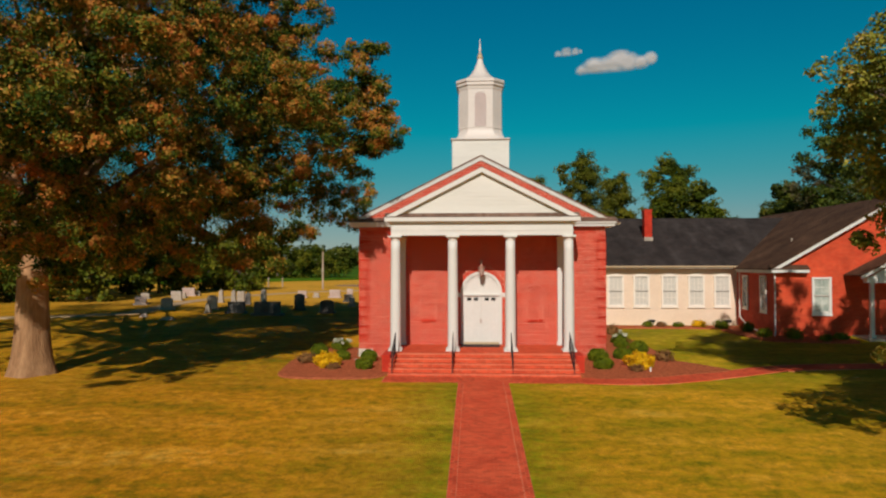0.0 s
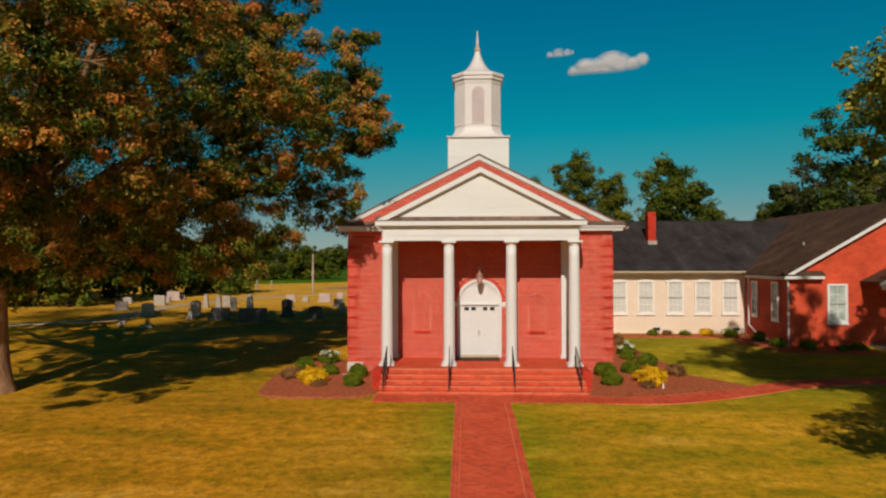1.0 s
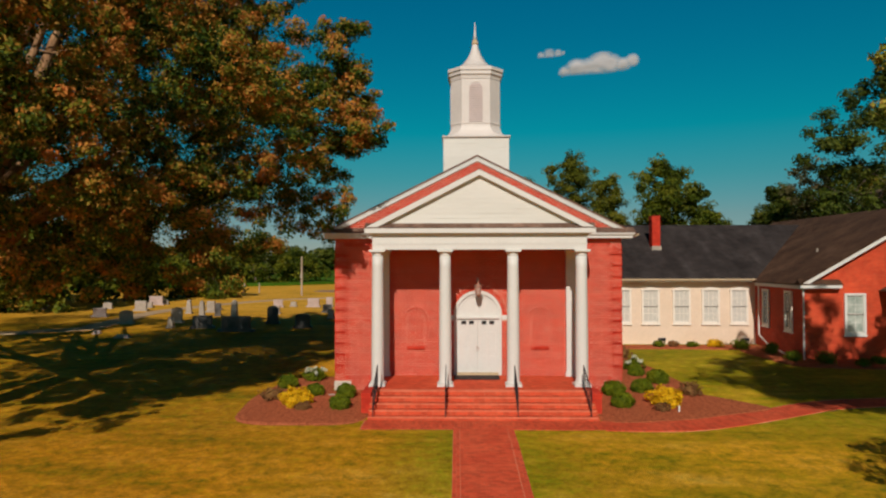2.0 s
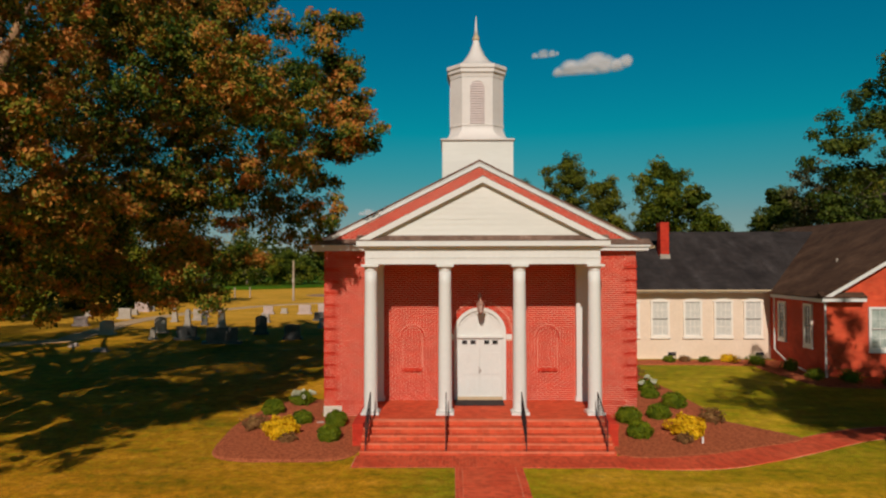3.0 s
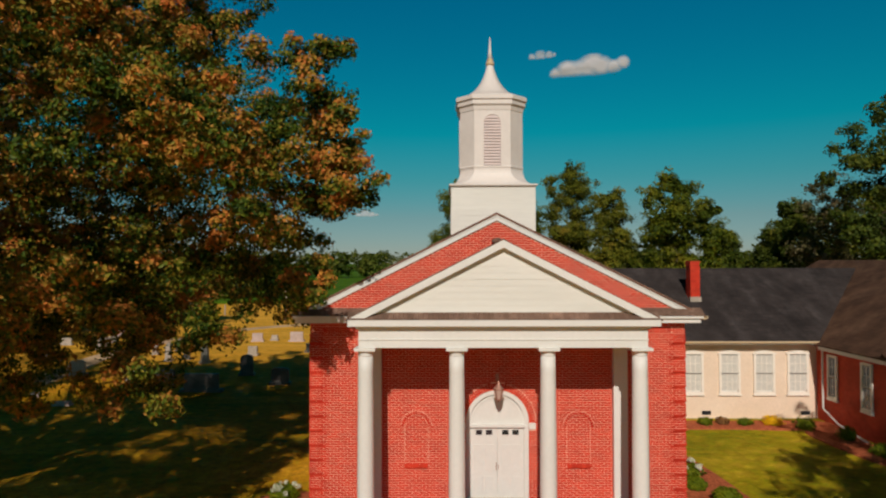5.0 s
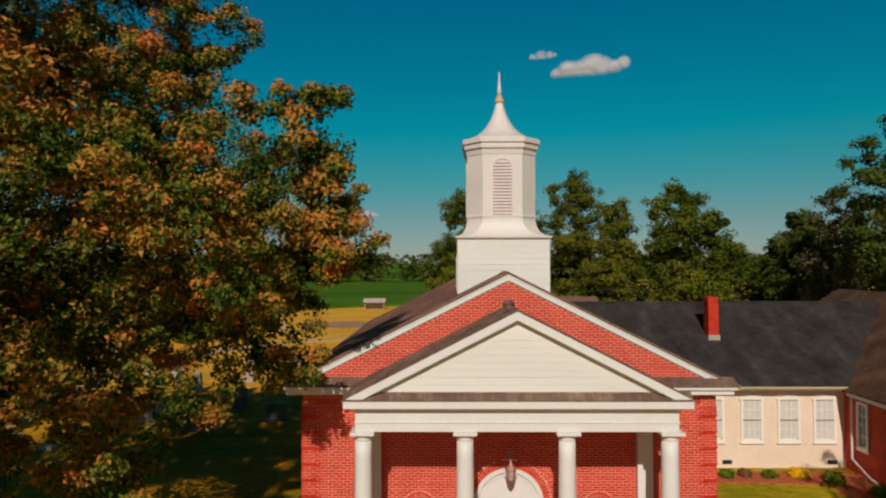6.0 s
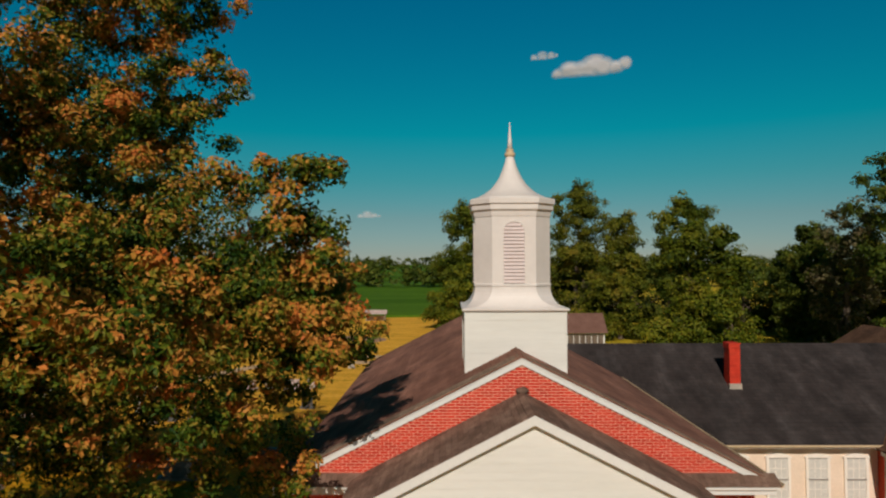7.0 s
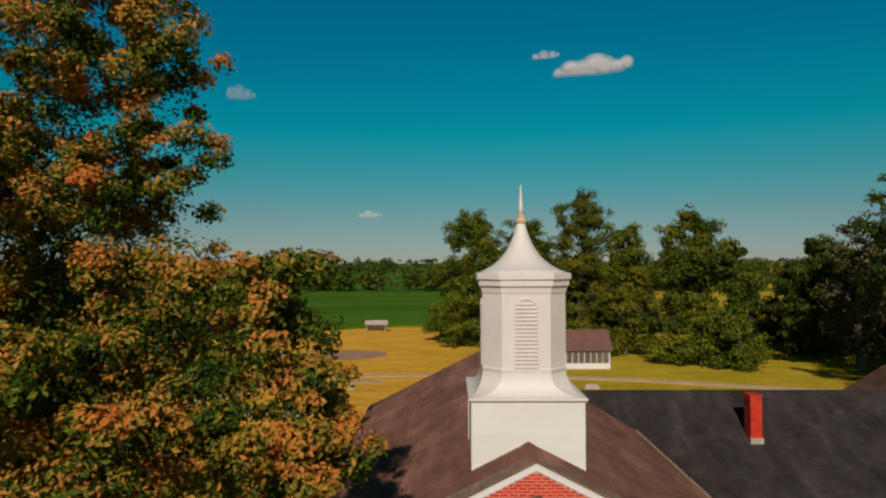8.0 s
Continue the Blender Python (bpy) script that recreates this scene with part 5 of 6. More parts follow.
def limb(bm, a, b, r0, r1, bend, rng, n=6):
    a, b = Vector(a), Vector(b)
    pts = [a.lerp(b, i / n) for i in range(n + 1)]
    side = Vector((rng.uniform(-1, 1), rng.uniform(-1, 1), rng.uniform(0, 0.8)))
    for i in range(1, n):
        pts[i] += side * bend * math.sin(math.pi * i / n) + Vector((rng.uniform(-1, 1), rng.uniform(-1, 1), rng.uniform(-1, 1))) * bend * 0.18
    for i in range(n):
        tube(bm, pts[i], pts[i + 1], r0 + (r1 - r0) * i / n, r0 + (r1 - r0) * (i + 1) / n, 9)
    return pts


def trunk_mesh(x, y, z0, z1, r0, r1, flare, lean=(0, 0), sides=22, fluting=0.10):
    bm = bmesh.new()
    rings = []
    n = 16
    for i in range(n + 1):
        t = i / n
        z = z0 + (z1 - z0) * t
        r = r0 + (r1 - r0) * t + flare * math.exp(-t * 9)
        ring = []
        for k in range(sides):
            a = 2 * math.pi * k / sides
            f = 1 + fluting * (math.sin(a * 5 + 1.3) * 0.6 + math.sin(a * 3 + t * 2) * 0.4) * (0.35 + math.exp(-t * 5))
            ring.append(bm.verts.new((x + lean[0] * t + r * f * math.cos(a), y + lean[1] * t + r * f * math.sin(a), z)))
        rings.append(ring)
    for a, b in zip(rings, rings[1:]):
        for i in range(sides):
            bm.faces.new((a[i], a[(i + 1) % sides], b[(i + 1) % sides], b[i]))
    bm.faces.new(rings[-1])
    return bm


def tree(name, label, x, y, blobs, trunk_r, fork, mat, bark, density, per, leaf, s0, s1, seed, flare=0.4, limbs=14, up=0.45, gap=0.0, gap_size=1.6, fill=150, hollows=(), core=0.62, loose=0.45, wide=0.62, dense=(), spare=0.0):
    """A tree: fluted trunk, limbs that reach into the clumps, twigs, and a crown of many leaves."""
    rng, prng = np.random.default_rng(seed), random.Random(seed)
    zg = ground_z(x, y)
    t = thing(name, (x, y, zg), label, "tree")
    part("trunk", trunk_mesh(x, y, zg - 0.1, fork, trunk_r, trunk_r * 0.72, flare), M[bark], t, smooth=True)
    bm = bmesh.new()
    order = sorted(blobs, key=lambda b: -b[3])
    chosen = order[:limbs]
    for b in chosen:
        tip = Vector(b[:3])
        start = Vector((x, y, fork - 0.3 - prng.random() * 0.25 * (fork - zg)))
        r = trunk_r * prng.uniform(0.28, 0.45)
        pts = limb(bm, start, tip, r, 0.05, 0.12 * (tip - start).length * 0.6, prng)
        for p in pts[3:]:
            for _ in range(2):
                e = p + Vector((prng.uniform(-1, 1), prng.uniform(-1, 1), prng.uniform(-0.4, 1))) * b[3] * 0.8
                limb(bm, p, e, 0.045, 0.012, 0.2, prng, 3)
    part("branchwork", bm, M[bark], t, "branching bare limbs", smooth=True)
    c, size, out, reach = clumps(blobs, density, s0, s1, rng, gap, gap_size)
    if spare:
        kept = (out[:, 1] < 0.3) | (rng.random(len(c)) > spare)
        c, size, out, reach = c[kept], size[kept], out[kept], reach[kept]
    pts, ways, tone = clump_leaves(c, size, out, reach, per, rng)
    pick = rng.integers(0, len(blobs), fill * len(blobs))
    way = rng.normal(0, 1, (len(pick), 3))
    way *= (rng.random(len(pick)) ** 0.4 * core / np.linalg.norm(way, axis=1))[:, None]
    inner = np.array([v[:3] for v in blobs])[pick] + way * np.array([v[3] for v in blobs])[pick][:, None]
    if gap:
        whole = np.array([noise.noise(Vector(p) / (gap_size * 1.9)) > gap - 0.25 for p in inner])
        inner, way = inner[whole], way[whole]
    pts = np.concatenate([pts, inner])
    ways = np.concatenate([ways, way])
    # inner leaves get a low, dark tone: inner shade put into their colour
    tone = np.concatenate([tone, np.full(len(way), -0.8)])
    for x0, y0, z0, r in dense:
        way = rng.normal(0, 1, (int(700 * r * r), 3))
        way *= (rng.random(len(way)) ** 0.4 / np.linalg.norm(way, axis=1))[:, None]
        pts = np.concatenate([pts, np.array((x0, y0, z0)) + way * r * 0.9])
        ways = np.concatenate([ways, way])
        # backing leaves are toned darker too, for the shade behind the boughs
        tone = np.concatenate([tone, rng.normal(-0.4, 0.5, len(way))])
    for hx, hy, hz, ax, ay, az in hollows:
        keep = ((pts - np.array((hx, hy, hz))) ** 2 / np.array((ax, ay, az)) ** 2).sum(1) > 0.75 + 0.5 * rng.random(len(pts))
        pts, ways, tone = pts[keep], ways[keep], tone[keep]
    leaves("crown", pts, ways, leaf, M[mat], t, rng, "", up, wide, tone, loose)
    return t


def crown_blobs(cx, cy, cz, rx, ry, rz, count, r0, r1, seed, keep=None):
    rng = np.random.default_rng(seed)
    out = []
    while len(out) < count:
        d = rng.normal(0, 1, 3)
        d /= np.linalg.norm(d)
        k = 0.35 + 0.6 * rng.random() ** 0.5
        p = np.array((cx, cy, cz)) + d * k * np.array((rx, ry, rz))
        if keep is None or keep(*p):
            out.append((float(p[0]), float(p[1]), float(p[2]), float(rng.uniform(r0, r1))))
    return out


# great oak beside the church
OAK = [(-5.2, -2.0, 10.8, 1.5), (-5.5, -2.2, 13.1, 1.5), (-7.0, -2.8, 12.6, 1.9), (-6.3, -1.2, 9.4, 1.4), (-8.2, -4.6, 10.6, 2.1),
       (-9.2, 1.0, 16.9, 1.8), (-9.8, 0.6, 18.7, 1.9), (-12.2, -1.0, 20.6, 2.5), (-9.6, -0.5, 8.8, 1.9), (-10.2, -6.0, 9.0, 2.2),
       (-12.4, -7.6, 10.4, 2.5), (-13.0, -7.2, 6.6, 2.0), (-11.0, -2.5, 7.4, 1.8), (-14.3, -8.4, 4.9, 1.3), (-13.0, -5.0, 13.5, 2.5), (-9.9, -3.0, 13.4, 2.1),
       (-6.2, -0.4, 8.2, 1.1), (-8.4, 0.4, 7.5, 1.3), (-10.2, -0.5, 6.6, 1.3), (-10.2, -3.6, 6.4, 1.3), (-11.7, -6.4, 6.0, 1.5)]
OAK_INNER = [(-13.4, -5.2, 5.9, 1.6), (-14.6, -7.6, 5.8, 1.7), (-11.6, -3.2, 16.6, 2.3), (-13.8, -4.2, 18.0, 2.5), (-12.2, -6.4, 13.6, 2.3),
             (-7.2, -4.2, 10.9, 1.6), (-8.0, -5.2, 9.0, 1.6), (-9.4, -5.2, 12.0, 1.9), (-11.5, -8.2, 8.0, 1.7), (-16.0, -9.6, 7.2, 2.0), (-12.4, 1.5, 16.0, 2.3),
             (-16.5, -4.5, 6.4, 1.8), (-17.5, -8.0, 5.6, 1.5), (-14.5, 0.0, 8.0, 2.2), (-11.0, -6.9, 11.2, 1.8), (-9.5, 1.0, 19.8, 1.6), (-8.8, 1.3, 18.3, 1.4), (-8.9, 1.2, 16.2, 1.3), (-10.8, 0.5, 15.6, 1.9), (-11.0, 0.0, 21.6, 2.0), (-7.6, -2.0, 14.0, 1.4)]
OAK_EDGE = [(-8.7, 1.0, 19.7, 1.0), (-9.3, 0.8, 20.9, 1.0), (-4.8, -1.9, 10.8, 0.9), (-4.9, -1.8, 13.4, 0.9), (-5.2, -2.1, 14.2, 0.9), (-4.8, -1.6, 12.2, 0.8), (-6.0, -1.2, 9.2, 0.7), (-6.5, -2.2, 14.2, 1.1), (-11.8, -1.5, 22.5, 1.9), (-10.3, 0.3, 20.8, 1.5), (-8.2, 1.6, 17.2, 1.0), (-6.0, -0.6, 8.2, 0.7), (-7.2, 0.4, 7.5, 1.0), (-8.8, -1.6, 6.5, 1.0)]
OAK_LOW = [(-9.6, -4.0, 5.2, 0.9), (-12.6, -6.0, 5.4, 1.2), (-15.9, -7.5, 3.9, 0.8), (-10.8, -2.0, 5.6, 1.2), (-8.4, -0.5, 6.1, 1.0), (-13.0, -3.0, 5.5, 1.2), (-15.5, -4.0, 5.3, 1.3),
           (-11.5, -5.0, 5.2, 1.0), (-9.2, -2.2, 5.7, 0.9), (-14.2, -6.2, 5.0, 1.1), (-12.0, 0.5, 6.2, 1.4), (-14.5, 2.5, 6.4, 1.5), (-17.5, 1.5, 6.2, 1.5), (-4.3, -1.9, 10.7, 0.7), (-4.5, -1.9, 13.2, 0.7), (-5.9, 0.0, 7.5, 0.7), (-5.7, -2.8, 7.8, 0.6), (-5.2, -2.3, 7.6, 0.4), (-6.2, -2.7, 7.6, 0.6), (-6.0, -2.8, 8.7, 0.75), (-6.6, 0.4, 6.9, 0.8)]
OAK_CORE_AND_SHADE = [(-8.6, 1.6, 11.2, 1.9), (-9.6, 1.8, 13.6, 2.2), (-9.0, 1.0, 9.0, 1.5), (-11.6, 2.2, 10.0, 2.4), (-12.5, 3.0, 13.6, 2.6), (-12.5, 1.5, 7.6, 1.7), (-15.2, 3.0, 9.2, 2.6), (-15.6, 4.0, 13.0, 2.8), (-13.6, 3.2, 17.0, 2.6),
            (-11.2, -1.0, 8.6, 1.8), (-10.8, 0.0, 11.8, 1.9), (-13.8, -2.0, 7.6, 2.0), (-14.2, -1.0, 11.2, 2.2), (-16.8, 3.5, 17.6, 2.6), (-18.4, 2.0, 8.6, 2.4), (-19.4, 3.0, 13.0, 2.8), (-17.6, -1.6, 11.6, 2.4), (-22.5, 2.5, 10.5, 2.8), (-23.0, 3.0, 15.5, 2.8),
            # front clusters, mostly out of view, added to thicken the lawn's shade
            (-13.8, -12.6, 9.4, 1.4), (-12.6, -11.2, 11.0, 1.2), (-15.0, -12.8, 11.4, 1.7), (-15.6, -13.6, 8.2, 1.5), (-12.8, -9.4, 12.8, 1.3), (-14.2, -8.6, 6.8, 1.2),
            (-17.5, -6.5, 10.5, 2.2), (-21.0, -5.0, 12.0, 2.6), (-22.5, -8.5, 10.5, 2.4), (-25.0, -3.0, 12.0, 2.6), (-20.0, -2.0, 16.5, 2.6), (-26.5, -7.0, 13.0, 2.6),
            # west clusters out of view, added only to shade ground past the lane
            (-35.0, -6.0, 19.5, 2.8), (-38.5, -3.0, 19.5, 2.8), (-40.5, 2.0, 19.5, 2.8), (-36.5, 4.0, 20.0, 2.8), (-33.0, -1.0, 20.0, 2.8)]
OAK_TIPS = [(-4.7, -1.1, 12.8, 0.75), (-5.4, -1.0, 13.2, 0.9), (-4.6, -1.6, 11.6, 0.7), (-11.0, 1.4, 20.0, 1.8), (-13.6, 3.4, 20.8, 2.0), (-11.7, 1.6, 18.7, 1.8), (-12.5, 2.4, 22.0, 1.6), (-5.2, -1.8, 10.3, 0.9), (-5.0, -2.2, 11.7, 1.0), (-5.6, -2.6, 10.4, 1.1), (-5.8, -3.0, 12.2, 1.2), (-6.6, -3.4, 11.4, 1.3), (-4.7, -2.4, 14.3, 0.7), (-6.0, -5.0, 9.4, 0.8), (-6.2, -6.0, 10.2, 0.8), (-5.9, -4.0, 8.9, 0.7), (-6.3, -7.0, 10.9, 0.8)]
OAK_HOLLOWS = [(-11.0, -5.0, 10.2, 2.2, 4.0, 1.8), (-8.1, -4.0, 8.9, 1.3, 3.5, 1.1), (-14.5, -8.0, 12.6, 2.0, 4.5, 1.5), (-13.5, -8.5, 8.4, 1.6, 3.0, 1.0)]
OAK_BACK = [(-8.2, 1.5, 11.0, 1.9), (-9.5, 2.0, 13.5, 2.2), (-7.0, 1.0, 12.6, 1.6), (-9.0, 1.2, 9.2, 1.8), (-11.5, 3.0, 10.0, 2.4), (-12.5, 4.0, 14.0, 2.6), (-12.5, 2.5, 7.6, 2.0), (-15.0, 5.0, 9.0, 2.6), (-15.5, 6.0, 13.0, 2.8), (-10.2, 0.2, 11.6, 2.2), (-11.8, -1.5, 9.6, 2.2), (-14.0, 1.5, 11.5, 2.6), (-16.0, 4.0, 17.0, 2.8), (-12.8, 2.6, 18.2, 2.2), (-11.0, 2.5, 16.5, 1.8), (-18.0, 3.0, 8.0, 2.4)]
# front boughs, many out of view, set to shade the lower crown
OAK_FRONT = [(-14.6, -14.5, 6.6, 1.3), (-14.8, -13.0, 8.2, 1.8), (-13.6, -12.0, 8.6, 1.5), (-14.5, -15.5, 9.0, 1.8), (-12.6, -11.0, 8.4, 1.4), (-16.5, -14.0, 7.0, 1.8), (-13.2, -13.0, 10.0, 1.5), (-11.5, -11.5, 11.5, 1.9), (-15.5, -12.5, 11.0, 2.2), (-13.5, -11.0, 9.8, 1.7), (-11.0, -9.0, 13.4, 1.6), (-12.8, -9.6, 14.0, 1.8), (-10.4, -10.2, 11.4, 1.3), (-11.9, -10.8, 11.9, 1.4), (-13.4, -11.2, 12.2, 1.6), (-15.0, -11.8, 12.6, 1.7), (-10.6, -10.0, 9.3, 1.2), (-12.0, -10.6, 9.6, 1.3), (-15.2, -11.4, 9.8, 1.6), (-12.4, -12.4, 12.9, 1.4), (-14.2, -13.6, 13.6, 1.7), (-17.0, -12.6, 11.0, 1.9), (-8.0, -7.5, 12.3, 1.3), (-6.8, -6.5, 11.6, 1.1), (-9.3, -8.0, 12.7, 1.3), (-7.4, -7.0, 10.9, 0.9), (-9.0, -7.6, 10.6, 1.1)]
oak_rest = crown_blobs(-20.5, -3.5, 14.0, 15.0, 11.5, 10.5, 76, 1.9, 2.9, 11, lambda x, y, z: x < -12.5 and z > 6.2 - 0.1 * abs(x + 20) and (z < 16 or x < -12.8))
oak = tree("oak_tree", "great oak with rust-tinged leaves shading the churchyard", -19.4, -4.2, OAK + OAK_BACK + OAK_INNER + OAK_EDGE + [(x, y, z, r * 1.2) for x, y, z, r in OAK_LOW] + OAK_TIPS + OAK_FRONT + oak_rest, 0.70, 7.0, "oak", "bark", 8.0, 300, 0.140, 0.24, 0.48, 21, 0.30, 34, 0.16, -0.10, 1.3, 110, OAK_HOLLOWS, 0.50, 0.38, 0.56, OAK_CORE_AND_SHADE, 0.5)

# tree at the lawn's other edge
# leaf balls out of view, added to shade the lawn and dapple the wing
MAPLE_SHADE = [(12.6, -18.5, 7.8, 1.5), (14.0, -18.0, 8.5, 1.8), (13.5, -16.8, 6.5, 1.4), (15.5, -17.5, 9.5, 1.8), (13.2, -17.5, 13.0, 1.7), (15.5, -18.0, 13.5, 2.2), (17.8, -17.5, 14.0, 2.4), (13.8, -15.9, 13.6, 1.4), (16.2, -16.0, 13.6, 1.7), (18.8, -16.0, 13.4, 1.9),
              (15.2, -16.0, 17.2, 0.6), (15.9, -16.0, 18.7, 0.55), (16.8, -16.0, 17.4, 0.5), (17.8, -16.0, 16.4, 0.6), (18.6, -16.0, 17.2, 0.5), (15.3, -16.0, 19.3, 0.4)]
right_blobs = [(12.7, -8.5, 10.3, 0.9), (12.7, -9.0, 8.6, 1.0), (13.4, -9.0, 7.6, 0.7), (13.3, -9.0, 11.8, 1.1), (11.8, -8.8, 8.5, 0.5), (12.2, -8.8, 9.4, 0.6), (12.9, -8.6, 11.0, 0.8), (13.3, -8.8, 9.6, 0.9), (13.4, -9.0, 12.6, 0.9), (12.6, -8.8, 5.6, 0.5), (13.9, -9.6, 2.7, 0.9), (14.8, -9.0, 3.6, 1.1), (14.6, -8.0, 6.6, 1.3), (10.9, -13.6, 2.7, 0.8), (11.7, -14.0, 3.7, 1.0), (15.2, -14.5, 5.5, 1.8)]
# this group and the high crown below are unseen, placed for lawn shade
right_blobs += [(9.6, -18.8, 6.8, 1.2), (10.8, -18.2, 7.2, 1.3), (11.9, -18.6, 7.0, 1.4), (13.2, -17.6, 7.4, 1.5), (10.2, -20.4, 7.2, 1.2), (12.0, -20.2, 7.6, 1.5), (14.2, -19.6, 8.0, 1.7), (15.2, -17.0, 8.6, 1.8), (13.6, -16.0, 5.2, 1.2), (16.8, -15.0, 7.2, 1.9)]
right_blobs += [(12.9, -12.8, 10.8, 0.9), (13.6, -12.2, 10.2, 1.2), (14.4, -12.5, 10.8, 1.4), (13.4, -13.5, 12.0, 1.1), (14.5, -13.0, 12.2, 1.5), (13.2, -10.8, 9.4, 0.8), (14.2, -10.4, 9.2, 1.2), (14.8, -11.0, 9.8, 1.5), (16.4, -12.0, 9.0, 1.8)]
right_blobs += crown_blobs(14.0, -17.6, 13.8, 5.4, 3.8, 2.0, 40, 1.2, 1.8, 15)
right_blobs += crown_blobs(18.5, -9.0, 8.6, 6.2, 6.5, 5.6, 44, 1.4, 2.1, 5, lambda x, y, z: x > 14.4 and 3.5 < z < 12.6)
tree("maple_tree", "broadleaf tree with yellow-green leaves at the lawn's edge", 19.2, -13.0, right_blobs, 0.40, 4.5, "near_leaf", "bark_dark", 7.0, 75, 0.19, 0.22, 0.44, 31, 0.25, 30, gap=-0.22, gap_size=1.0, fill=160, dense=MAPLE_SHADE)


def simple_tree(name, label, x, y, h, r, low, mat, seed, count=54, leaf=0.44, per=14, density=1.9, gap=-0.10, fill=170):
    """A full broadleaf tree: a rounded crown of boughs, ragged in outline, leafy nearly to the ground."""
    z0 = ground_z(x, y)
    rng = np.random.default_rng(seed)
    b = []
    for i in range(count):
        t = (i + rng.random()) / count
        z = low + (h - low) * t
        half = r * math.sqrt(max(0.05, 1 - max(0.0, (t - 0.35) / 0.68) ** 2.2))
        a, k = 2 * math.pi * rng.random(), half * (0.25 + 0.60 * rng.random() ** 0.7)
        size = r * (0.52 - 0.20 * t) * (0.75 + 0.5 * rng.random())
        b.append((x + k * math.cos(a), y + k * math.sin(a), z0 + max(z - size * 0.5, size * 0.6), size))
    b.append((x + 0.1 * r, y, z0 + h - r * 0.3, r * 0.3))
    return tree(name, label, x, y, b, 0.016 * h + 0.05, z0 + max(low + 1.5, h * 0.45), mat, "bark_dark", density, per, leaf, 0.7, 1.3, seed, 0.15, 9, 0.18, gap, 2.6, fill, (), 0.5, 0.28, spare=0.7)


wood = "tall broadleaf tree standing in the row behind the annex"
simple_tree("tree", wood, 1.9, 95, 22.8, 7.2, 1.0, "tree_green", 41)
simple_tree("tree", wood, 11.0, 101, 21.5, 6.8, 1.5, "tree_green", 42)
simple_tree("tree", wood, 21.8, 103, 27.0, 7.4, 1.2, "tree_olive", 143)
simple_tree("tree", wood, 24.7, 82, 19.6, 4.4, 0.8, "tree_olive", 44)
simple_tree("tree", wood, 31.9, 74, 21.2, 5.5, 0.6, "tree_green", 45)
simple_tree("tree", wood, 35.6, 70, 16.6, 3.9, 0.6, "tree_green", 46)
simple_tree("tree", "greyish thinning tree behind the wing roof", 52.2, 79, 17.8, 4.8, 1.0, "tree_dark", 47)
simple_tree("tree", "greyish thinning tree behind the wing roof", 51.0, 68, 20.3, 4.4, 3.5, "tree_grey", 48, per=7, density=1.5, gap=-0.05, fill=60)
simple_tree("tree", "tall spreading tree behind the wing roof", 49.6, 50, 30.0, 8.0, 7.0, "tree_dark", 49, 34, per=22, leaf=0.42, density=1.7, gap=0.06, fill=260)
# added trees, leaves coloured dark to stand for shade between the row's trees
for x, y, h, r, sd in [(14.5, 111, 18.0, 5.5, 90), (25.0, 113, 16.0, 5.5, 91), (33.0, 108, 15.0, 4.5, 92), (42.0, 110, 17.0, 5.5, 93), (51.0, 98, 13.0, 4.5, 94), (57.0, 94, 14.0, 5.0, 95), (63.0, 92, 17.0, 6.0, 96)]:
    simple_tree("tree", "added dark-leaved tree filling the shaded gaps of the row", x, y, h, r, 0.3, "tree_dark", sd, 34, 0.55, 9, fill=110)
simple_tree("tree", wood, 62.0, 62, 20.0, 7.0, 3.0, "tree_olive", 50)
simple_tree("tree", wood, 66.0, 80, 20.0, 7.0, 2.0, "tree_green", 51)
for i, (x, y, h, r) in enumerate([(-46, 114, 11, 7), (-57, 110, 12, 7), (-68, 106, 12, 8), (-82, 104, 13, 8), (-37, 120, 8, 5), (-96, 98, 13, 8), (-110, 92, 14, 9), (-36, 62, 8, 5), (-43, 53, 11, 6), (-44, 39, 13, 7), (-54, 33, 15, 8), (-58, 50, 14, 8), (-67, 40, 15, 8)]):
    simple_tree("tree", "rounded green tree at the meadow's edge", x, y, h, r, 0.3, "tree_green", 60 + i, 22, 0.55, 9, fill=110)

# far wood: too many trees to count
rng = np.random.default_rng(77)
wood_blobs = []
for i in range(330):
    x = -260 + 430 * rng.random()
    y = 268 + 30 * rng.random() + 0.04 * abs(x)
    h = 8.5 + 5.0 * rng.random()
    wood_blobs.append((x, y, h - 3.0, 3.2 + 1.6 * rng.random()))
    wood_blobs.append((x + rng.normal(0, 2), y - 3, h * 0.42, 3.6))
for i in range(260):
    x = -420 + 900 * rng.random()
    wood_blobs.append((x, 470 + 40 * rng.random(), 9.5 + 3.0 * rng.random(), 5.5 + 2.0 * rng.random()))
c, size, out, reach = clumps(wood_blobs, 0.30, 1.2, 2.2, rng)
c, d, tone = clump_leaves(c, size, out, reach, 1.1, rng)
far_wood = leaves("far_wood", c, d, 1.6, M["tree_dark"], None, rng, "", 0.25, tone=tone, loose=0.3)
tagged(far_wood, "distant line of green woods beyond the field", "woods", kind="stuff")


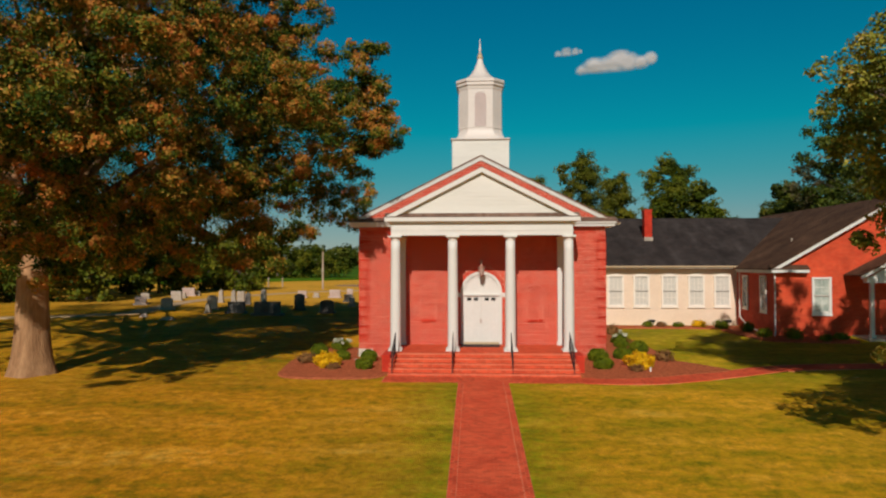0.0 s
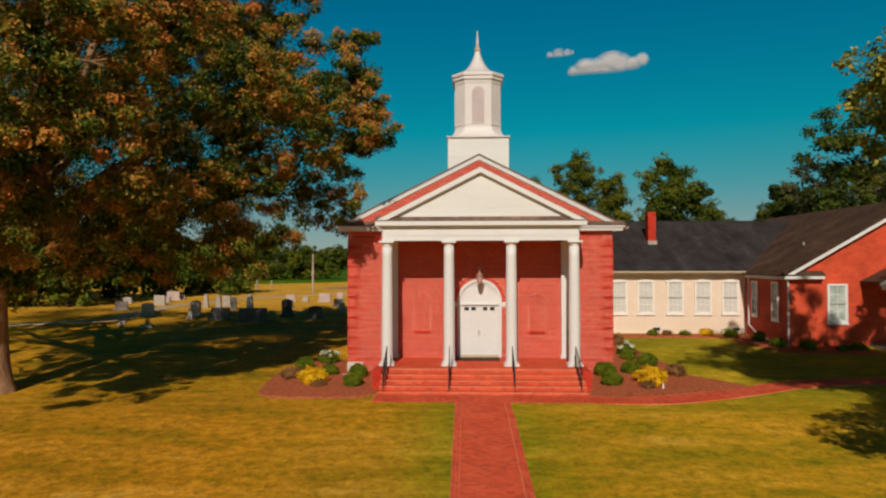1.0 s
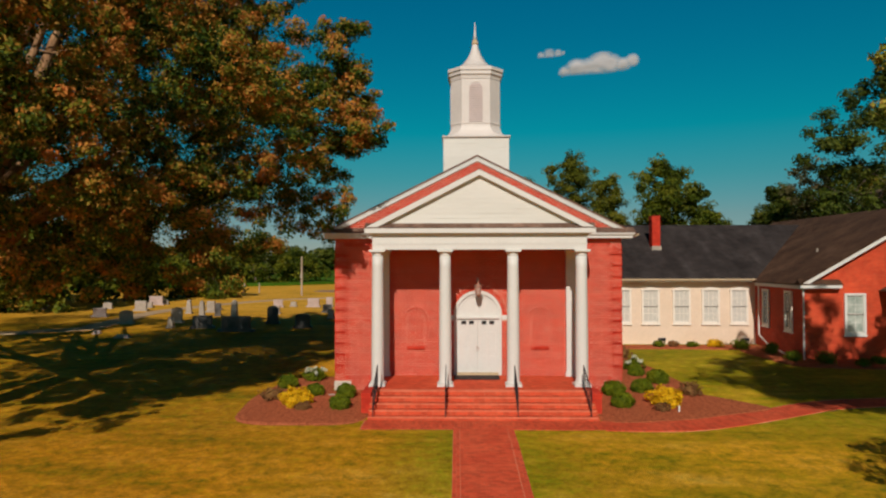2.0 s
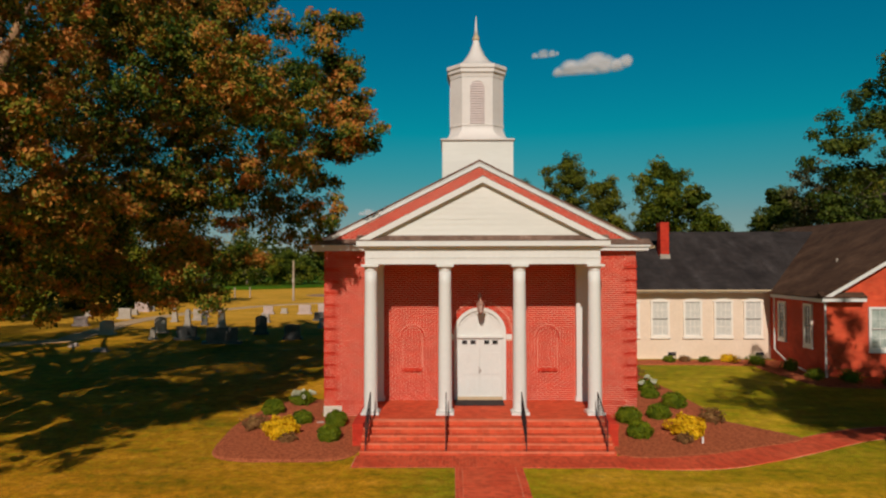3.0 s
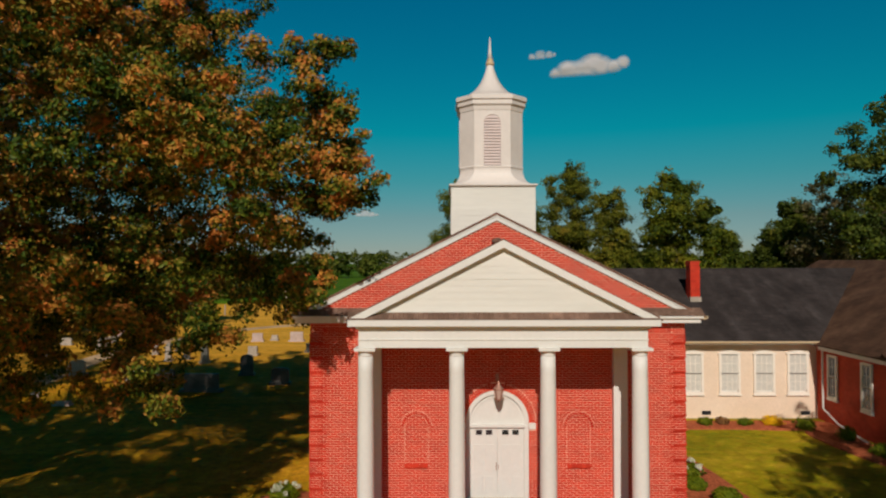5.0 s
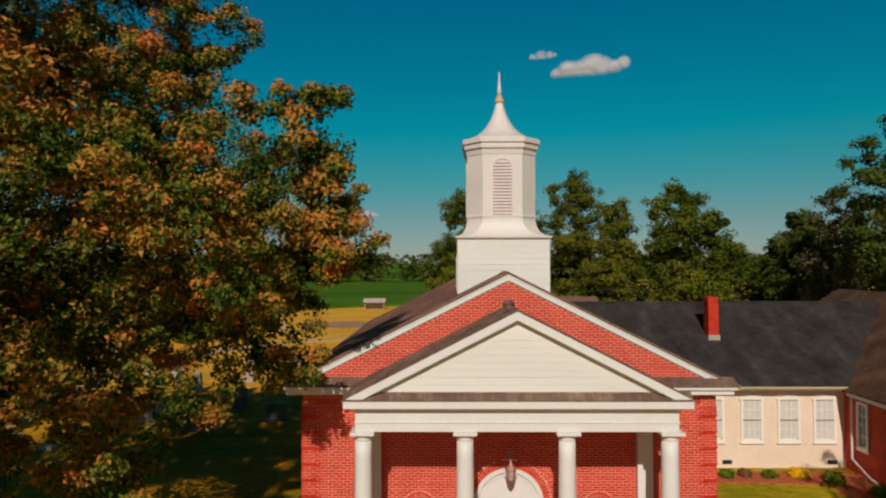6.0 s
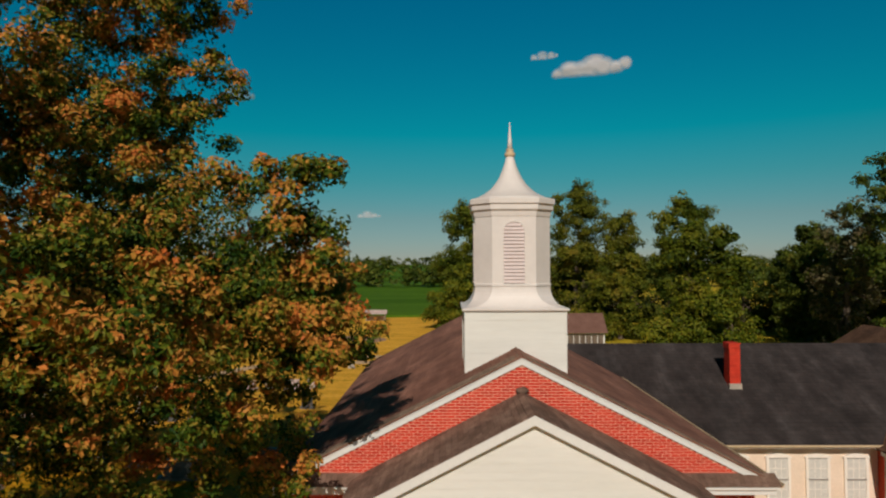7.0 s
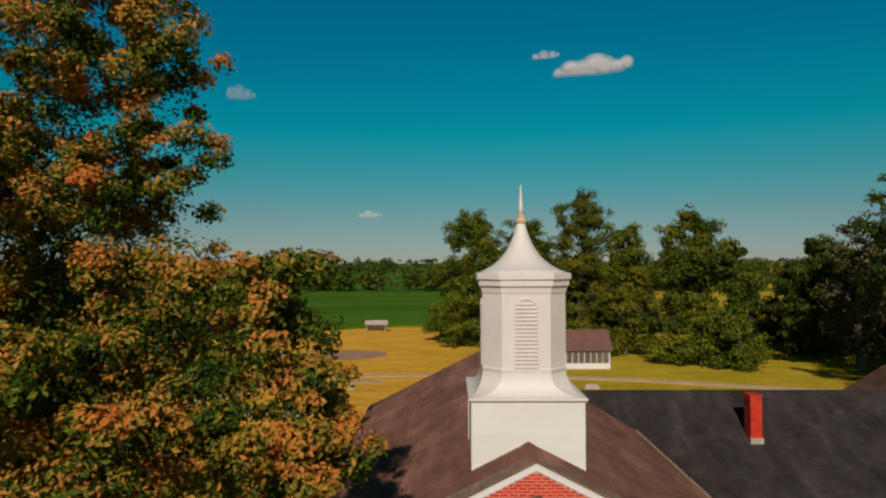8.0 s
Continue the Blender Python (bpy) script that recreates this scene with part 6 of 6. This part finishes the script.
def shrub(name, label, x, y, w, h, mat, seed, leaf=0.07, n=2600, rough=0.09, stems=True):
    """A clipped or loose bush: leaves over an uneven dome, with stems inside."""
    rng = np.random.default_rng(seed)
    w, h = w * 0.86, h * 0.74
    z0 = ground_z(x, y) + 0.03
    t = thing(name, (x, y, z0), label, "shrub")
    d = rng.normal(0, 1, (n, 3))
    d /= np.linalg.norm(d, axis=1, keepdims=True)
    lump = 1 + rough * (np.sin(d @ np.array((7.0, 4.0, 3.0)) + seed) + np.cos(d @ np.array((-4.0, 8.0, 5.0)) + 2 * seed)) * 0.7
    k = (0.72 + 0.22 * rng.random(n)) * lump
    p = np.array((x, y, z0 + h * 0.46)) + d * k[:, None] * np.array((w / 2, w / 2, h * 0.58))
    p[:, 2] = np.maximum(p[:, 2], z0 + 0.02)
    leaves("foliage", p, d, leaf, M[mat], t, rng, "", 0.25, 0.7)
    bm = bmesh.new()
    for i in range(6):
        a = 2 * math.pi * i / 6 + seed
        tube(bm, (x + 0.05 * math.cos(a), y + 0.05 * math.sin(a), z0 - 0.05), (x + w * 0.3 * math.cos(a), y + w * 0.3 * math.sin(a), z0 + h * 0.7), 0.018, 0.008, 5)
    part("stem_cluster", bm, M["bark_dark"], t)
    bm = bmesh.new()
    bmesh.ops.create_icosphere(bm, subdivisions=2, radius=1, matrix=Matrix.Translation((x, y, z0 + h * 0.44)) @ Matrix.Diagonal((w * 0.33, w * 0.33, h * 0.40, 1)))
    for v in bm.verts:
        v.co += 0.05 * noise.noise_vector(v.co * 4)
    part("shrub_core", bm, M[mat], t)
    return t


g1, g2, g3 = "rounded green boxwood shrub in the mulch bed", "golden-yellow shrub in the mulch bed", "dark green shrub in the mulch bed"
shrub("yellow_shrub", g2, -6.95, -2.55, 1.30, 0.95, "yellow_leaf", 1, 0.09, 2600, 0.26)
shrub("rusty_shrub", "small rusty-leaved shrub in the mulch bed", -6.55, -3.05, 0.70, 0.45, "brown_leaf", 2, 0.07, 800, 0.25)
shrub("green_shrub", g3, -7.95, 0.2, 1.05, 0.80, "box_leaf", 3)
shrub("green_shrub", g3, -6.55, -1.0, 0.95, 0.70, "box_leaf", 4)
shrub("boxwood_shrub", g1, -5.25, -1.35, 0.98, 0.82, "box_leaf", 5)
shrub("boxwood_shrub", g1, -5.2, -2.95, 0.98, 0.78, "box_leaf", 6)
shrub("rusty_shrub", "loose rusty-brown shrub in the mulch bed", -8.1, -1.6, 1.1, 0.65, "brown_leaf", 7, 0.08, 900, 0.3)
shrub("boxwood_shrub", g1, 5.40, -0.85, 1.15, 0.85, "box_leaf", 8)
shrub("boxwood_shrub", g1, 5.30, -2.55, 1.05, 0.80, "box_leaf", 9)
shrub("green_shrub", g3, 6.65, -0.35, 1.10, 0.80, "box_leaf", 10)
shrub("green_shrub", g3, 7.75, 1.1, 1.20, 0.85, "box_leaf", 11)
shrub("yellow_shrub", g2, 6.95, -2.4, 1.45, 0.95, "yellow_leaf", 12, 0.09, 2800, 0.28)
shrub("rusty_shrub", "small rusty-leaved shrub in the mulch bed", 6.6, -3.05, 0.70, 0.42, "brown_leaf", 13, 0.07, 800, 0.25)
shrub("rusty_shrub", "loose rusty-brown shrub in the mulch bed", 8.45, -0.8, 1.0, 0.75, "brown_leaf", 14, 0.08, 900, 0.3)
shrub("green_shrub", "low green shrub beside the church wall", 7.2, 2.4, 0.9, 0.6, "box_leaf", 15)
shrub("rusty_shrub", "loose shrub beside the church wall", 7.6, 6.2, 1.0, 0.8, "brown_leaf", 16, 0.08, 900, 0.3)
for x, y, w, h, m, sd in [(10.7, 10.2, 0.75, 0.5, "box_leaf", 20), (11.6, 10.4, 0.7, 0.42, "brown_leaf", 21), (12.6, 10.2, 0.8, 0.42, "box_leaf", 22), (13.9, 10.2, 1.1, 0.6, "yellow_leaf", 23), (15.0, 9.4, 1.1, 0.75, "box_leaf", 24),
                          (15.8, 7.6, 0.9, 0.85, "box_leaf", 25), (15.9, 5.6, 0.9, 0.7, "box_leaf", 26), (17.2, 5.1, 1.1, 0.8, "box_leaf", 27), (18.7, 4.6, 0.8, 0.45, "box_leaf", 28), (19.7, 5.0, 0.9, 0.5, "box_leaf", 29)]:
    shrub("foundation_shrub", "small foundation shrub beside the building wall", x, y, w, h, m, sd, 0.08, 900, 0.25)


def hydrangea(x, y, seed):
    t = shrub("hydrangea", "white-flowered hydrangea beside the church", x, y, 1.15, 0.75, "box_leaf", seed, 0.10, 900, 0.2)
    rng = np.random.default_rng(seed)
    z0 = ground_z(x, y) + 0.05
    for i in range(12):
        a, k = 2 * math.pi * rng.random(), 0.55 * rng.random() ** 0.5
        c = np.array((x + k * math.cos(a), y + k * math.sin(a) - 0.1, z0 + 0.70 - 0.5 * k))
        d = rng.normal(0, 1, (40, 3))
        d /= np.linalg.norm(d, axis=1, keepdims=True)
        leaves("flower_head", c + d * 0.07, d, 0.05, M["flower"], t, rng, "", 0.1, 0.9)


hydrangea(-7.15, 1.5, 71)
hydrangea(7.4, 3.5, 72)
bm = box(bmesh.new(), 7.12, 7.18, -3.25, -3.22, 0.03, 0.33, 0.004)
tagged(part("plant_marker", bm, M["white"]), "small white plant marker in the mulch", "plant marker")
bm = bmesh.new()
bmesh.ops.create_icosphere(bm, subdivisions=2, radius=0.3, matrix=Matrix.Translation((-5.95, -1.0, 0.1)) @ Matrix.Diagonal((1.2, 0.8, 0.5, 1)))
for v in bm.verts:
    v.co += 0.05 * noise.noise_vector(v.co * 5)
tagged(part("fieldstone", bm, M["granite_rose"]), "rough brownish fieldstone in the bed", "stone")


# ---- graves, poles, far buildings ----
def gravestone(x, y, w, h, mat, style, turn):
    z = ground_z(x, y)
    names = {"granite_light": "pale granite", "granite_rose": "rose granite", "granite_dark": "dark grey granite"}
    t = thing("gravestone", (x, y, z), "%s gravestone on the churchyard grass" % names[mat], "gravestone", "gravestones")
    bm = bmesh.new()
    box(bm, -w * 0.62, w * 0.62, -0.24, 0.24, -0.1, 0.18 if h > 0.4 else 0.06, 0.015)
    place = Matrix.Translation((x, y, z)) @ Matrix.Rotation(turn, 4, "Z")
    bmesh.ops.transform(bm, matrix=place, verts=bm.verts[:])
    part("plinth", bm, M[mat], t)
    bm = bmesh.new()
    b = 0.16 if h > 0.4 else 0.05
    if style == "arch":
        top = [(-w / 2, b), (w / 2, b), (w / 2, h * 0.82)] + [(w / 2 * math.cos(a), h * 0.82 + h * 0.18 * math.sin(a)) for a in np.linspace(0.25, math.pi - 0.25, 9)] + [(-w / 2, h * 0.82)]
        prism(bm, top, "y", -0.11, 0.11)
    elif style == "taper":
        prism(bm, [(-w / 2, b), (w / 2, b), (w * 0.33, h * 0.9), (0, h), (-w * 0.33, h * 0.9)], "y", -w * 0.28, w * 0.28)
    else:
        box(bm, -w / 2, w / 2, -0.13, 0.13, b, h, 0.03)
    bmesh.ops.transform(bm, matrix=place, verts=bm.verts[:])
    part("headstone", bm, M[mat], t)


L_, R_, D_ = "granite_light", "granite_rose", "granite_dark"
GRAVES = [(-26.6, 33.8, 0.5, 1.36, L_, "taper"), (-23.8, 30.0, 0.5, 1.5, L_, "taper"), (-25.1, 35.4, 0.8, 1.1, L_, "slab"), (-22.7, 30.9, 0.48, 1.2, D_, "arch"), (-20.5, 29.0, 0.6, 1.6, L_, "taper"),
          (-15.5, 23.6, 0.86, 1.45, D_, "arch"), (-20.5, 42.6, 1.0, 0.85, R_, "slab"), (-19.0, 43.4, 0.64, 0.57, L_, "slab"), (-16.6, 42.6, 1.26, 0.98, R_, "slab"), (-15.0, 43.4, 0.7, 1.05, R_, "slab"),
          (-23.7, 24.7, 0.9, 1.25, L_, "arch"), (-22.2, 20.3, 0.4, 0.9, L_, "taper"), (-19.8, 20.3, 1.4, 0.95, D_, "slab"), (-16.5, 18.1, 2.1, 1.1, D_, "slab"), (-12.3, 20.3, 1.1, 1.1, D_, "arch"),
          (-35.7, 46.1, 1.6, 1.05, R_, "slab"), (-32.9, 37.0, 1.2, 1.05, L_, "slab"), (-34.6, 41.9, 1.0, 0.6, L_, "slab"), (-35.0, 47.0, 0.57, 0.57, L_, "arch")]
GRAVES += [(-33.1, 30.0, 1.1, 0.84, R_, "slab"), (-25.9, 38.8, 1.0, 0.7, R_, "slab"), (-25.6, 16.6, 0.43, 0.24, R_, "slab"), (-22.7, 14.5, 0.8, 0.22, R_, "slab"), (-27.3, 23.6, 1.0, 1.1, L_, "arch"), (-11.8, 28.2, 0.5, 0.82, R_, "slab"),
           (-13.0, 54.9, 0.7, 0.4, L_, "slab"), (13.5, 55.3, 1.4, 0.5, R_, "slab"), (-38.0, 40.0, 0.9, 0.7, L_, "arch"), (-13.5, 35.0, 0.9, 0.8, D_, "slab"), (-18.0, 33.0, 0.8, 0.8, L_, "slab")]
grng = random.Random(9)
for g in GRAVES:
    gravestone(*g, grng.uniform(-0.12, 0.12))

pole = thing("utility_pole", (-23.7, 66, 0.5), "weathered wooden utility pole beyond the graves", "pole")
bm = bmesh.new()
tube(bm, (-23.7, 66, 0.3), (-23.7, 66, 6.3), 0.17, 0.13, 12)
part("shaft", bm, M["wood_pole"], pole)
boxed("meter_box", -23.86, -23.54, 65.76, 65.88, 3.1, 3.7, M["granite_light"], pole, bevel=0.02)
for x, y in ((-35.0, 74.3), (-32.6, 74.3)):
    bm = bmesh.new()
    tube(bm, (x, y, 0.4), (x, y, 2.1), 0.12, 0.11, 8)
    tagged(part("fence_post", bm, M["wood_pole"]), "short weathered post at the meadow's edge", "post")
bm = bmesh.new()
tube(bm, (26.6, 72.9, 0.4), (26.6, 72.9, 2.8), 0.11, 0.10, 8)
tagged(part("marker_post", bm, M["wood_pole"]), "pale post on the grass before the trees", "post")

shelter = thing("field_shelter", (-17.1, 113, 0.5), "small grey-roofed open shelter at the field's edge", "shelter")
for x in (-19.0, -15.2):
    for y in (112.4, 114.0):
        boxed("post", x - 0.08, x + 0.08, y - 0.08, y + 0.08, 0.4, 2.0, M["wood_pole"], shelter)
bm = bmesh.new()
prism(bm, [(111.9, 1.95), (113.2, 2.75), (114.5, 1.95), (113.2, 2.62)], "x", -19.4, -14.8)
part("roof", bm, M["granite_rose"], shelter, "greyish sheet roof")
boxed("back_panel", -18.9, -15.3, 113.9, 113.98, 0.5, 1.5, M["granite_rose"], shelter)

house = thing("white_house", (15.8, 70.5, 0.5), "small white building with a red-brown roof", "house")
boxed("wall", 11.2, 18.8, 68.2, 73.0, 0.3, 3.0, M["white"], house)
for i in range(9):
    boxed("window", 11.5 + i * 0.8, 12.2 + i * 0.8, 68.14, 68.21, 1.25, 2.75, M["bark_dark"], house, "dark porch window")
for s in (-1, 1):
    bm = bmesh.new()
    ya, yb = (67.7, 70.6) if s < 0 else (73.5, 70.6)
    prism(bm, [(ya, 2.95), (yb, 5.3), (yb, 5.4), (ya, 3.05)], "x", 10.9, 19.1)
    part("roof", bm, M["roof_red"], house, "red-brown metal roof")


# ---- clouds ----
def cloud_material(seed, thick):
    m = bpy.data.materials.new("cloud")
    m.use_nodes = True
    n, l = m.node_tree.nodes, m.node_tree.links
    n.clear()
    tc = n.new("ShaderNodeNewGeometry")
    nz = n.new("ShaderNodeTexNoise")
    nz.noise_dimensions = "4D"
    nz.inputs["W"].default_value = seed
    nz.inputs["Scale"].default_value, nz.inputs["Detail"].default_value, nz.inputs["Roughness"].default_value = 0.016, 7, 0.58
    l.new(tc.outputs["Position"], nz.inputs["Vector"])
    at = n.new("ShaderNodeAttribute")
    at.attribute_name = "body"
    ad = n.new("ShaderNodeMath")
    ad.operation = "MULTIPLY_ADD"
    ad.inputs[1].default_value = 1.5
    l.new(nz.outputs[0], ad.inputs[2])
    l.new(at.outputs["Fac"], ad.inputs[0])
    mr = n.new("ShaderNodeMapRange")
    mr.inputs["From Min"].default_value, mr.inputs["From Max"].default_value = 0.70, 1.75
    mr.inputs["To Max"].default_value = thick
    l.new(ad.outputs[0], mr.inputs[0])
    df = n.new("ShaderNodeBsdfDiffuse")
    df.inputs[0].default_value = (0.58, 0.53, 0.54, 1)
    tl = n.new("ShaderNodeBsdfTransparent")
    ms = n.new("ShaderNodeMixShader")
    l.new(mr.outputs[0], ms.inputs[0])
    l.new(tl.outputs[0], ms.inputs[1])
    l.new(df.outputs[0], ms.inputs[2])
    o = n.new("ShaderNodeOutputMaterial")
    l.new(ms.outputs[0], o.inputs[0])
    return m


def cloud(way_lo, way_hi, lobes, seed, thick=0.92):
    """A far cloud bank, thin at its edges; lobes of x, z, radius inside a unit frame."""
    eye, far = Vector((-2, -14, 14)), 4300
    a, b = Vector(way_lo), Vector(way_hi)
    mid = (a + b).normalized()
    right = Vector((mid.y, -mid.x, 0)).normalized()
    up = right.cross(mid)
    w = abs((b.normalized() - a.normalized()).dot(right)) * far
    h = abs((b.normalized() - a.normalized()).dot(up)) * far
    c = eye + mid * far
    nx, nz = 64, 32
    verts, body = [], []
    for j in range(nz + 1):
        for i in range(nx + 1):
            u, v = i / nx * 1.5 - 0.25, j / nz * 1.6 - 0.3
            p = c + right * (u - 0.5) * w * 0.92 + up * (v - 0.40) * h * 1.1
            k = max(1 - (((u - lx) / lr) ** 2 + ((v - lz) / (lr * 2.5)) ** 2) for lx, lz, lr in lobes)
            base = min(1.0, (v - 0.05 - 0.35 * max(u - 0.6, 0.0)) * 4)
            edge = min(1.0, 5 * min(i, nx - i) / nx, 5 * min(j, nz - j) / nz)
            full = max(-1.5, min(0.9, min(k, base))) - 2 * (1 - edge)
            verts.append(p - mid * (max(full, 0.0) ** 0.5 * h * (0.10 + 0.05 * noise.noise(Vector((u * 6, v * 3, seed))))))
            body.append(full)
    quads = [(j * (nx + 1) + i, j * (nx + 1) + i + 1, (j + 1) * (nx + 1) + i + 1, (j + 1) * (nx + 1) + i) for j in range(nz) for i in range(nx)]
    me = mesh_arrays("cloud", verts, quads)
    me.attributes.new("body", "FLOAT", "POINT").data.foreach_set("value", np.array(body, np.float32))
    me.polygons.foreach_set("use_smooth", [True] * len(quads))
    ob = attach("cloud", me, cloud_material(seed, thick))
    ob.visible_shadow = False
    return tagged(ob, "small white fair-weather cloud in a deep blue sky", "cloud", kind="structure")


cloud((0.1497, 0.9508, 0.2711), (0.2722, 0.9135, 0.3025), [(0.08, 0.22, 0.13), (0.24, 0.40, 0.18), (0.40, 0.30, 0.22), (0.55, 0.58, 0.20), (0.64, 0.50, 0.18), (0.80, 0.42, 0.13), (0.93, 0.56, 0.12)], 1.0)
cloud((0.1202, 0.9458, 0.3017), (0.1644, 0.9348, 0.3148), [(0.15, 0.30, 0.18), (0.45, 0.50, 0.25), (0.75, 0.48, 0.18), (0.95, 0.5, 0.10)], 2.0, 0.65)
cloud((-0.1481, 0.9866, 0.0682), (-0.1058, 0.9912, 0.0799), [(0.15, 0.25, 0.18), (0.42, 0.48, 0.26), (0.68, 0.34, 0.20), (0.90, 0.30, 0.12)], 3.0, 0.55)
cloud((-0.3335, 0.913, 0.235), (-0.2842, 0.9229, 0.2598), [(0.20, 0.42, 0.18), (0.45, 0.45, 0.24), (0.70, 0.34, 0.18), (0.90, 0.30, 0.12)], 4.0, 0.32)

# ---- pieces of the gable and the walk, one by one ----
shared = {}


def piece(name, row, mat, parent):
    """One block on a mesh that it shares with others of its size."""
    x0, x1, y0, y1, z0, z1 = row
    key = (name, round(x1 - x0, 3), round(y1 - y0, 3), round(z1 - z0, 3))
    if key not in shared:
        me = boxes_mesh(name, [(-key[1] / 2, key[1] / 2, -key[2] / 2, key[2] / 2, -key[3] / 2, key[3] / 2)])
        me.materials.append(mat)
        shared[key] = me
    ob = new(name, shared[key])
    ob.parent = parent
    root = Vector(parent.location) if parent.type == "EMPTY" else Vector()
    ob.matrix_parent_inverse = Matrix.Translation(-root)
    ob.location = ((x0 + x1) / 2, (y0 + y1) / 2, (z0 + z1) / 2)
    return ob


for r in nearest:
    piece("brick", r, M["brick"], church)
for r in near_walk:
    piece("paver", r, M["paver"], walkway)
